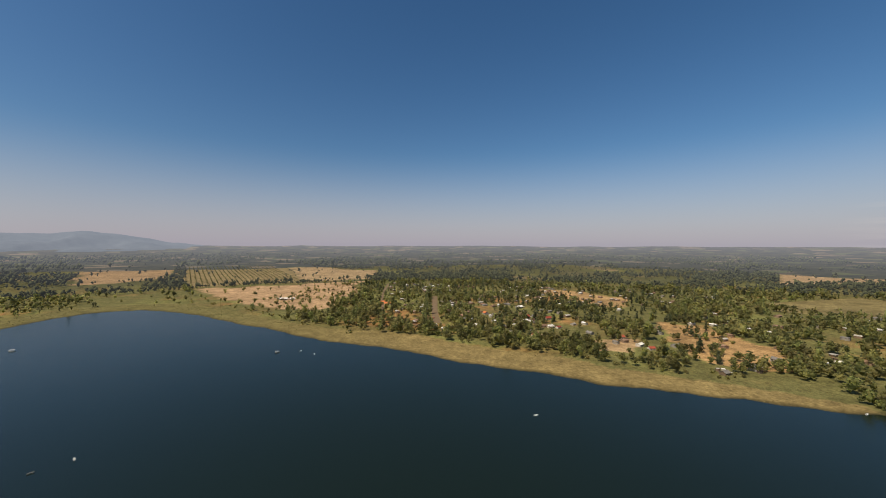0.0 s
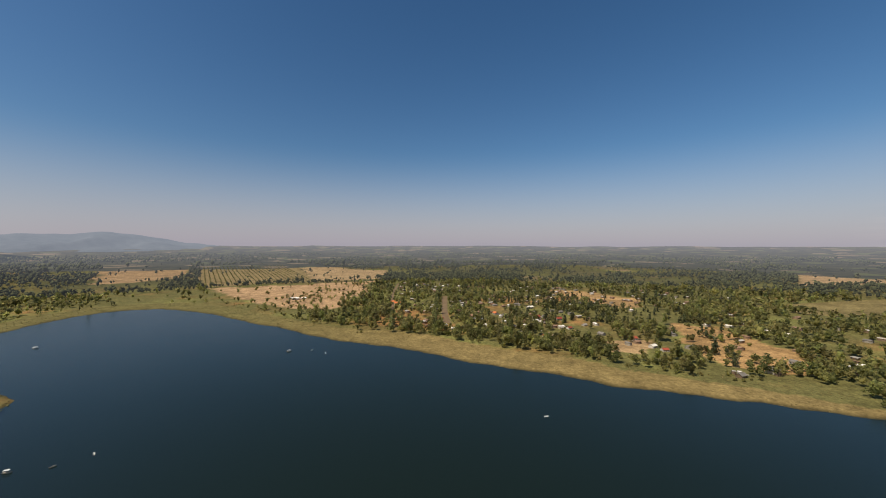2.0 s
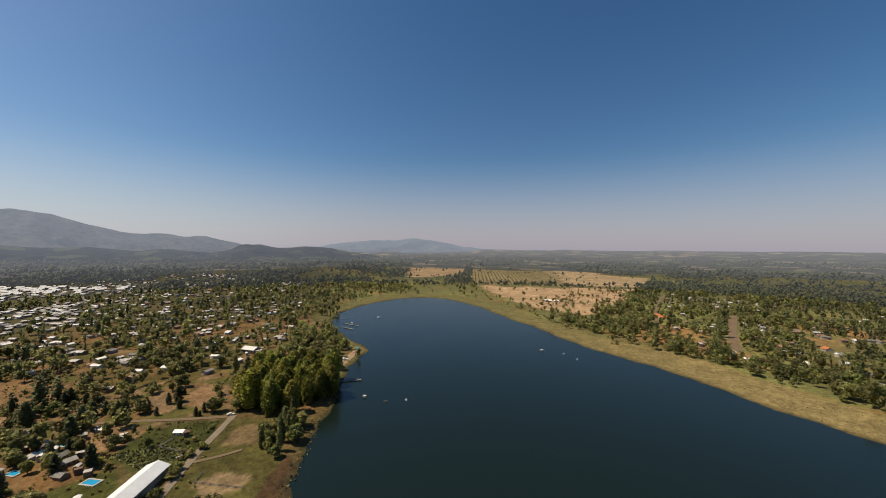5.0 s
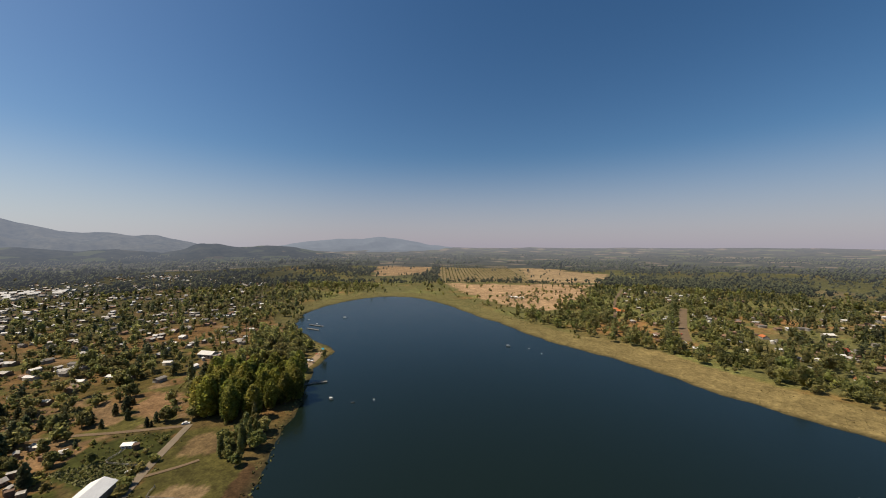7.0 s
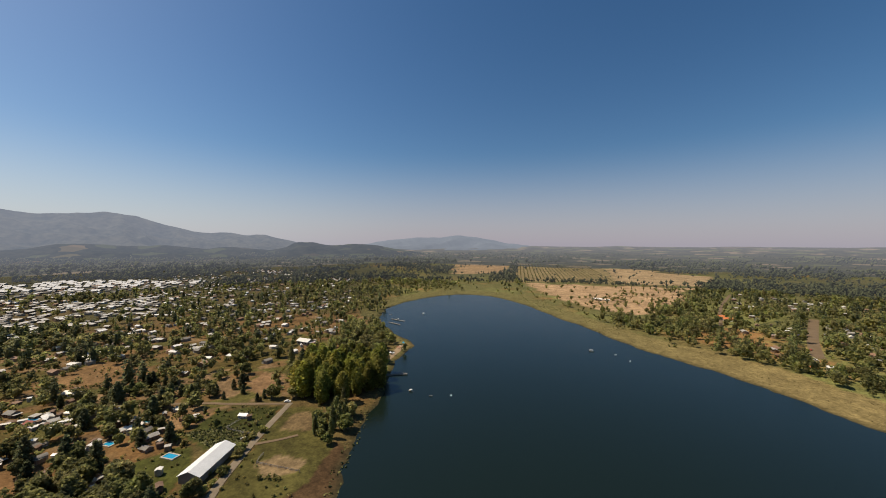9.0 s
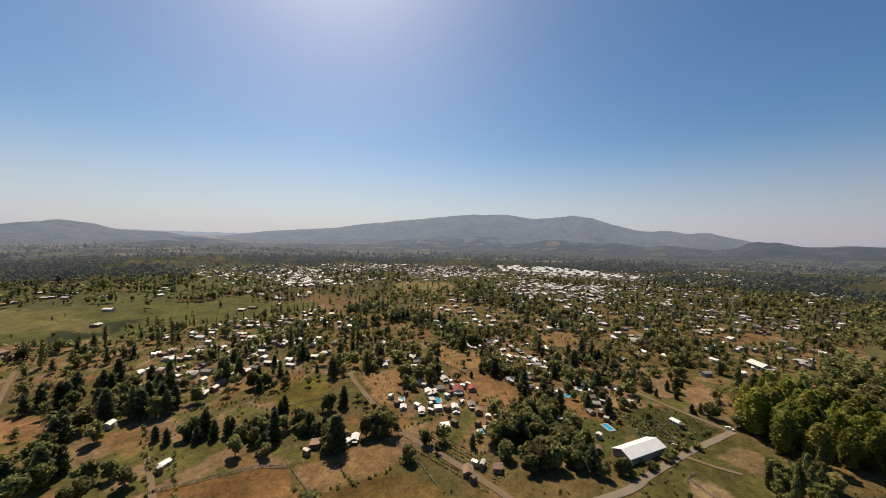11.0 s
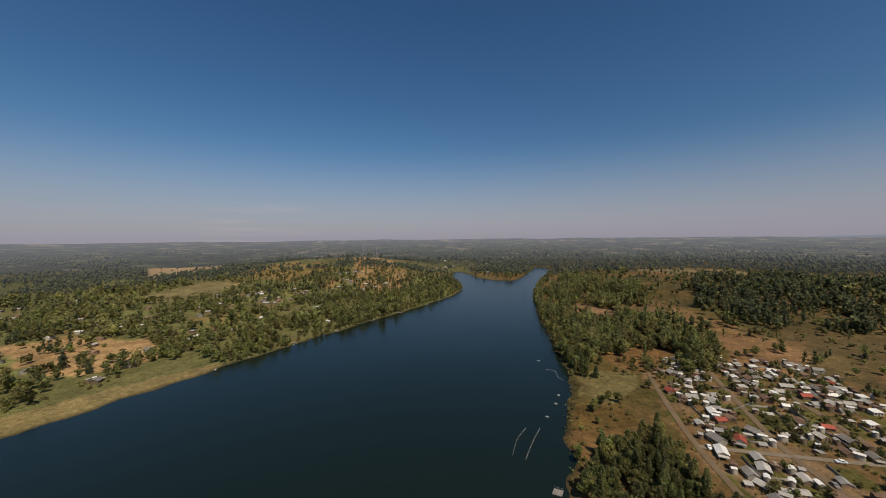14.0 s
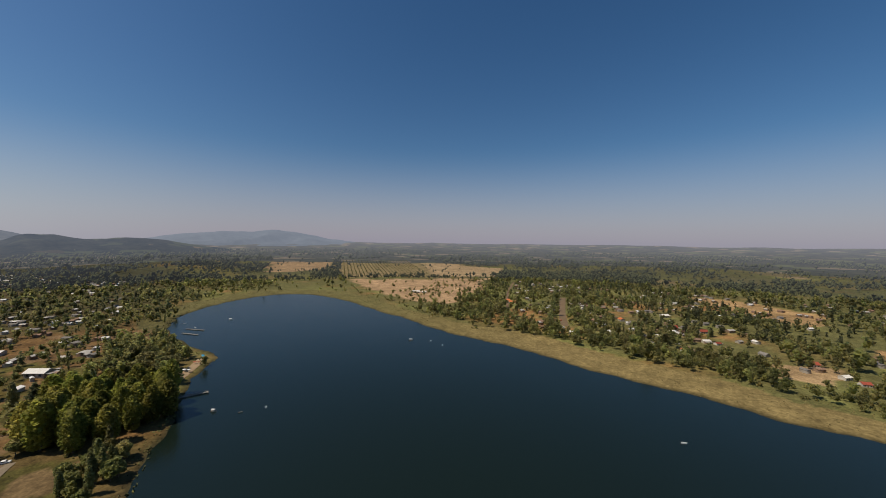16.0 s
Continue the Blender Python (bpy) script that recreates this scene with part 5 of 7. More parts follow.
def plant(kind, x, y, size=1.0):
    """One tree; those close to the lake's near bank are things of their own, the rest join the woods."""
    x, y = float(x), float(y)
    if math.hypot(x, y) < NEAR_TREES and COUNT.get(kind, 0) < (80 if kind == "bush" else 235):
        COUNT[kind] = COUNT.get(kind, 0) + 1
        m = pose(x, y, level(x, y) - 0.05, 0, 0, RNG.uniform(0, 360)) @ Matrix.Diagonal((size * RNG.uniform(0.9, 1.12), size * RNG.uniform(0.9, 1.12), size, 1))
        copy_thing(TREES[kind][RNG.integers(3)], m)
    else:
        FAR_TREES.setdefault(kind, []).append((x, y, size))


ALL_HOUSES = np.array(PLACED)


def clear_of_houses(x, y, gap):
    ok = np.ones(len(x), bool)
    for hx, hy, hr in ALL_HOUSES:
        ok &= (x - hx) ** 2 + (y - hy) ** 2 > (hr * 0.72 + gap) ** 2
    return ok


def scatter(poly, count, shares, size=(0.7, 1.15), gap=1.0, spare=(), clump=0.0, seed=0, road_gap=1.5, shore_gap=2):
    """Trees at random in an outline; clump: how much they gather in thickets."""
    p = np.array(poly, float)
    x, y = RNG.uniform(p[:, 0].min(), p[:, 0].max(), count * 6), RNG.uniform(p[:, 1].min(), p[:, 1].max(), count * 6)
    rag = min(70.0, 0.3 * min(np.ptp(p[:, 0]), np.ptp(p[:, 1])))  # an uneven edge
    ok = inside(poly, x + (fbm(x, y, 0.7 * rag + 4, 90 + seed, 3) - 0.5) * 2 * rag, y + (fbm(x, y, 0.7 * rag + 4, 93 + seed, 3) - 0.5) * 2 * rag)
    x, y = x[ok], y[ok]
    s = from_shore(x, y)
    ok = (s > shore_gap) & off_roads(x, y, road_gap) & clear_of_houses(x, y, gap)
    for q in spare:
        ok &= ~inside(FIELDS[q][0], x, y)
    if clump:
        ok &= fbm(x, y, 45, 60 + seed, 3) > RNG.uniform(0.5 - clump * 0.35, 0.5 + clump * 0.1, len(x))
    x, y = x[ok][:count], y[ok][:count]
    kinds, odds = list(shares), np.array(list(shares.values()), float)
    for i, k in enumerate(RNG.choice(len(kinds), len(x), p=odds / odds.sum())):
        plant(kinds[k], x[i], y[i], RNG.uniform(*size))


def row(kind, line, step, size=(0.8, 1.1), wobble=1.0):
    p = smooth_line(line, 8)
    d = np.concatenate(([0], np.cumsum(np.linalg.norm(np.diff(p, axis=0), axis=1))))
    for q in np.arange(0, d[-1], step):
        plant(kind, np.interp(q, d, p[:, 0]) + RNG.normal(0, wobble), np.interp(q, d, p[:, 1]) + RNG.normal(0, wobble), RNG.uniform(*size))


# the great grove by the jetty
for gx_ in np.arange(-310, -211, 9.5):
    for gy_ in np.arange(77, 183, 10.0):
        px_, py_ = gx_ + RNG.normal(0, 1.6), gy_ + RNG.normal(0, 1.6)
        if bool(inside(GROVE, np.array([px_]), np.array([py_]))[0]):
            plant("cottonwood", px_, py_, RNG.uniform(0.85, 1.15))
scatter([(-189, 72), (-215, 102), (-212, 115), (-188, 106), (-172, 88)], 30, {"willow": 3, "poplar": 1}, (0.5, 0.85), 0, ("grove_clearing", "clearing"), seed=2, shore_gap=1)
scatter([(-261, 174), (-296, 212), (-324, 242), (-392, 250), (-431, 244), (-336, 156)], 90, {"willow": 2, "broadleaf": 3}, (0.9, 1.4), 1, seed=3)
# stands round the near houses
scatter([(-158, -28), (-188, -35), (-218, -14), (-205, 14), (-187, 15), (-164, -5)], 34, {"broadleaf": 3, "willow": 1}, (0.9, 1.35), 1, seed=4)
scatter([(-17, -210), (-42, -250), (-56, -256), (-107, -212), (-94, -197), (-70, -197), (-34, -208)], 40, {"conifer": 1, "broadleaf": 3}, (0.9, 1.3), 1, seed=5)
scatter([(-110, -280), (-178, -303), (-175, -264), (-152, -205), (-124, -228)], 40, {"conifer": 2, "broadleaf": 1}, (0.85, 1.3), 1, seed=6)
scatter([(-31, -164), (-61, -155), (-69, -172), (-45, -184)], 12, {"broadleaf": 2, "conifer": 1}, (0.6, 0.9), 1, seed=7)
scatter([(-137, -157), (-171, -128), (-155, -108), (-127, -137)], 18, {"conifer": 1, "broadleaf": 2}, (0.6, 0.95), 1, seed=8)
scatter([(-211, -104), (-262, -120), (-272, -97), (-234, -89)], 14, {"broadleaf": 2, "conifer": 1}, (0.7, 1.0), 1, seed=9)
scatter([(-326, -31), (-319, 17), (-230, 75), (-175, 81), (-157, 39), (-190, -28)], 40, {"broadleaf": 4, "conifer": 0.5, "bush": 2}, (0.6, 1.1), 1, ("clearing", "low_meadow", "vegetable_garden", "pool_lawn", "tan_lot"), 0, seed=51)
row("bush", [(-216, 62), (-209, 54), (-192, 42), (-175, 27)], 5.5, (0.7, 1.3), 1.2)
row("bush", [(-262, 47), (-250, 36), (-238, 27)], 6, (0.7, 1.2), 1.5)
scatter([(-243, -26), (-238, -4), (-207, 10), (-176, 10), (-168, -12), (-190, -30)], 30, {"broadleaf": 3, "conifer": 0.6}, (0.9, 1.3), 0.5, (), 0, 52)
scatter([(-239, 30), (-262, 50), (-254, 67), (-240, 84), (-214, 59), (-214, 40)], 120, {"bush": 1}, (0.18, 0.4), 0.3, (), 0, 53)
# single large trees that mark the plots by the lawn and the brown fields
for kind, x, y, size in (
        ("broadleaf", -25, -157, 1.4), ("broadleaf", -47, -173, 1.5), ("broadleaf", -37, -147, 1.3), ("broadleaf", -57, -154, 1.4), ("broadleaf", 9, -189, 1.0), ("conifer", -11, -188, 0.9), ("broadleaf", -2, -208, 1.1), ("broadleaf", -69, -120, 1.3),
        ("broadleaf", -74, -114, 1.4), ("willow", -125, -145, 1.0), ("broadleaf", -145, -151, 1.3), ("conifer", -143, -138, 1.4), ("broadleaf", -151, -140, 1.2), ("broadleaf", -157, -136, 1.3), ("conifer", -144, -104, 1.6), ("broadleaf", -146, -111, 1.5),
        ("broadleaf", -163, -97, 1.4), ("broadleaf", -168, -94, 1.5), ("broadleaf", -169, -88, 1.5), ("broadleaf", -179, -133, 1.3), ("conifer", -186, -127, 1.3), ("broadleaf", -104, -85, 1.5), ("broadleaf", -107, -85, 1.2), ("broadleaf", -152, -68, 1.1),
        ("conifer", -104, -231, 1.5), ("broadleaf", -114, -235, 1.6), ("conifer", -123, -235, 1.7), ("broadleaf", -133, -241, 1.4)):
    plant(kind, x + RNG.normal(0, 0.5), y + RNG.normal(0, 0.5), size * RNG.uniform(0.8, 0.95))
# those of the thickets farther back
for kind, x, y, size in (
        ("broadleaf", -108, -216, 1.3), ("conifer", -131, -222, 1.5), ("broadleaf", -135, -216, 1.6), ("conifer", -140, -214, 1.4), ("poplar", -188, -225, 1.1), ("broadleaf", -236, -109, 1.6), ("broadleaf", -239, -100, 1.7), ("broadleaf", -245, -94, 1.6),
        ("broadleaf", -254, -92, 1.4), ("broadleaf", -318, -8, 1.5), ("conifer", -319, 5, 1.4), ("broadleaf", -288, -254, 1.5), ("conifer", -298, -256, 1.6), ("broadleaf", -261, -348, 1.5), ("broadleaf", -126, -180, 1.1), ("broadleaf", -132, -180, 1.2),
        ("conifer", -133, -175, 1.2), ("broadleaf", -79, -175, 1.2), ("broadleaf", -94, -167, 1.1), ("broadleaf", -95, -179, 1.0), ("broadleaf", -186, -198, 1.4), ("broadleaf", -191, -195, 1.3), ("broadleaf", -294, -60, 1.3), ("broadleaf", -274, -36, 1.3),
        ("broadleaf", -56, -154, 1.4), ("broadleaf", -63, -159, 1.3), ("broadleaf", -50, -177, 1.3), ("broadleaf", 42, -186, 1.2)):
    plant(kind, x + RNG.normal(0, 0.5), y + RNG.normal(0, 0.5), size * RNG.uniform(0.8, 0.95))
# those round the drive and the bank of the creek
for kind, x, y, size in (
        ("broadleaf", 48, -192, 1.0), ("broadleaf", 5, -218, 1.1), ("broadleaf", 0, -225, 1.2), ("broadleaf", 80, -214, 1.1), ("broadleaf", 1, -160, 1.2), ("broadleaf", -5, -161, 1.0), ("willow", -110, -90, 0.8), ("broadleaf", -151, -68, 1.1),
        ("broadleaf", -165, -66, 1.0), ("conifer", -147, -103, 1.6), ("broadleaf", -167, -95, 1.6), ("broadleaf", -173, -94, 1.5), ("broadleaf", -20, -219, 1.2), ("broadleaf", -18, -208, 1.4), ("broadleaf", -33, -222, 1.5), ("broadleaf", -30, -210, 1.3),
        ("conifer", -46, -225, 1.4), ("broadleaf", -43, -213, 1.2), ("broadleaf", -57, -230, 1.4), ("broadleaf", -53, -217, 1.5), ("broadleaf", -62, -204, 1.3), ("broadleaf", -58, -193, 1.4), ("conifer", -76, -206, 1.2), ("broadleaf", -71, -194, 1.4),
        ("broadleaf", -87, -209, 1.5), ("broadleaf", -82, -197, 1.3), ("broadleaf", -89, -184, 1.4), ("broadleaf", -83, -174, 1.2)):
    plant(kind, x + RNG.normal(0, 0.5), y + RNG.normal(0, 0.5), size * RNG.uniform(0.8, 0.95))
for kind, x, y, size in (("bush", -173, 50, 0.8), ("bush", -171, 53, 0.7), ("bush", -168, 55, 0.7), ("broadleaf", -238, 46, 0.6), ("broadleaf", -258, 82, 1.1), ("broadleaf", -249, 93, 0.9), ("conifer", -352, 12, 1.7), ("conifer", -346, 20, 1.5), ("broadleaf", -290, 52, 1.0)):
    plant(kind, x, y, size)
scatter([(-330, 40), (-300, 90), (-340, 150), (-470, 190), (-620, 190), (-640, 60), (-470, 50)], 50, {"broadleaf": 4, "conifer": 2}, (0.9, 1.35), 0.3, (), 0.4, 54)
# poplar plantation and bank trees below the village
scatter([(156, -36), (190, -54), (211, -90), (176, -83), (164, -93), (132, -92), (109, -83), (131, -38)], 310, {"poplar": 3, "broadleaf": 3, "willow": 3}, (0.5, 0.8), 1, seed=10)
scatter([(142, -31), (176, -38), (206, -41), (250, -60), (256, -84), (218, -82), (180, -56)], 42, {"willow": 1, "bush": 3}, (0.4, 0.75), 0, seed=11, shore_gap=0)
# garden trees among the houses
scatter(VILLAGE, 520, {"broadleaf": 4, "bush": 6}, (0.32, 0.75), 0, seed=12)
scatter(STRIP_VILLAGE, 150, {"broadleaf": 3, "bush": 4}, (0.4, 0.75), 0, seed=13)
scatter([(-169, -15), (-239, 31), (-288, 78), (-382, 116), (-434, -49), (-306, -182), (-204, -152)], 270, {"broadleaf": 5, "bush": 2, "conifer": 1.2}, (0.6, 1.3), 0.5, OPEN, 0.5, 14)
scatter([(-70, -223), (-202, -216), (-253, -142), (-400, -194), (-414, -354), (-189, -411)], 190, {"broadleaf": 4, "bush": 1, "conifer": 2, "poplar": 0.6}, (0.7, 1.35), 0.5, OPEN, 0.5, 15)
scatter([(64, -121), (-31, -100), (-151, -28), (-179, -136), (-28, -286)], 60, {"bush": 3, "broadleaf": 1.5}, (0.4, 0.75), 0.5, ("lawn", "sandy_yard"), 0.3, 16)
# bank trees of the far shore and the head of the lake
scatter([(-117, 436), (-58, 431), (-38, 449), (20, 407), (114, 351), (282, 272), (301, 295), (143, 372), (1, 461), (-136, 488)], 330, {"bush": 6, "willow": 2, "broadleaf": 2}, (0.6, 1.2), 1, (), 0.3,
        18, shore_gap=34)
scatter([(263, 235), (338, 215), (538, 128), (707, 68), (834, 67), (845, 123), (581, 203), (362, 313)], 290, {"willow": 3, "broadleaf": 2, "bush": 4, "poplar": 0.6}, (0.6, 1.15), 1, (), 0.4, 31, shore_gap=3)
scatter([(-232, 478), (-155, 446), (-107, 436), (-68, 458), (-116, 563), (-193, 540)], 120, {"broadleaf": 3, "willow": 2, "bush": 1}, (0.8, 1.3), 1, (), 0.4, 19, shore_gap=28)
scatter([(-179, 686), (-155, 604), (-201, 572), (-266, 594), (-333, 643), (-314, 927), (-229, 1038)], 230, {"bush": 3, "broadleaf": 3}, (0.5, 0.9), 0, (), 0.3, 20)
scatter([(-191, 958), (189, 984), (241, 1223), (-218, 1317)], 700, {"conifer": 4, "broadleaf": 1}, (0.9, 1.2), 0, ("tan_field",), 0.3, 21)
scatter([(294, -66), (385, -67), (502, -69), (620, -80), (600, -180), (480, -215), (388, -250), (320, -140)], 520, {"willow": 2, "broadleaf": 3, "poplar": 1}, (0.8, 1.3), 0, ("east_clearing", "east_gap", "east_gap_c", "east_gap_d"), 0, 50, shore_gap=1)
scatter(PINEWOOD, 1250, {"conifer": 6, "broadleaf": 1}, (0.9, 1.6), 0, ("hill_field", "east_gap_b"), 0.7, 22)
scatter([(430, -1080), (640, -1080), (700, -1300), (420, -1320)], 620, {"conifer": 3, "broadleaf": 2}, (0.8, 1.3), 0, (), 0.8, 35)
scatter([(294, -66), (385, -67), (502, -69), (682, -85), (809, -104), (979, -144), (895, -217), (594, -240), (388, -261), (311, -136)], 1150,
        {"willow": 2, "broadleaf": 3, "poplar": 1.5}, (0.8, 1.3), 0, ("east_clearing", "east_gap", "east_gap_c", "east_gap_d"), 0.1, 23, shore_gap=2)
scatter([(242, -440), (296, -603), (252, -630), (200, -513), (208, -442)], 60, {"conifer": 3, "broadleaf": 1}, (0.9, 1.4), 0, (), 0, 36)
scatter([(263, -331), (305, -395), (274, -418), (230, -356)], 26, {"willow": 2, "broadleaf": 1}, (1.0, 1.5), 0, (), 0, 37)
scatter([(1000, 0), (962, -40), (1050, -82), (1180, -100), (1250, 0), (1120, 50)], 150, {"broadleaf": 2, "willow": 1}, (0.8, 1.3), 0, (), 0, 38)
scatter(FIELDS["gap_field"][0], 34, {"broadleaf": 2, "conifer": 1, "bush": 2}, (0.6, 1.2), 0, (), 0, 39)
scatter([(429, -415), (217, -415), (495, -823), (964, -985), (997, -539)], 230, {"bush": 3, "broadleaf": 3, "conifer": 1}, (0.7, 1.2), 0, ("hill_field", "east_gap_b"), 1.0, 29)
scatter([(84, -477), (217, -415), (268, -686), (763, -1482), (212, -1022)], 190, {"bush": 4, "broadleaf": 3, "conifer": 0.7}, (0.7, 1.2), 0, (), 1.0, 32)

# trees that stand right at the water of the eastern arm
bx_, by_ = RNG.uniform(280, 900, 26000), RNG.uniform(-180, 260, 26000)
bs_ = from_shore(bx_, by_)
for i in np.flatnonzero((bs_ > 1.5) & (bs_ < 13))[:760]:
    kind = ("willow", "poplar", "broadleaf", "bush", "willow")[RNG.integers(5)]
    plant(kind, bx_[i], by_[i], RNG.uniform(0.5, 1.05) * (0.62 if by_[i] > 0 else 1.0))

# dark tree belts across the settled land
scatter([(-422, -267), (-488, -289), (-426, -164), (-371, -79), (-340, -82), (-357, -149)], 110, {"conifer": 3, "broadleaf": 3}, (1.0, 1.5), 0, (), 0, 40)
scatter([(-656, -487), (-847, -602), (-905, -454), (-734, -356)], 170, {"conifer": 3, "broadleaf": 3}, (1.0, 1.5), 0, (), 0, 41)
scatter([(-229, -984), (-311, -1326), (-664, -938), (-455, -643), (-325, -678)], 330, {"conifer": 3, "broadleaf": 3}, (1.0, 1.5), 0, (), 0, 42)
scatter([(-681, -188), (-801, -197), (-532, -16), (-421, 24), (-394, 6)], 130, {"conifer": 3, "broadleaf": 3}, (1.0, 1.5), 0, (), 0, 43)
scatter([(-953, 164), (-1254, 266), (-1191, 387), (-869, 271)], 130, {"conifer": 3, "broadleaf": 3}, (1.0, 1.5), 0, (), 0, 44)
scatter([(-33, -559), (-39, -659), (-120, -605), (-109, -514)], 60, {"conifer": 3, "broadleaf": 3}, (1.0, 1.5), 0, (), 0, 45)
scatter([(-570, -166), (-659, -173), (-560, -52), (-484, -51)], 60, {"conifer": 3, "broadleaf": 3}, (1.0, 1.5), 0, (), 0, 46)

# the plots of the far houses, and what stands just in front of them, stay clear
YARD = set()
for hx, hy, *_ in FAR_H:
    for near_ in (0.0, 7.0, 14.0) if math.hypot(hx, hy) > 500 else (0.0, 7.0):
        f_ = 1 - near_ / math.hypot(hx, hy)
        YARD.add((int(hx * f_ // 7), int(hy * f_ // 7)))

# woods, gardens and hedgerows of the whole land round about
for inner, outer, tries in ((260, 700, 29000), (700, 1150, 40000), (1150, 1745, 38000), (1745, 3300, 38000)):
    rr, aa = np.sqrt(RNG.uniform(inner ** 2, outer ** 2, tries)), RNG.uniform(0, 2 * np.pi, tries)
    x, y = -np.sin(aa) * rr, np.cos(aa) * rr
    north = north_side(x, y)
    s = from_shore(x, y)
    chance = np.where(rr > 1745, 0.03 + 0.95 * wooded(x, y), np.where(north > 0.5, 0.08 + 0.25 * smooth_step(560, 760, rr) + 0.7 * smooth_step(0.46, 0.57, fbm(x, y, 52, 95, 3)), np.where(bearing(x, y) > 198, 0.09 + 0.42 * wooded(x, y) * (0.4 + 0.6 * smooth_step(1000, 1500, rr)) + 0.4 * smooth_step(930, 1130, rr), 0.10 + 0.5 * wooded(x, y) + 0.12 * smooth_step(480, 800, rr) + 0.25 * wooded(x, y) * smooth_step(1050, 1200, rr))))
    amount, hedge_d, _, lot = hedged(x, y)
    chance = chance + (np.where(hedge_d < 5, 0.95, np.where(lot > 0.88, 0.8, 0.03)) - chance) * amount
    gardens = (bearing(x, y) > 56) & (bearing(x, y) < 118) & (rr < 720)
    chance = np.where(gardens, np.maximum(chance, 0.22 + 0.4 * smooth_step(0.45, 0.6, fbm(x, y, 45, 57, 2))), chance)
    belts = smooth_step(0.50, 0.54, fbm(x, y, 130, 89, 3))
    chance = np.where((rr > 1050) & (rr < 1745) & ((north > 0.5) | (bearing(x, y) < 200)), 0.1 + 0.85 * belts, chance)
    chance = np.where((bearing(x, y) > 22) & (bearing(x, y) < 45) & (rr > 560) & (rr < 1020), np.minimum(chance, 0.07), chance)
    tended = np.zeros(tries, bool)
    for q in [k for k in FIELDS if k not in ("mast_hill", "mast_slope")]:
        tended |= inside(FIELDS[q][0], x, y)
    chance = np.where(tended, np.minimum(chance, 0.10 + 0.12 * north), chance)
    for q in ("tan_field", "orchard", "west_field", "far_field", "mast_field", "hill_field", "green_field"):
        chance = np.where(inside(FIELDS[q][0], x, y), 0.015, chance)
    built = inside(TOWN, x, y) | inside(ESTATE, x, y)
    chance = np.where(built, 0.12 + 0.75 * (fbm(x, y, 70, 58, 2) > 0.6), chance)
    ok = (RNG.uniform(0, 1, tries) < chance) & (s > np.where((north > 0.5) & (x < 275), 54, 4))
    for q in ("hill_pasture", "dry_pasture", "gap_field", "gap_field_b", "gap_field_c", "mast_field", "mast_hill", "mast_slope", "east_meadow"):
        ok &= ~(inside(FIELDS[q][0], x, y) & (RNG.uniform(0, 1, tries) > (0.75 if q.startswith("mast_h") or q.startswith("mast_s") else 0.3)))
    ok &= ~(inside(VILLAGE, x, y) | inside(STRIP_VILLAGE, x, y) | inside(INDUSTRY, x, y) | inside(INDUSTRY, x * 1.045, y * 1.045)) & off_roads(x, y, 1.0)
    if inner < 1000:
        for hx, hy, hr in ALL_HOUSES:
            ok &= (x - hx) ** 2 + (y - hy) ** 2 > 36
    ok &= np.array([(int(u // 7), int(v // 7)) not in YARD for u, v in zip(x, y)])
    x, y, north, rr, built = x[ok], y[ok], north[ok], rr[ok], built[ok]
    pick, big = RNG.uniform(0, 1, len(x)), np.clip(np.exp(RNG.normal(-0.32, 0.32, len(x))), 0.35, 1.6) * (1 + 0.15 * north) * (1 + 0.35 * smooth_step(450, 800, rr) * (1 - north) + 0.35 * smooth_step(1000, 2000, rr)) * np.where(built, 0.7, 1.0)
    grove_kind = fbm(x, y, 140, 55, 2)
    for i in range(len(x)):
        if grove_kind[i] > 0.60:
            kind = "conifer" if pick[i] < 0.5 else "broadleaf"
        elif grove_kind[i] < 0.46 and north[i] > 0.5:
            kind = "willow" if pick[i] < 0.5 else "broadleaf"
        elif north[i] > 0.5 and pick[i] < 0.3:
            kind = "willow"
        else:
            kind = "broadleaf" if pick[i] < 0.60 else "bush" if pick[i] < 0.78 else "poplar" if pick[i] < 0.91 else "conifer"
        plant(kind, x[i], y[i], big[i] * (0.8 if kind in ("poplar", "conifer") else 1))
scatter([(84, -477), (217, -415), (427, -405), (622, -689), (964, -985), (763, -1482), (212, -1022)], 1000, {"bush": 8, "broadleaf": 1}, (0.35, 0.8), 0, (), 1.0, 33)
scatter([(300, -470), (372, -455), (410, -520), (352, -560), (306, -530)], 60, {"broadleaf": 3, "willow": 1}, (0.8, 1.2), 0, (), 0, 61)
scatter([(150, -505), (200, -520), (214, -585), (172, -600), (140, -560)], 55, {"conifer": 2, "broadleaf": 2}, (0.8, 1.2), 0, (), 0, 62)
# hedges round the plots of the strip village
row("bush", [(189, -328), (209, -387), (139, -446)], 4, (0.5, 0.9), 1.5)
row("broadleaf", [(28, -283), (74, -290), (132, -287), (185, -322)], 6, (0.45, 0.8), 2.5)
row("bush", [(120, -300), (90, -370), (60, -430)], 4.5, (0.4, 0.8), 1.2)
row("bush", [(60, -290), (28, -350), (-5, -410)], 4.5, (0.4, 0.8), 1.2)
scatter([(97, -216), (71, -201), (44, -174), (93, -200), (138, -286), (104, -307)], 40, {"broadleaf": 2, "bush": 2}, (0.4, 0.8), 0.5, (), 0.4, 34)
# weeds, shrubs and heaps round the near plots
tx, ty = RNG.uniform(-420, 300, 16000), RNG.uniform(-430, 60, 16000)
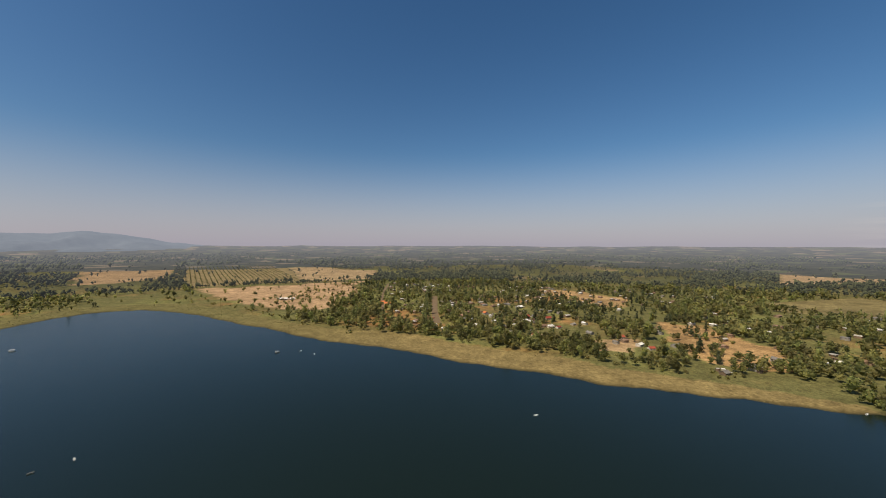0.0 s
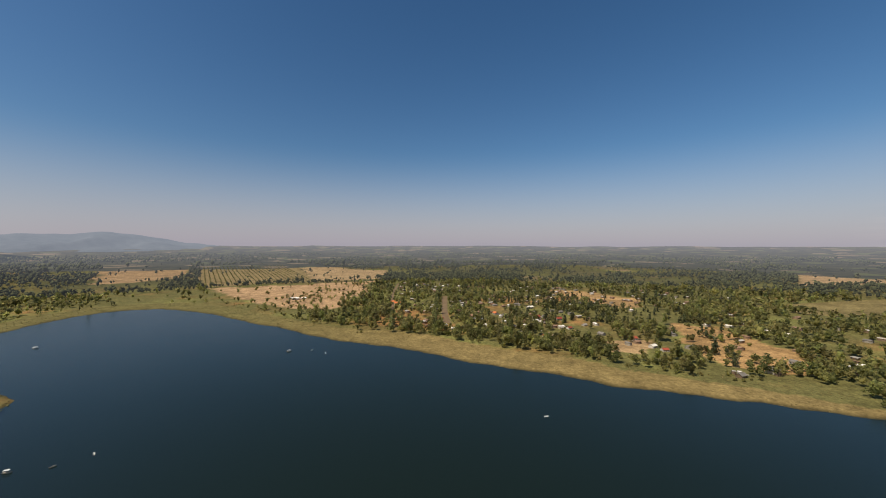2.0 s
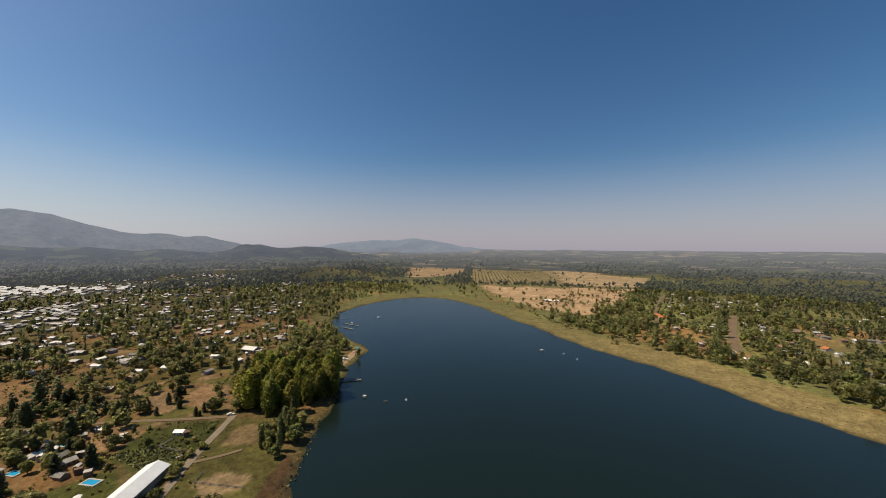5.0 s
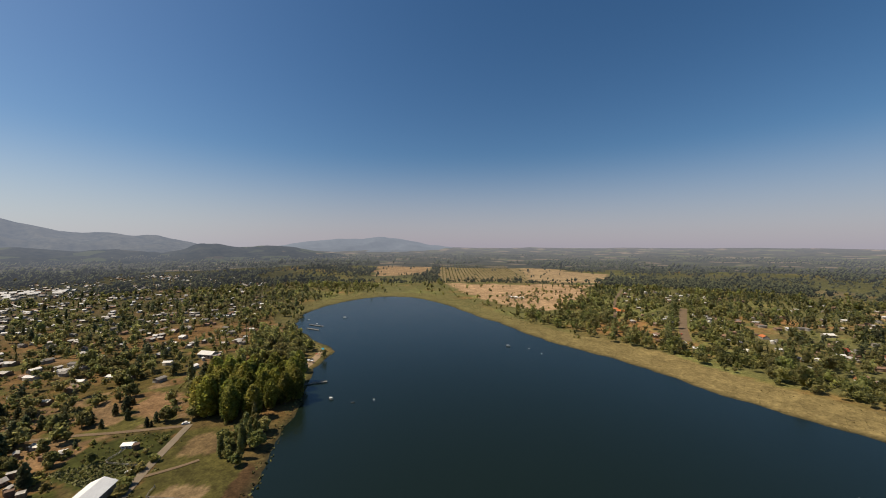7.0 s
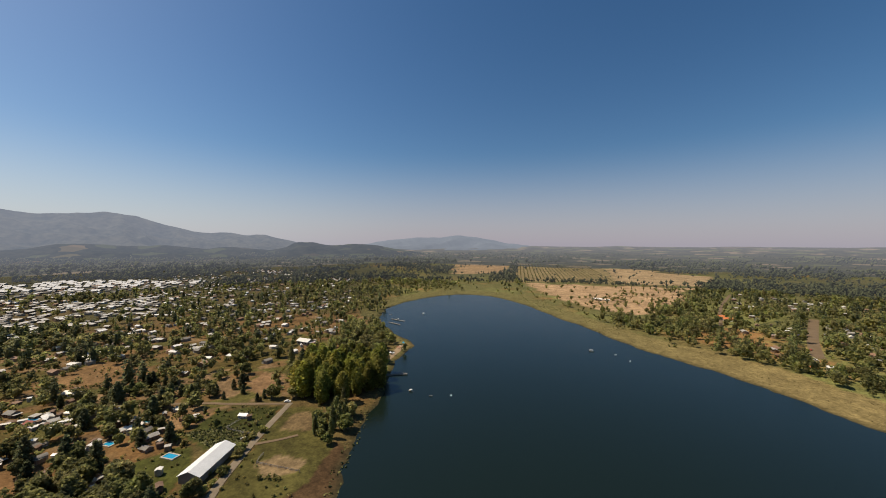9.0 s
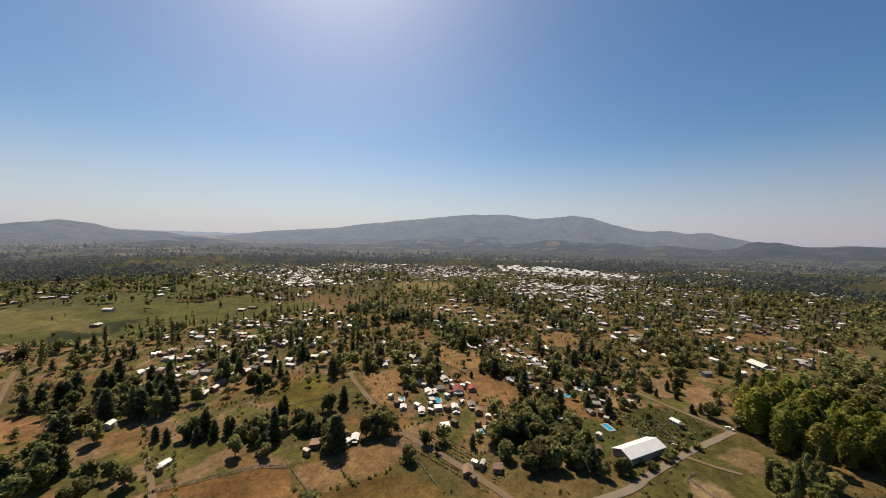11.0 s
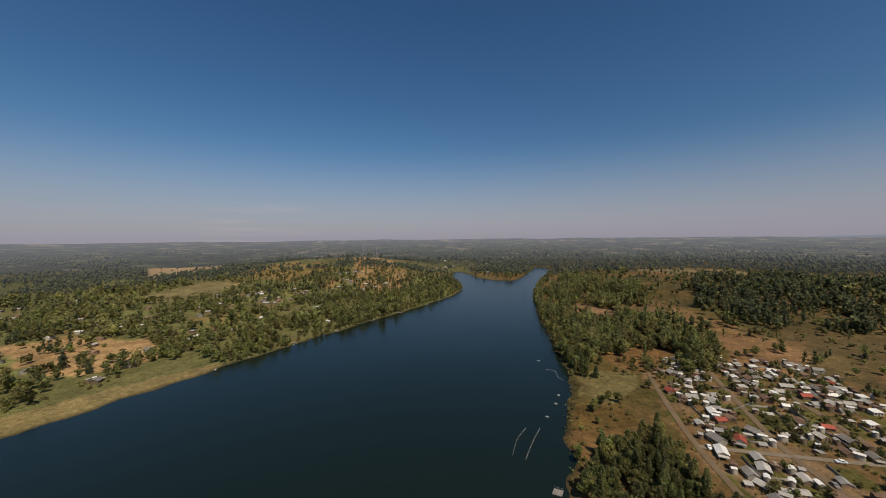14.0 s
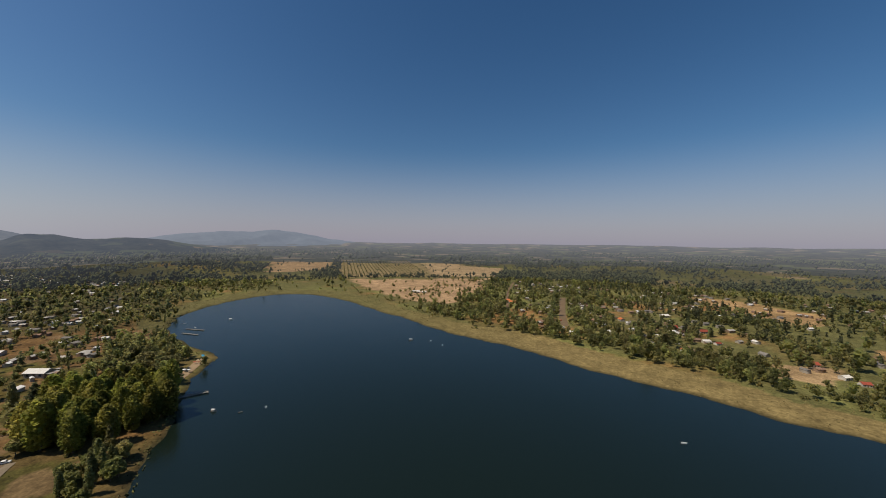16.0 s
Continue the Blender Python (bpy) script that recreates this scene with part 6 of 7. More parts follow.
ok = (np.hypot(tx, ty) < 430) & (np.hypot(tx, ty) > 100) & (from_shore(tx, ty) > 3) & off_roads(tx, ty, 0.4) & (fbm(tx, ty, 22, 70, 3) > RNG.uniform(0.42, 0.62, len(tx)))
for q in ("brown_field", "brown_field_b", "brown_field_c", "lawn", "sandy_yard", "olive_field"):
    ok &= ~inside(FIELDS[q][0], tx, ty)
for i in np.flatnonzero(ok & clear_of_houses(tx, ty, -0.5))[:3000]:
    FAR_TREES.setdefault("bush", []).append((tx[i], ty[i], RNG.uniform(0.2, 0.5)))
# scrubby hedges along the borders of the near plots
hu, hv = [], []
for i in range(-14, 15):
    for j in range(-10, 11):
        for du, dv in ((42.0, 0.0), (0.0, 60.0)):
            if RNG.uniform() < 0.55:
                along_ = np.arange(0, 1, 2.6 / (du + dv))
                hu.append(i * 42.0 + du * along_ + RNG.normal(0, 0.5, len(along_)))
                hv.append(j * 60.0 + dv * along_ + RNG.normal(0, 0.5, len(along_)))
hu, hv = np.concatenate(hu), np.concatenate(hv)
tx, ty = 0.56 * hu - 0.83 * hv, 0.83 * hu + 0.56 * hv
ok = (bearing(tx, ty) > 62) & (bearing(tx, ty) < 178) & (np.hypot(tx, ty) > 150) & (np.hypot(tx, ty) < 440) & (from_shore(tx, ty) > 8) & off_roads(tx, ty, 1.5) & clear_of_houses(tx, ty, 0.3)
for q in ("lawn", "sandy_yard", "low_meadow", "vegetable_garden", "pool_lawn"):
    ok &= ~inside(FIELDS[q][0], tx, ty)
for i in np.flatnonzero(ok)[:2600]:
    FAR_TREES.setdefault("bush", []).append((tx[i], ty[i], RNG.uniform(0.22, 0.6)))
scatter(FIELDS["village_pasture"][0], 90, {"bush": 4, "broadleaf": 2, "conifer": 1}, (0.4, 1.0), 0.5, (), 0.8, 55)
# rows of poplars and hedges
row("poplar", [(-23, 438), (-25, 492), (-28, 611), (-32, 740)], 5, (0.7, 0.95))
row("poplar", [(30, 510), (59, 470), (108, 432)], 7, (0.6, 0.9))
row("poplar", [(-590, 812), (-638, 779), (-691, 743)], 9, (0.8, 1.1))
row("willow", [(-589, 840), (-577, 811), (-556, 783)], 8, (1.2, 1.6))
row("bush", [(-407, 640), (-315, 583), (-241, 530), (-165, 477)], 8, (0.6, 1.2), 5)
row("bush", [(-75, -117), (-96, -155), (-111, -183), (-132, -223)], 4, (0.4, 0.7), 1)
row("bush", [(-117, -95), (-141, -74), (-160, -72)], 4, (0.35, 0.6), 0.7)
row("bush", [(-179, 17), (-192, 32), (-214, 54), (-241, 81)], 5, (0.6, 1.0), 2)
row("broadleaf", [(48, -172), (85, -208), (112, -239), (130, -272)], 7, (0.6, 0.95), 2)
row("poplar", [(49, -169), (71, -191)], 5, (0.5, 0.7), 1)
row("conifer", [(-119, -189), (-144, -155), (-171, -155)], 6, (0.6, 0.9), 2)
row("broadleaf", [(-196, -122), (-179, -92), (-164, -56)], 9, (0.45, 0.75), 2)
row("poplar", [(-407, -330), (-306, -361), (-232, -421)], 10, (0.6, 1.0), 3)


def join_trees(kind, spots, name, label, far=False):
    """Woods too many to count: all crowns of one kind in one mesh, fewer leaf clumps the farther off."""
    rng = np.random.default_rng(len(kind))
    s = np.array(spots)
    if far:
        s[:, 2] *= 1.15
    near = np.hypot(s[:, 0], s[:, 1])
    z = height(s[:, 0], s[:, 1])
    vs, fs, base = [], [], 0
    for lo, hi, n, grow in ((900, 1745, 3, 2.4), (1745, 9000, 0, 2.2)) if far else ((0, 450, 95, 1.05), (450, 700, 30, 1.5), (700, 1150, 11, 2.1)):
        k = (near >= lo) & (near < hi)
        g = s[k]
        if not len(g):
            continue
        n = max(1, n // 5) if kind == "bush" else n
        proto = np.stack([crown_points(kind, max(n, 1), rng, 5) for _ in range(16)])
        p = proto[rng.integers(0, 16, len(g))][:, :n]
        a = rng.uniform(0, 6.283, len(g))[:, None]
        p = np.stack([p[..., 0] * np.cos(a) - p[..., 1] * np.sin(a), p[..., 0] * np.sin(a) + p[..., 1] * np.cos(a), p[..., 2]], -1)
        p = p * g[:, 2][:, None, None] + np.stack([g[:, 0], g[:, 1], z[k]], 1)[:, None]
        size = SHAPE[kind][3] * grow * g[:, 2][:, None] * rng.uniform(0.7, 1.2, (len(g), n))
        v, f = clumps(p.reshape(-1, 3), size.ravel(), rng)
        solid, solid_f = (OCT * 1.15, OCT_F) if lo >= 700 or kind == "bush" else (ICO, ICO_F)
        c = cores(kind, len(g), rng, solid) * g[:, 2][:, None, None] * (1.0 if n > 6 else 1.12 if n else 1.35) + np.stack([g[:, 0], g[:, 1], z[k]], 1)[:, None]
        cf = solid_f[None] + (np.arange(len(g)) * len(solid))[:, None, None] + len(v)
        v, f = np.concatenate([v, c.reshape(-1, 3)]), np.concatenate([f, cf.reshape(-1, 3)])
        vs.append(v)
        fs.append(f + base)
        base += len(v)
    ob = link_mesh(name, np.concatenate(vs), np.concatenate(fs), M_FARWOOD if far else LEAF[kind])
    return tagged(ob, label, "woods", kind="stuff")


# woods beyond 1 km carry the same haze glow on their leaves
M_FARWOOD = far_material("hazy_woods", (0.042, 0.049, 0.024), (0.084, 0.088, 0.042), (0.31, 0.335, 0.425), (0.0, 0.54), 0.01, haze_from=650, bend_by=1.0)
beyond = [q for spots in FAR_TREES.values() for q in spots if math.hypot(q[0], q[1]) >= 1000]
FAR_TREES = {k: [q for q in spots if math.hypot(q[0], q[1]) < 1000] for k, spots in FAR_TREES.items()}
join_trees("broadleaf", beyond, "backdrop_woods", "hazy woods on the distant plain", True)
for kind, spots in FAR_TREES.items():
    join_trees(kind, spots, {"bush": "scrub"}.get(kind, kind + "_woods"),
               {"broadleaf": "broad-leaved woods and garden trees round the lake", "willow": "yellow-green bank trees", "poplar": "rows of tall poplars",
                "conifer": "dark conifer plantations", "cottonwood": "tall cottonwoods", "bush": "scattered scrub on dry pasture"}[kind])

# ---------- reed beds and sedge along the shores ----------
def tufts(name, label, mat, x, y, size, tall):
    rng = np.random.default_rng(5)
    c = np.stack([x, y, height(x, y) + tall * 0.35], 1)
    v, f = clumps(c, size * rng.uniform(0.6, 1.3, len(x)), rng, tall)
    return tagged(link_mesh(name, v, f, mat), label, "reeds", kind="stuff")


def shore_band(n, lo, hi, test):
    x, y = RNG.uniform(-760, 1320, n), RNG.uniform(-420, 820, n)
    s = from_shore(x, y)
    ok = (s > lo) & (s < hi) & test(x, y)
    return x[ok], y[ok]


rx, ry = shore_band(200000, 0.5, 52, lambda x, y: (north_side(x, y) > 0.5) & (x < 275) & (x > -230))
tufts("reed_bed", "tan reeds in a broad belt at the water's edge", LEAF["reed"], rx, ry, 0.55, 0.45)
rx, ry = shore_band(120000, 0.5, 55, lambda x, y: (x <= -180) & (y > 215) & (north_side(x, y) > 0.5))
tufts("sedge_belt", "green-brown sedge round the head of the lake", LEAF["sedge"], rx, ry, 0.8, 0.5)
rx, ry = shore_band(420000, -0.5, 6, lambda x, y: (north_side(x, y) < 0.5))
tufts("bank_rushes", "dark rushes along the near bank", LEAF["sedge"], rx, ry, 0.8, 0.6)

# ---------- orchard and vegetable rows ----------
ox, oy = [], []
base, along, across = np.array((-609.0, 858.0)), np.array((-512.0, 719.0)), np.array((221.0, 152.0))
for i in np.arange(0, 1, 0.042):
    for j in np.arange(0, 1, 0.011):
        q = base + along * j + across * i * (1 + 0.3 * j)
        ox.append(q[0] + RNG.normal(0, 0.6))
        oy.append(q[1] + RNG.normal(0, 0.6))
ox, oy = np.array(ox), np.array(oy)
ok = inside(FIELDS["orchard"][0], ox, oy)
v, f = clumps(np.stack([ox[ok], oy[ok], height(ox[ok], oy[ok]) + 1.2], 1), np.full(ok.sum(), 2.0), np.random.default_rng(3))
tagged(link_mesh("orchard_rows", v, f, M_CROP), "rows of low orchard trees on a pale slope", "orchard", kind="stuff")
cx_, cy_ = [], []
for i in range(9):
    for j in np.arange(0, 48, 0.9):
        cx_.append(-145 + i * -2.09 + j * -0.38 + RNG.normal(0, 0.15))
        cy_.append(-29 + j * -0.93 + i * 0.80 + RNG.normal(0, 0.15))
cx_, cy_ = np.array(cx_), np.array(cy_)
ok = off_roads(cx_, cy_, 0.5) & clear_of_houses(cx_, cy_, 1)
v, f = clumps(np.stack([cx_[ok], cy_[ok], height(cx_[ok], cy_[ok]) + 0.25], 1), np.full(ok.sum(), 0.6), np.random.default_rng(4))
tagged(link_mesh("vegetable_rows", v, f, M_CROP), "green vegetable rows beside a lane", "crops", kind="stuff")
gx_, gy_ = [], []
for i in range(14):
    for j in np.arange(0, 30, 1.0):
        gx_.append(-218 + i * -2.01 + j * 0.48 + RNG.normal(0, 0.2))
        gy_.append(39 + i * -0.61 + j * 0.84 + RNG.normal(0, 0.2))
gx_, gy_ = np.array(gx_), np.array(gy_)
ok = off_roads(gx_, gy_, 1) & clear_of_houses(gx_, gy_, 1)
v, f = clumps(np.stack([gx_[ok], gy_[ok], height(gx_[ok], gy_[ok]) + 0.3], 1), np.full(ok.sum(), 0.75), np.random.default_rng(6))
tagged(link_mesh("garden_rows", v, f, M_CROP), "overgrown green garden rows behind the shed", "crops", kind="stuff")


# ---------- jetties, boats and floats ----------
def jetty(x0, y0, x1, y1, width, label, rail=False):
    length = math.hypot(x1 - x0, y1 - y0)
    root = tagged(new("jetty"), label, "jetty", "jetties of the lake")
    n = max(4, min(18, int(length / 1.2)))
    for i in range(n):
        part("plank", boxes((i * length / n, -width / 2, 0.55, (i + 0.9) * length / n, width / 2, 0.63)), M_PLANK, root)
    for s in (-1, 1):
        part("beam", boxes((0, s * width * 0.4 - 0.08, 0.38, length, s * width * 0.4 + 0.08, 0.545)), M_PLANK, root)
        for i in range(max(2, int(length / 4)) + 1):
            x = 0.2 + i * (length - 0.4) / max(2, int(length / 4))
            part("post", boxes((x - 0.1, s * width * 0.4 - 0.1, -2.5, x + 0.1, s * width * 0.4 + 0.1, 1.5 if rail else 0.37)), M_PLANK, root)
        if rail:
            part("rail", boxes((0, s * width * 0.4 - 0.05, 1.4, length, s * width * 0.4 + 0.05, 1.5)), M_PLANK, root)
    root.matrix_world = pose(x0, y0, 0.0, 0, 0, math.degrees(math.atan2(y1 - y0, x1 - x0)))
    return root


jetty(-247, 161, -235, 180, 2.4, "long wooden jetty with rails reaching out from the grove", True)
jetty(253, 247, 266, 232, 2.0, "grey plank jetty at the end of the reed belt")
for k, (x, y) in enumerate(((301, 230), (347, 209), (398, 186), (450, 163), (504, 140), (570, 113), (645, 86), (739, 68))):
    jetty(x, y, x - 4 - k % 3, y - 12 + k % 4, 1.8, "small plank jetty below lakeside gardens")
jetty(-409, 282, -387, 284, 2.0, "low jetty at the bathing place")
jetty(-425, 297, -400, 301, 2.0, "low jetty at the bathing place")


def boat(x, y, turn, length, hull_mat, label, canopy=False, motor=True):
    root = tagged(new("boat"), label, "boat", "boats on the lake")
    bm = bmesh.new()
    w = length * 0.34
    rings = []
    for t, k, lift in ((-0.5, 0.8, 0), (-0.2, 1.0, 0), (0.15, 0.95, 0.02), (0.36, 0.6, 0.1), (0.5, 0.05, 0.2)):
        q = [(-0.5 * w * k, 0.5 + lift), (-0.34 * w * k, -0.15 + lift), (0.34 * w * k, -0.15 + lift), (0.5 * w * k, 0.5 + lift), (0.40 * w * k, 0.5 + lift), (0.28 * w * k, 0.05 + lift),
             (-0.28 * w * k, 0.05 + lift), (-0.40 * w * k, 0.5 + lift)]
        rings.append([bm.verts.new((t * length, a_, b_)) for a_, b_ in q])
    for lo, hi in zip(rings[:-1], rings[1:]):
        for i in range(8):
            bm.faces.new((lo[i], lo[(i + 1) % 8], hi[(i + 1) % 8], hi[i]))
    bm.faces.new(rings[0])
    part("hull", bm, hull_mat, root)
    for t in (-0.25, 0.08):
        part("seat", boxes((t * length - 0.15, -w * 0.36, 0.32, t * length + 0.15, w * 0.36, 0.38)), M_PLANK, root)
    if motor:
        part("motor", boxes((-0.5 * length - 0.3, -0.15, 0.1, -0.5 * length + 0.02, 0.15, 0.95)), M_RUBBER, root, "black outboard motor")
    if canopy:
        part("canopy", boxes((-0.4 * length, -w * 0.5, 1.75, 0.25 * length, w * 0.5, 1.83)), M_WHITE, root, "flat white sun canopy")
        for t in (-0.38, 0.22):
            for s in (-1, 1):
                part("post", boxes((t * length - 0.04, s * w * 0.44 - 0.04, 0.3, t * length + 0.04, s * w * 0.44 + 0.04, 1.75)), M_STEEL, root)
    root.matrix_world = pose(x, y, 0.02, 0, 0, turn) @ Matrix.Diagonal((0.66, 0.66, 0.78, 1))


# the cream boat off the jetty stands in for a cluster of pedalos
for x, y, turn, length, mat, label, canopy in (
        (58, 224, 11, 5, M_WHITE, "small white motorboat on open water", False), (-206, 161, 19, 5.5, M_PAVING, "cream canopied boat in place of a cluster of pedalos off the jetty", True),
        (-423, 307, 154, 6, M_WHITE, "white motorboat near the bathing place", False), (-424, 356, 15, 9, M_WHITE, "white covered excursion boat", True),
        (-162, 354, 27, 7, M_PAVING, "pale moored boat off the far reeds", True), (-141, 359, 68, 4.5, M_WHITE, "white dinghy moored off the far reeds", False),
        (-124, 349, 108, 4.5, M_WHITE, "white dinghy moored off the far reeds", False), (-190, 166, 55, 4, M_PLANK, "small grey rowing boat", False),
        (-181, 177, 135, 4, M_WHITE, "small white rowing boat", False), (-236, 155, 54, 4.5, M_PLANK, "rowing boat tied up by the jetty", False),
        (-454, 316, 54, 6, M_WHITE, "white boat tied up at the bathing place", False), (266, 226, 25, 4.5, M_WHITE, "white boat beside the plank jetty", False),
        (339, 200, 66, 4.5, M_WHITE, "white boat off the lakeside gardens", False), (455, 155, 47, 4.5, M_WHITE, "white boat off the lakeside gardens", False),
        (316, -38, 50, 4, M_WHITE, "small white boat at the fish pens", False)):
    boat(x, y, turn, length, mat, label, canopy, mat is not M_PLANK)


def float_line(points, label):
    """A floating rope with white floats along it."""
    root = tagged(new("float_line"), label, "float line", "float lines")
    p = smooth_line(points, 6)
    bm = bmesh.new()
    for (xa, ya), (xb, yb) in zip(p[:-1], p[1:]):
        d = Vector((xb - xa, yb - ya, 0)).normalized()
        nrm = Vector((-d.y, d.x, 0)) * 0.09
        v = [bm.verts.new((xa + nrm.x, ya + nrm.y, 0.1)), bm.verts.new((xb + nrm.x, yb + nrm.y, 0.1)), bm.verts.new((xb - nrm.x, yb - nrm.y, 0.1)), bm.verts.new((xa - nrm.x, ya - nrm.y, 0.1)),
             bm.verts.new((xa, ya, -0.15)), bm.verts.new((xb, yb, -0.15))]
        for q in ((0, 3, 2, 1), (0, 1, 5, 4), (2, 3, 4, 5)):
            bm.faces.new([v[i] for i in q])
    part("rope", bm, M_PLANK, root)
    for i in range(0, len(p), 2):
        bm = bmesh.new()
        bmesh.ops.create_icosphere(bm, subdivisions=1, radius=0.18, matrix=Matrix.Translation((p[i][0], p[i][1], 0.12)))
        part("float", bm, M_WHITE, root)


float_line([(202, -17), (191, -12), (177, -9)], "line of white floats on the dark water")
float_line([(203, -25), (190, -20), (174, -15)], "line of white floats on the dark water")
float_line([(296, -42), (293, -48), (281, -48), (275, -51)], "curved line of floats by the bank")

pontoon = tagged(new("pontoon"), "grey floating platform with a railing, moored at the wooded bank", "pontoon")
for i in range(8):
    part("plank", boxes((-3, -3 + i * 0.75, 0.4, 3, -2.32 + i * 0.75, 0.5)), M_PLANK, pontoon)
for x in (-2.9, 2.8):
    for y in (-2.9, 0, 2.8):
        part("post", boxes((x, y, -1.5, x + 0.12, y + 0.12, 1.6)), M_STEEL, pontoon)
    part("rail", boxes((x, -2.9, 1.5, x + 0.1, 2.9, 1.58)), M_STEEL, pontoon)
part("float", boxes((-2.7, -2.7, -0.4, 2.7, 2.7, 0.395)), M_RUBBER, pontoon)
pontoon.matrix_world = pose(152, -26, 0, 0, 0, -20) @ Matrix.Diagonal((0.65, 0.65, 0.8, 1))
for k, (x, y) in enumerate(((248, -43), (235, -39), (217, -31))):
    float_raft = tagged(new("raft"), "small grey bathing raft close to the bank", "raft", "small rafts")
    for i in range(5):
        part("plank", boxes((-1.6, -1.2 + i * 0.5, 0.2, 1.6, -0.76 + i * 0.5, 0.3)), M_PLANK, float_raft)
    part("float", boxes((-1.4, -1.0, -0.2, 1.4, 1.1, 0.195)), M_RUBBER, float_raft)
    float_raft.matrix_world = pose(x, y, 0, 0, 0, 30 * k) @ Matrix.Diagonal((0.65, 0.65, 0.8, 1))

# bathing beach on the point
beach_line = [(-276, 187), (-285, 200), (-295, 215), (-306, 230)]
beach = ribbon("beach", beach_line, 7.5, M_SAND, 0.22)
tagged(beach, "pale sandy bathing beach on the wooded point", "beach", kind="structure")
PARASOL = [M_ORANGE, M_WHITE, ROOF["red"], M_POOL]
for k in range(10):
    q = np.array(beach_line[k % 4]) + RNG.normal(0, 1.6, 2)
    root = tagged(new("parasol"), "open beach parasol on the sand", "parasol", "beach parasols")
    bm = bmesh.new()
    bmesh.ops.create_cone(bm, cap_ends=False, segments=10, radius1=1.3, radius2=0.03, depth=0.55, matrix=Matrix.Translation((0, 0, 2.15)))
    part("canopy", bm, PARASOL[k % 4], root)
    part("pole", boxes((-0.03, -0.03, -0.4, 0.03, 0.03, 2.4)), M_STEEL, root)
    root.location = (q[0], q[1], level(q[0], q[1]) + 0.25)


# ---------- radio masts on the hill across the lake ----------
def mast(x, y, tall, label):
    root = tagged(new("radio_mast"), label, "radio mast", "radio masts")
    legs = [(math.cos(k * 2.094) * 1.7, math.sin(k * 2.094) * 1.7) for k in range(3)]
    for lx_, ly_ in legs:
        part("leg", boxes((lx_ - 0.42, ly_ - 0.42, -2, lx_ + 0.42, ly_ + 0.42, tall)), M_STEEL, root)
    for i in range(int(tall / 5)):
        part("brace", boxes((-2.0, -1.9, i * 5 + 1.2, 2.0, -1.3, i * 5 + 2.4), (-2.0, 1.3, i * 5 + 3.4, 2.0, 1.9, i * 5 + 4.6)), ROOF["red"] if i % 2 else M_WHITE, root)
    part("antenna", boxes((-0.08, -0.08, tall, 0.08, 0.08, tall + 5)), M_STEEL, root)
    root.location = (x, y, level(x, y))


mast(1234, 456, 38, "slender red and white lattice mast on a wooded hill")
mast(1252, 411, 42, "taller red and white lattice mast on a wooded hill")


# ---------- parked cars ----------
def car(x, y, turn, mat, label):
    root = tagged(new("car"), label, "car", "parked cars")
    bm = bmesh.new()
    prof = [(-2.1, 0.35), (-2.15, 0.8), (-1.5, 0.9), (-1.1, 1.42), (0.35, 1.45), (0.95, 0.95), (2.0, 0.8), (2.1, 0.35)]
    sides = [[bm.verts.new((px_, s * (0.82 if pz > 1.2 else 0.88), pz)) for px_, pz in prof] for s in (-1, 1)]
    bm.faces.new(sides[0])
    bm.faces.new(sides[1][::-1])
    for i in range(len(prof)):
        k = (i + 1) % len(prof)
        bm.faces.new((sides[0][i], sides[1][i], sides[1][k], sides[0][k]))
    bmesh.ops.recalc_face_normals(bm, faces=bm.faces)
    part("body", bm, mat, root)
    part("windscreen", boxes((0.45, -0.7, 0.98, 0.78, 0.7, 1.32)), M_GLASS, root)
    for s in (-1, 1):
        part("side_window", boxes((-1.0, s * 0.86 - 0.03, 0.98, 0.3, s * 0.86 + 0.03, 1.32)), M_GLASS, root)
        for wx in (-1.3, 1.3):
            bm = bmesh.new()
            bmesh.ops.create_cone(bm, cap_ends=True, segments=12, radius1=0.34, radius2=0.34, depth=0.22,
                                  matrix=Matrix.Translation((wx, s * 0.82, 0.34)) @ Matrix.Rotation(math.pi / 2, 4, "X"))
            wheel = part("wheel", bm, M_RUBBER, root)
            bm = bmesh.new()
            bmesh.ops.create_cone(bm, cap_ends=True, segments=8, radius1=0.19, radius2=0.19, depth=0.26,
                                  matrix=Matrix.Translation((wx, s * 0.82, 0.34)) @ Matrix.Rotation(math.pi / 2, 4, "X"))
            part("hub", bm, M_STEEL, wheel, "silver wheel hub")
    root.matrix_world = pose(x, y, level(x, y) + 0.18, 0, 0, turn)


CAR_PAINT = {"white": M_WHITE, "dark grey": ROOF["grey"], "red": ROOF["red"], "silver": M_STEEL}
for x, y, turn, paint in ((-213, 54, 22, "white"), (-206, 45, 27, "silver"), (136, -189, 105, "white"), (119, -177, 35, "dark grey"), (-158, -107, 27, "red"), (186, -157, 86, "white"),
                          (168, -140, 173, "dark grey"), (156, -174, 174, "silver"), (192, -105, 172, "white"), (107, -143, 85, "red"), (-204, -61, 109, "white"), (-221, -81, 28, "dark grey"),
                          (73, -171, 26, "silver"), (185, -236, 87, "white"), (133, -233, 176, "white"), (-245, 88, 53, "white"), (-13, 515, 85, "red"), (-19, 569, 85, "white"), (-96, -173, 44, "white")):
    car(x, y, turn, CAR_PAINT[paint], paint + " car parked on bare ground")


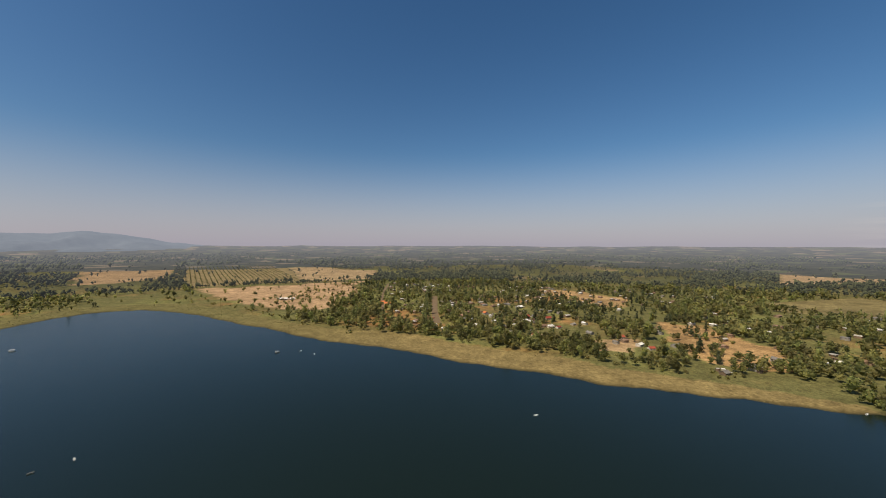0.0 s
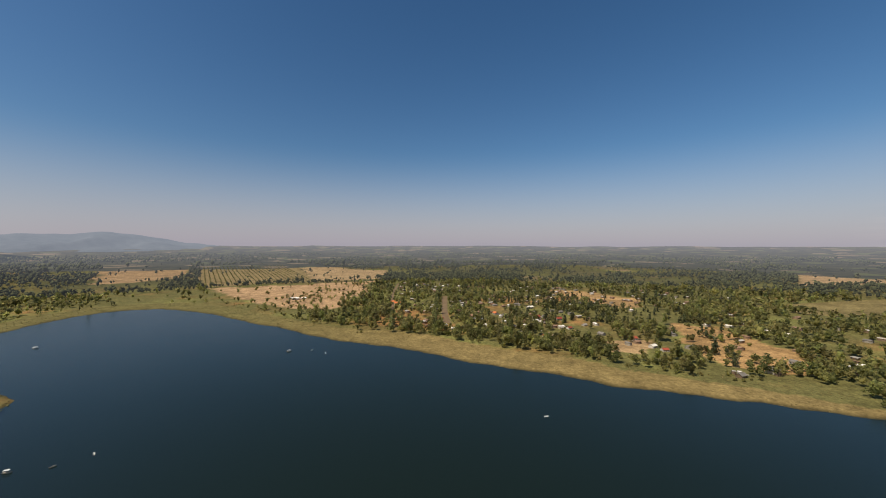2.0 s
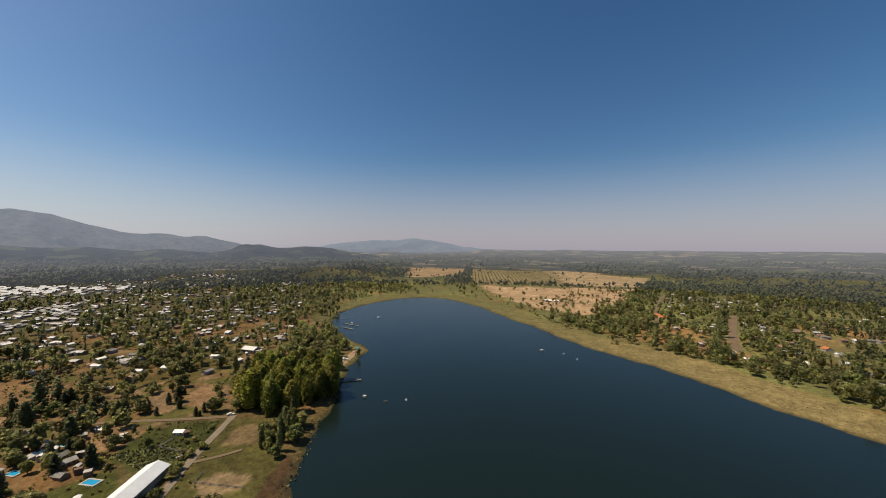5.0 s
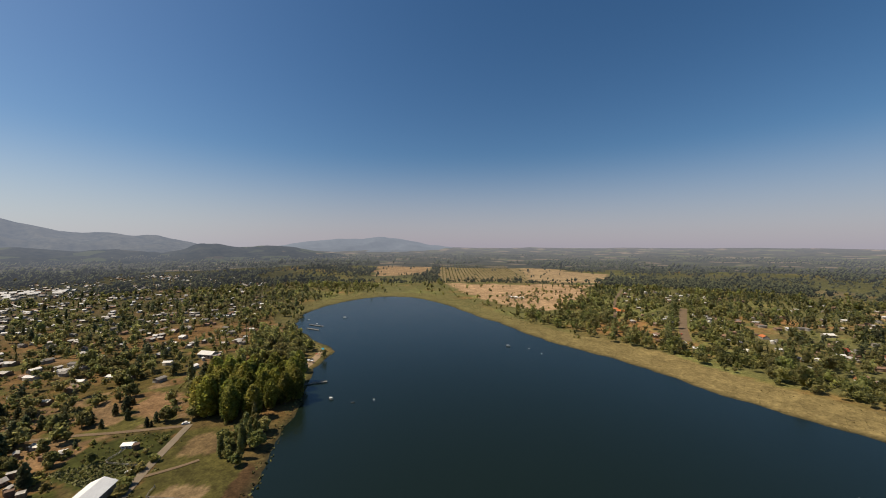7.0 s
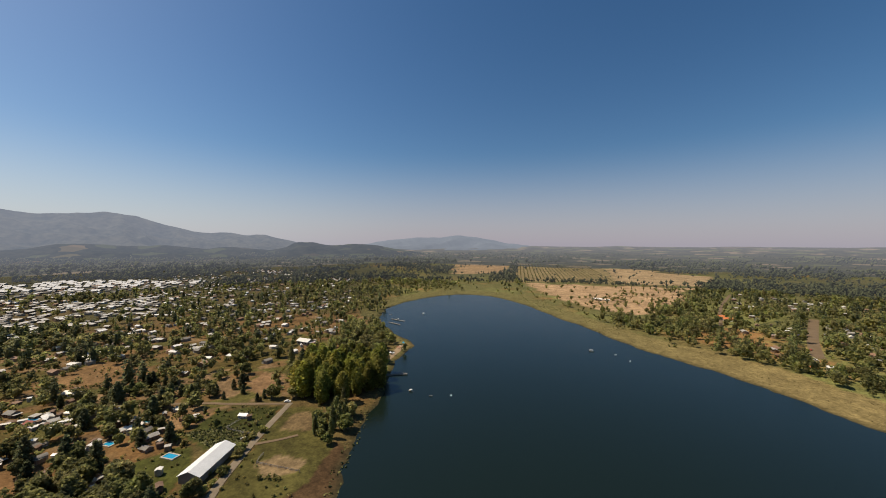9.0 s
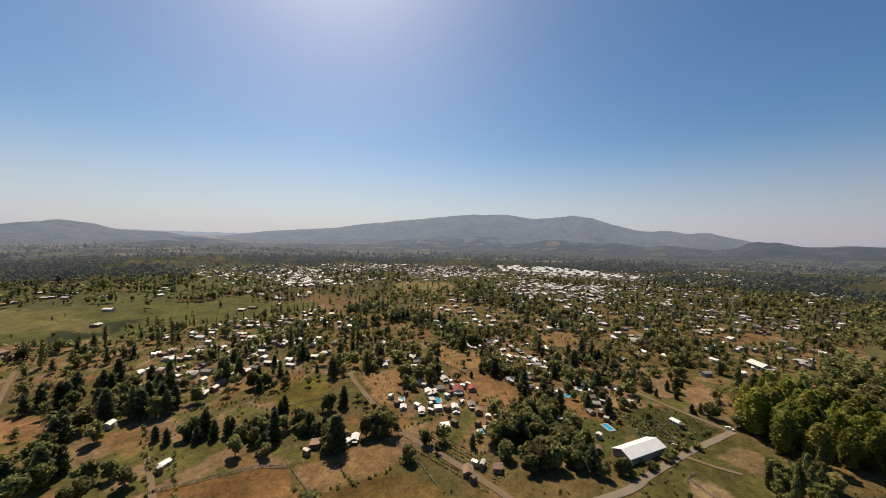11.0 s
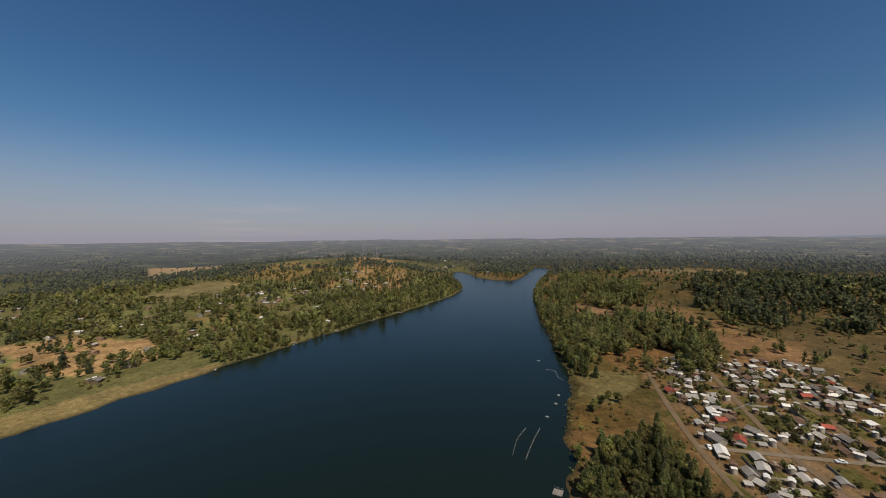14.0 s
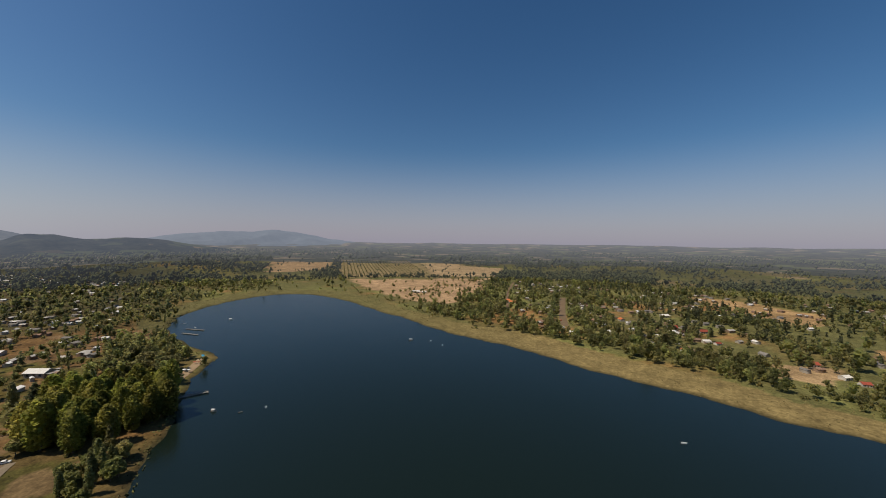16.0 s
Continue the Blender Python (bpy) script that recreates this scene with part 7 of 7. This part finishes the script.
# ---------- fences between plots ----------
def fence(line, label, step=4.0):
    p = np.array(line, float)
    d = np.concatenate(([0], np.cumsum(np.linalg.norm(np.diff(p, axis=0), axis=1))))
    q = np.arange(0, d[-1], step)
    x, y = np.interp(q, d, p[:, 0]), np.interp(q, d, p[:, 1])
    z = height(x, y)
    root = tagged(new("fence"), label, "fence", "plot fences")
    for i in range(len(q)):
        part("post", boxes((x[i] - 0.08, y[i] - 0.08, z[i] - 0.3, x[i] + 0.08, y[i] + 0.08, z[i] + 1.35)), M_PLANK, root)
    for i in range(len(q) - 1):
        bm = bmesh.new()
        for h in (0.45, 0.95):
            a_, b_ = Vector((x[i], y[i], z[i] + h)), Vector((x[i + 1], y[i + 1], z[i + 1] + h))
            n_ = Vector((-(b_ - a_).y, (b_ - a_).x, 0)).normalized() * 0.04
            v = [bm.verts.new(c) for c in (a_ - n_, b_ - n_, b_ + n_, a_ + n_)] + [bm.verts.new(c + Vector((0, 0, 0.22))) for c in (a_ - n_, b_ - n_, b_ + n_, a_ + n_)]
            for g in ((3, 2, 1, 0), (4, 5, 6, 7), (0, 1, 5, 4), (1, 2, 6, 5), (2, 3, 7, 6), (3, 0, 4, 7)):
                bm.faces.new([v[k] for k in g])
        part("rail", bm, M_PLANK, root)


for line in ([(-75, -117), (-103, -87), (-130, -40)], [(-95, -155), (-123, -129), (-128, -115)], [(-128, -115), (-117, -95), (-103, -87)], [(-164, -87), (-160, -72), (-141, -50)],
             [(-72, -173), (-59, -144), (-60, -130)], [(-12, -164), (-18, -200), (-34, -198)], [(-217, -59), (-223, -30), (-250, -18)], [(-217, -59), (-238, -84), (-281, -71)],
             [(-213, 60), (-233, 49), (-244, 66)], [(-166, 65), (-187, 52), (-194, 59)], [(135, -111), (164, -153), (174, -223)], [(215, -112), (246, -158), (269, -202)],
             [(100, -121), (127, -149), (134, -217)], [(-217, -160), (-196, -142), (-167, -163)]):
    fence(line, "weathered board fence between dry plots")

# board and wire fences round the village plots
segs = []
for i in range(-60, 60):
    for j in range(-60, 60):
        u0, v0 = i * 11.0, j * 15.0
        for du, dv, odds in ((11.0, 0, 0.3), (0, 15.0, 0.45)):
            xa, ya, xb, yb = 0.087 * u0 - 0.996 * v0, 0.996 * u0 + 0.087 * v0, 0.087 * (u0 + du) - 0.996 * (v0 + dv), 0.996 * (u0 + du) + 0.087 * (v0 + dv)
            if RNG.uniform() < odds:
                segs.append((xa, ya, xb, yb))
segs = np.array(segs)
mx, my = (segs[:, 0] + segs[:, 2]) / 2, (segs[:, 1] + segs[:, 3]) / 2
ok = inside(VILLAGE, mx, my) & off_roads(mx, my, 5)
segs = segs[ok]
za, zb = height(segs[:, 0], segs[:, 1]), height(segs[:, 2], segs[:, 3])
nrm = np.stack([-(segs[:, 3] - segs[:, 1]), segs[:, 2] - segs[:, 0]], 1)
nrm = nrm / np.linalg.norm(nrm, axis=1)[:, None] * 0.07
corner = []
for e_, zz in ((0, za), (2, zb)):
    for s_ in (-1, 1):
        for h_ in (-0.2, 1.1):
            corner.append(np.stack([segs[:, e_] + s_ * nrm[:, 0], segs[:, e_ + 1] + s_ * nrm[:, 1], zz + h_], 1))
v = np.stack(corner, 1).reshape(-1, 3)
f = np.array([(0, 4, 5, 1), (2, 3, 7, 6), (1, 5, 7, 3), (0, 1, 3, 2), (4, 6, 7, 5)])
tagged(link_mesh("plot_fences", v, (f[None] + (np.arange(len(segs)) * 8)[:, None, None]).reshape(-1, 4), M_PLANK), "grey board fences round village plots", "fences", kind="stuff")

# the patterns that were copied are not part of the place
for pattern in [o for group in (*HOUSES.values(), *TREES.values()) for o in group]:
    for o in (*pattern.children_recursive, pattern):
        bpy.data.objects.remove(o)
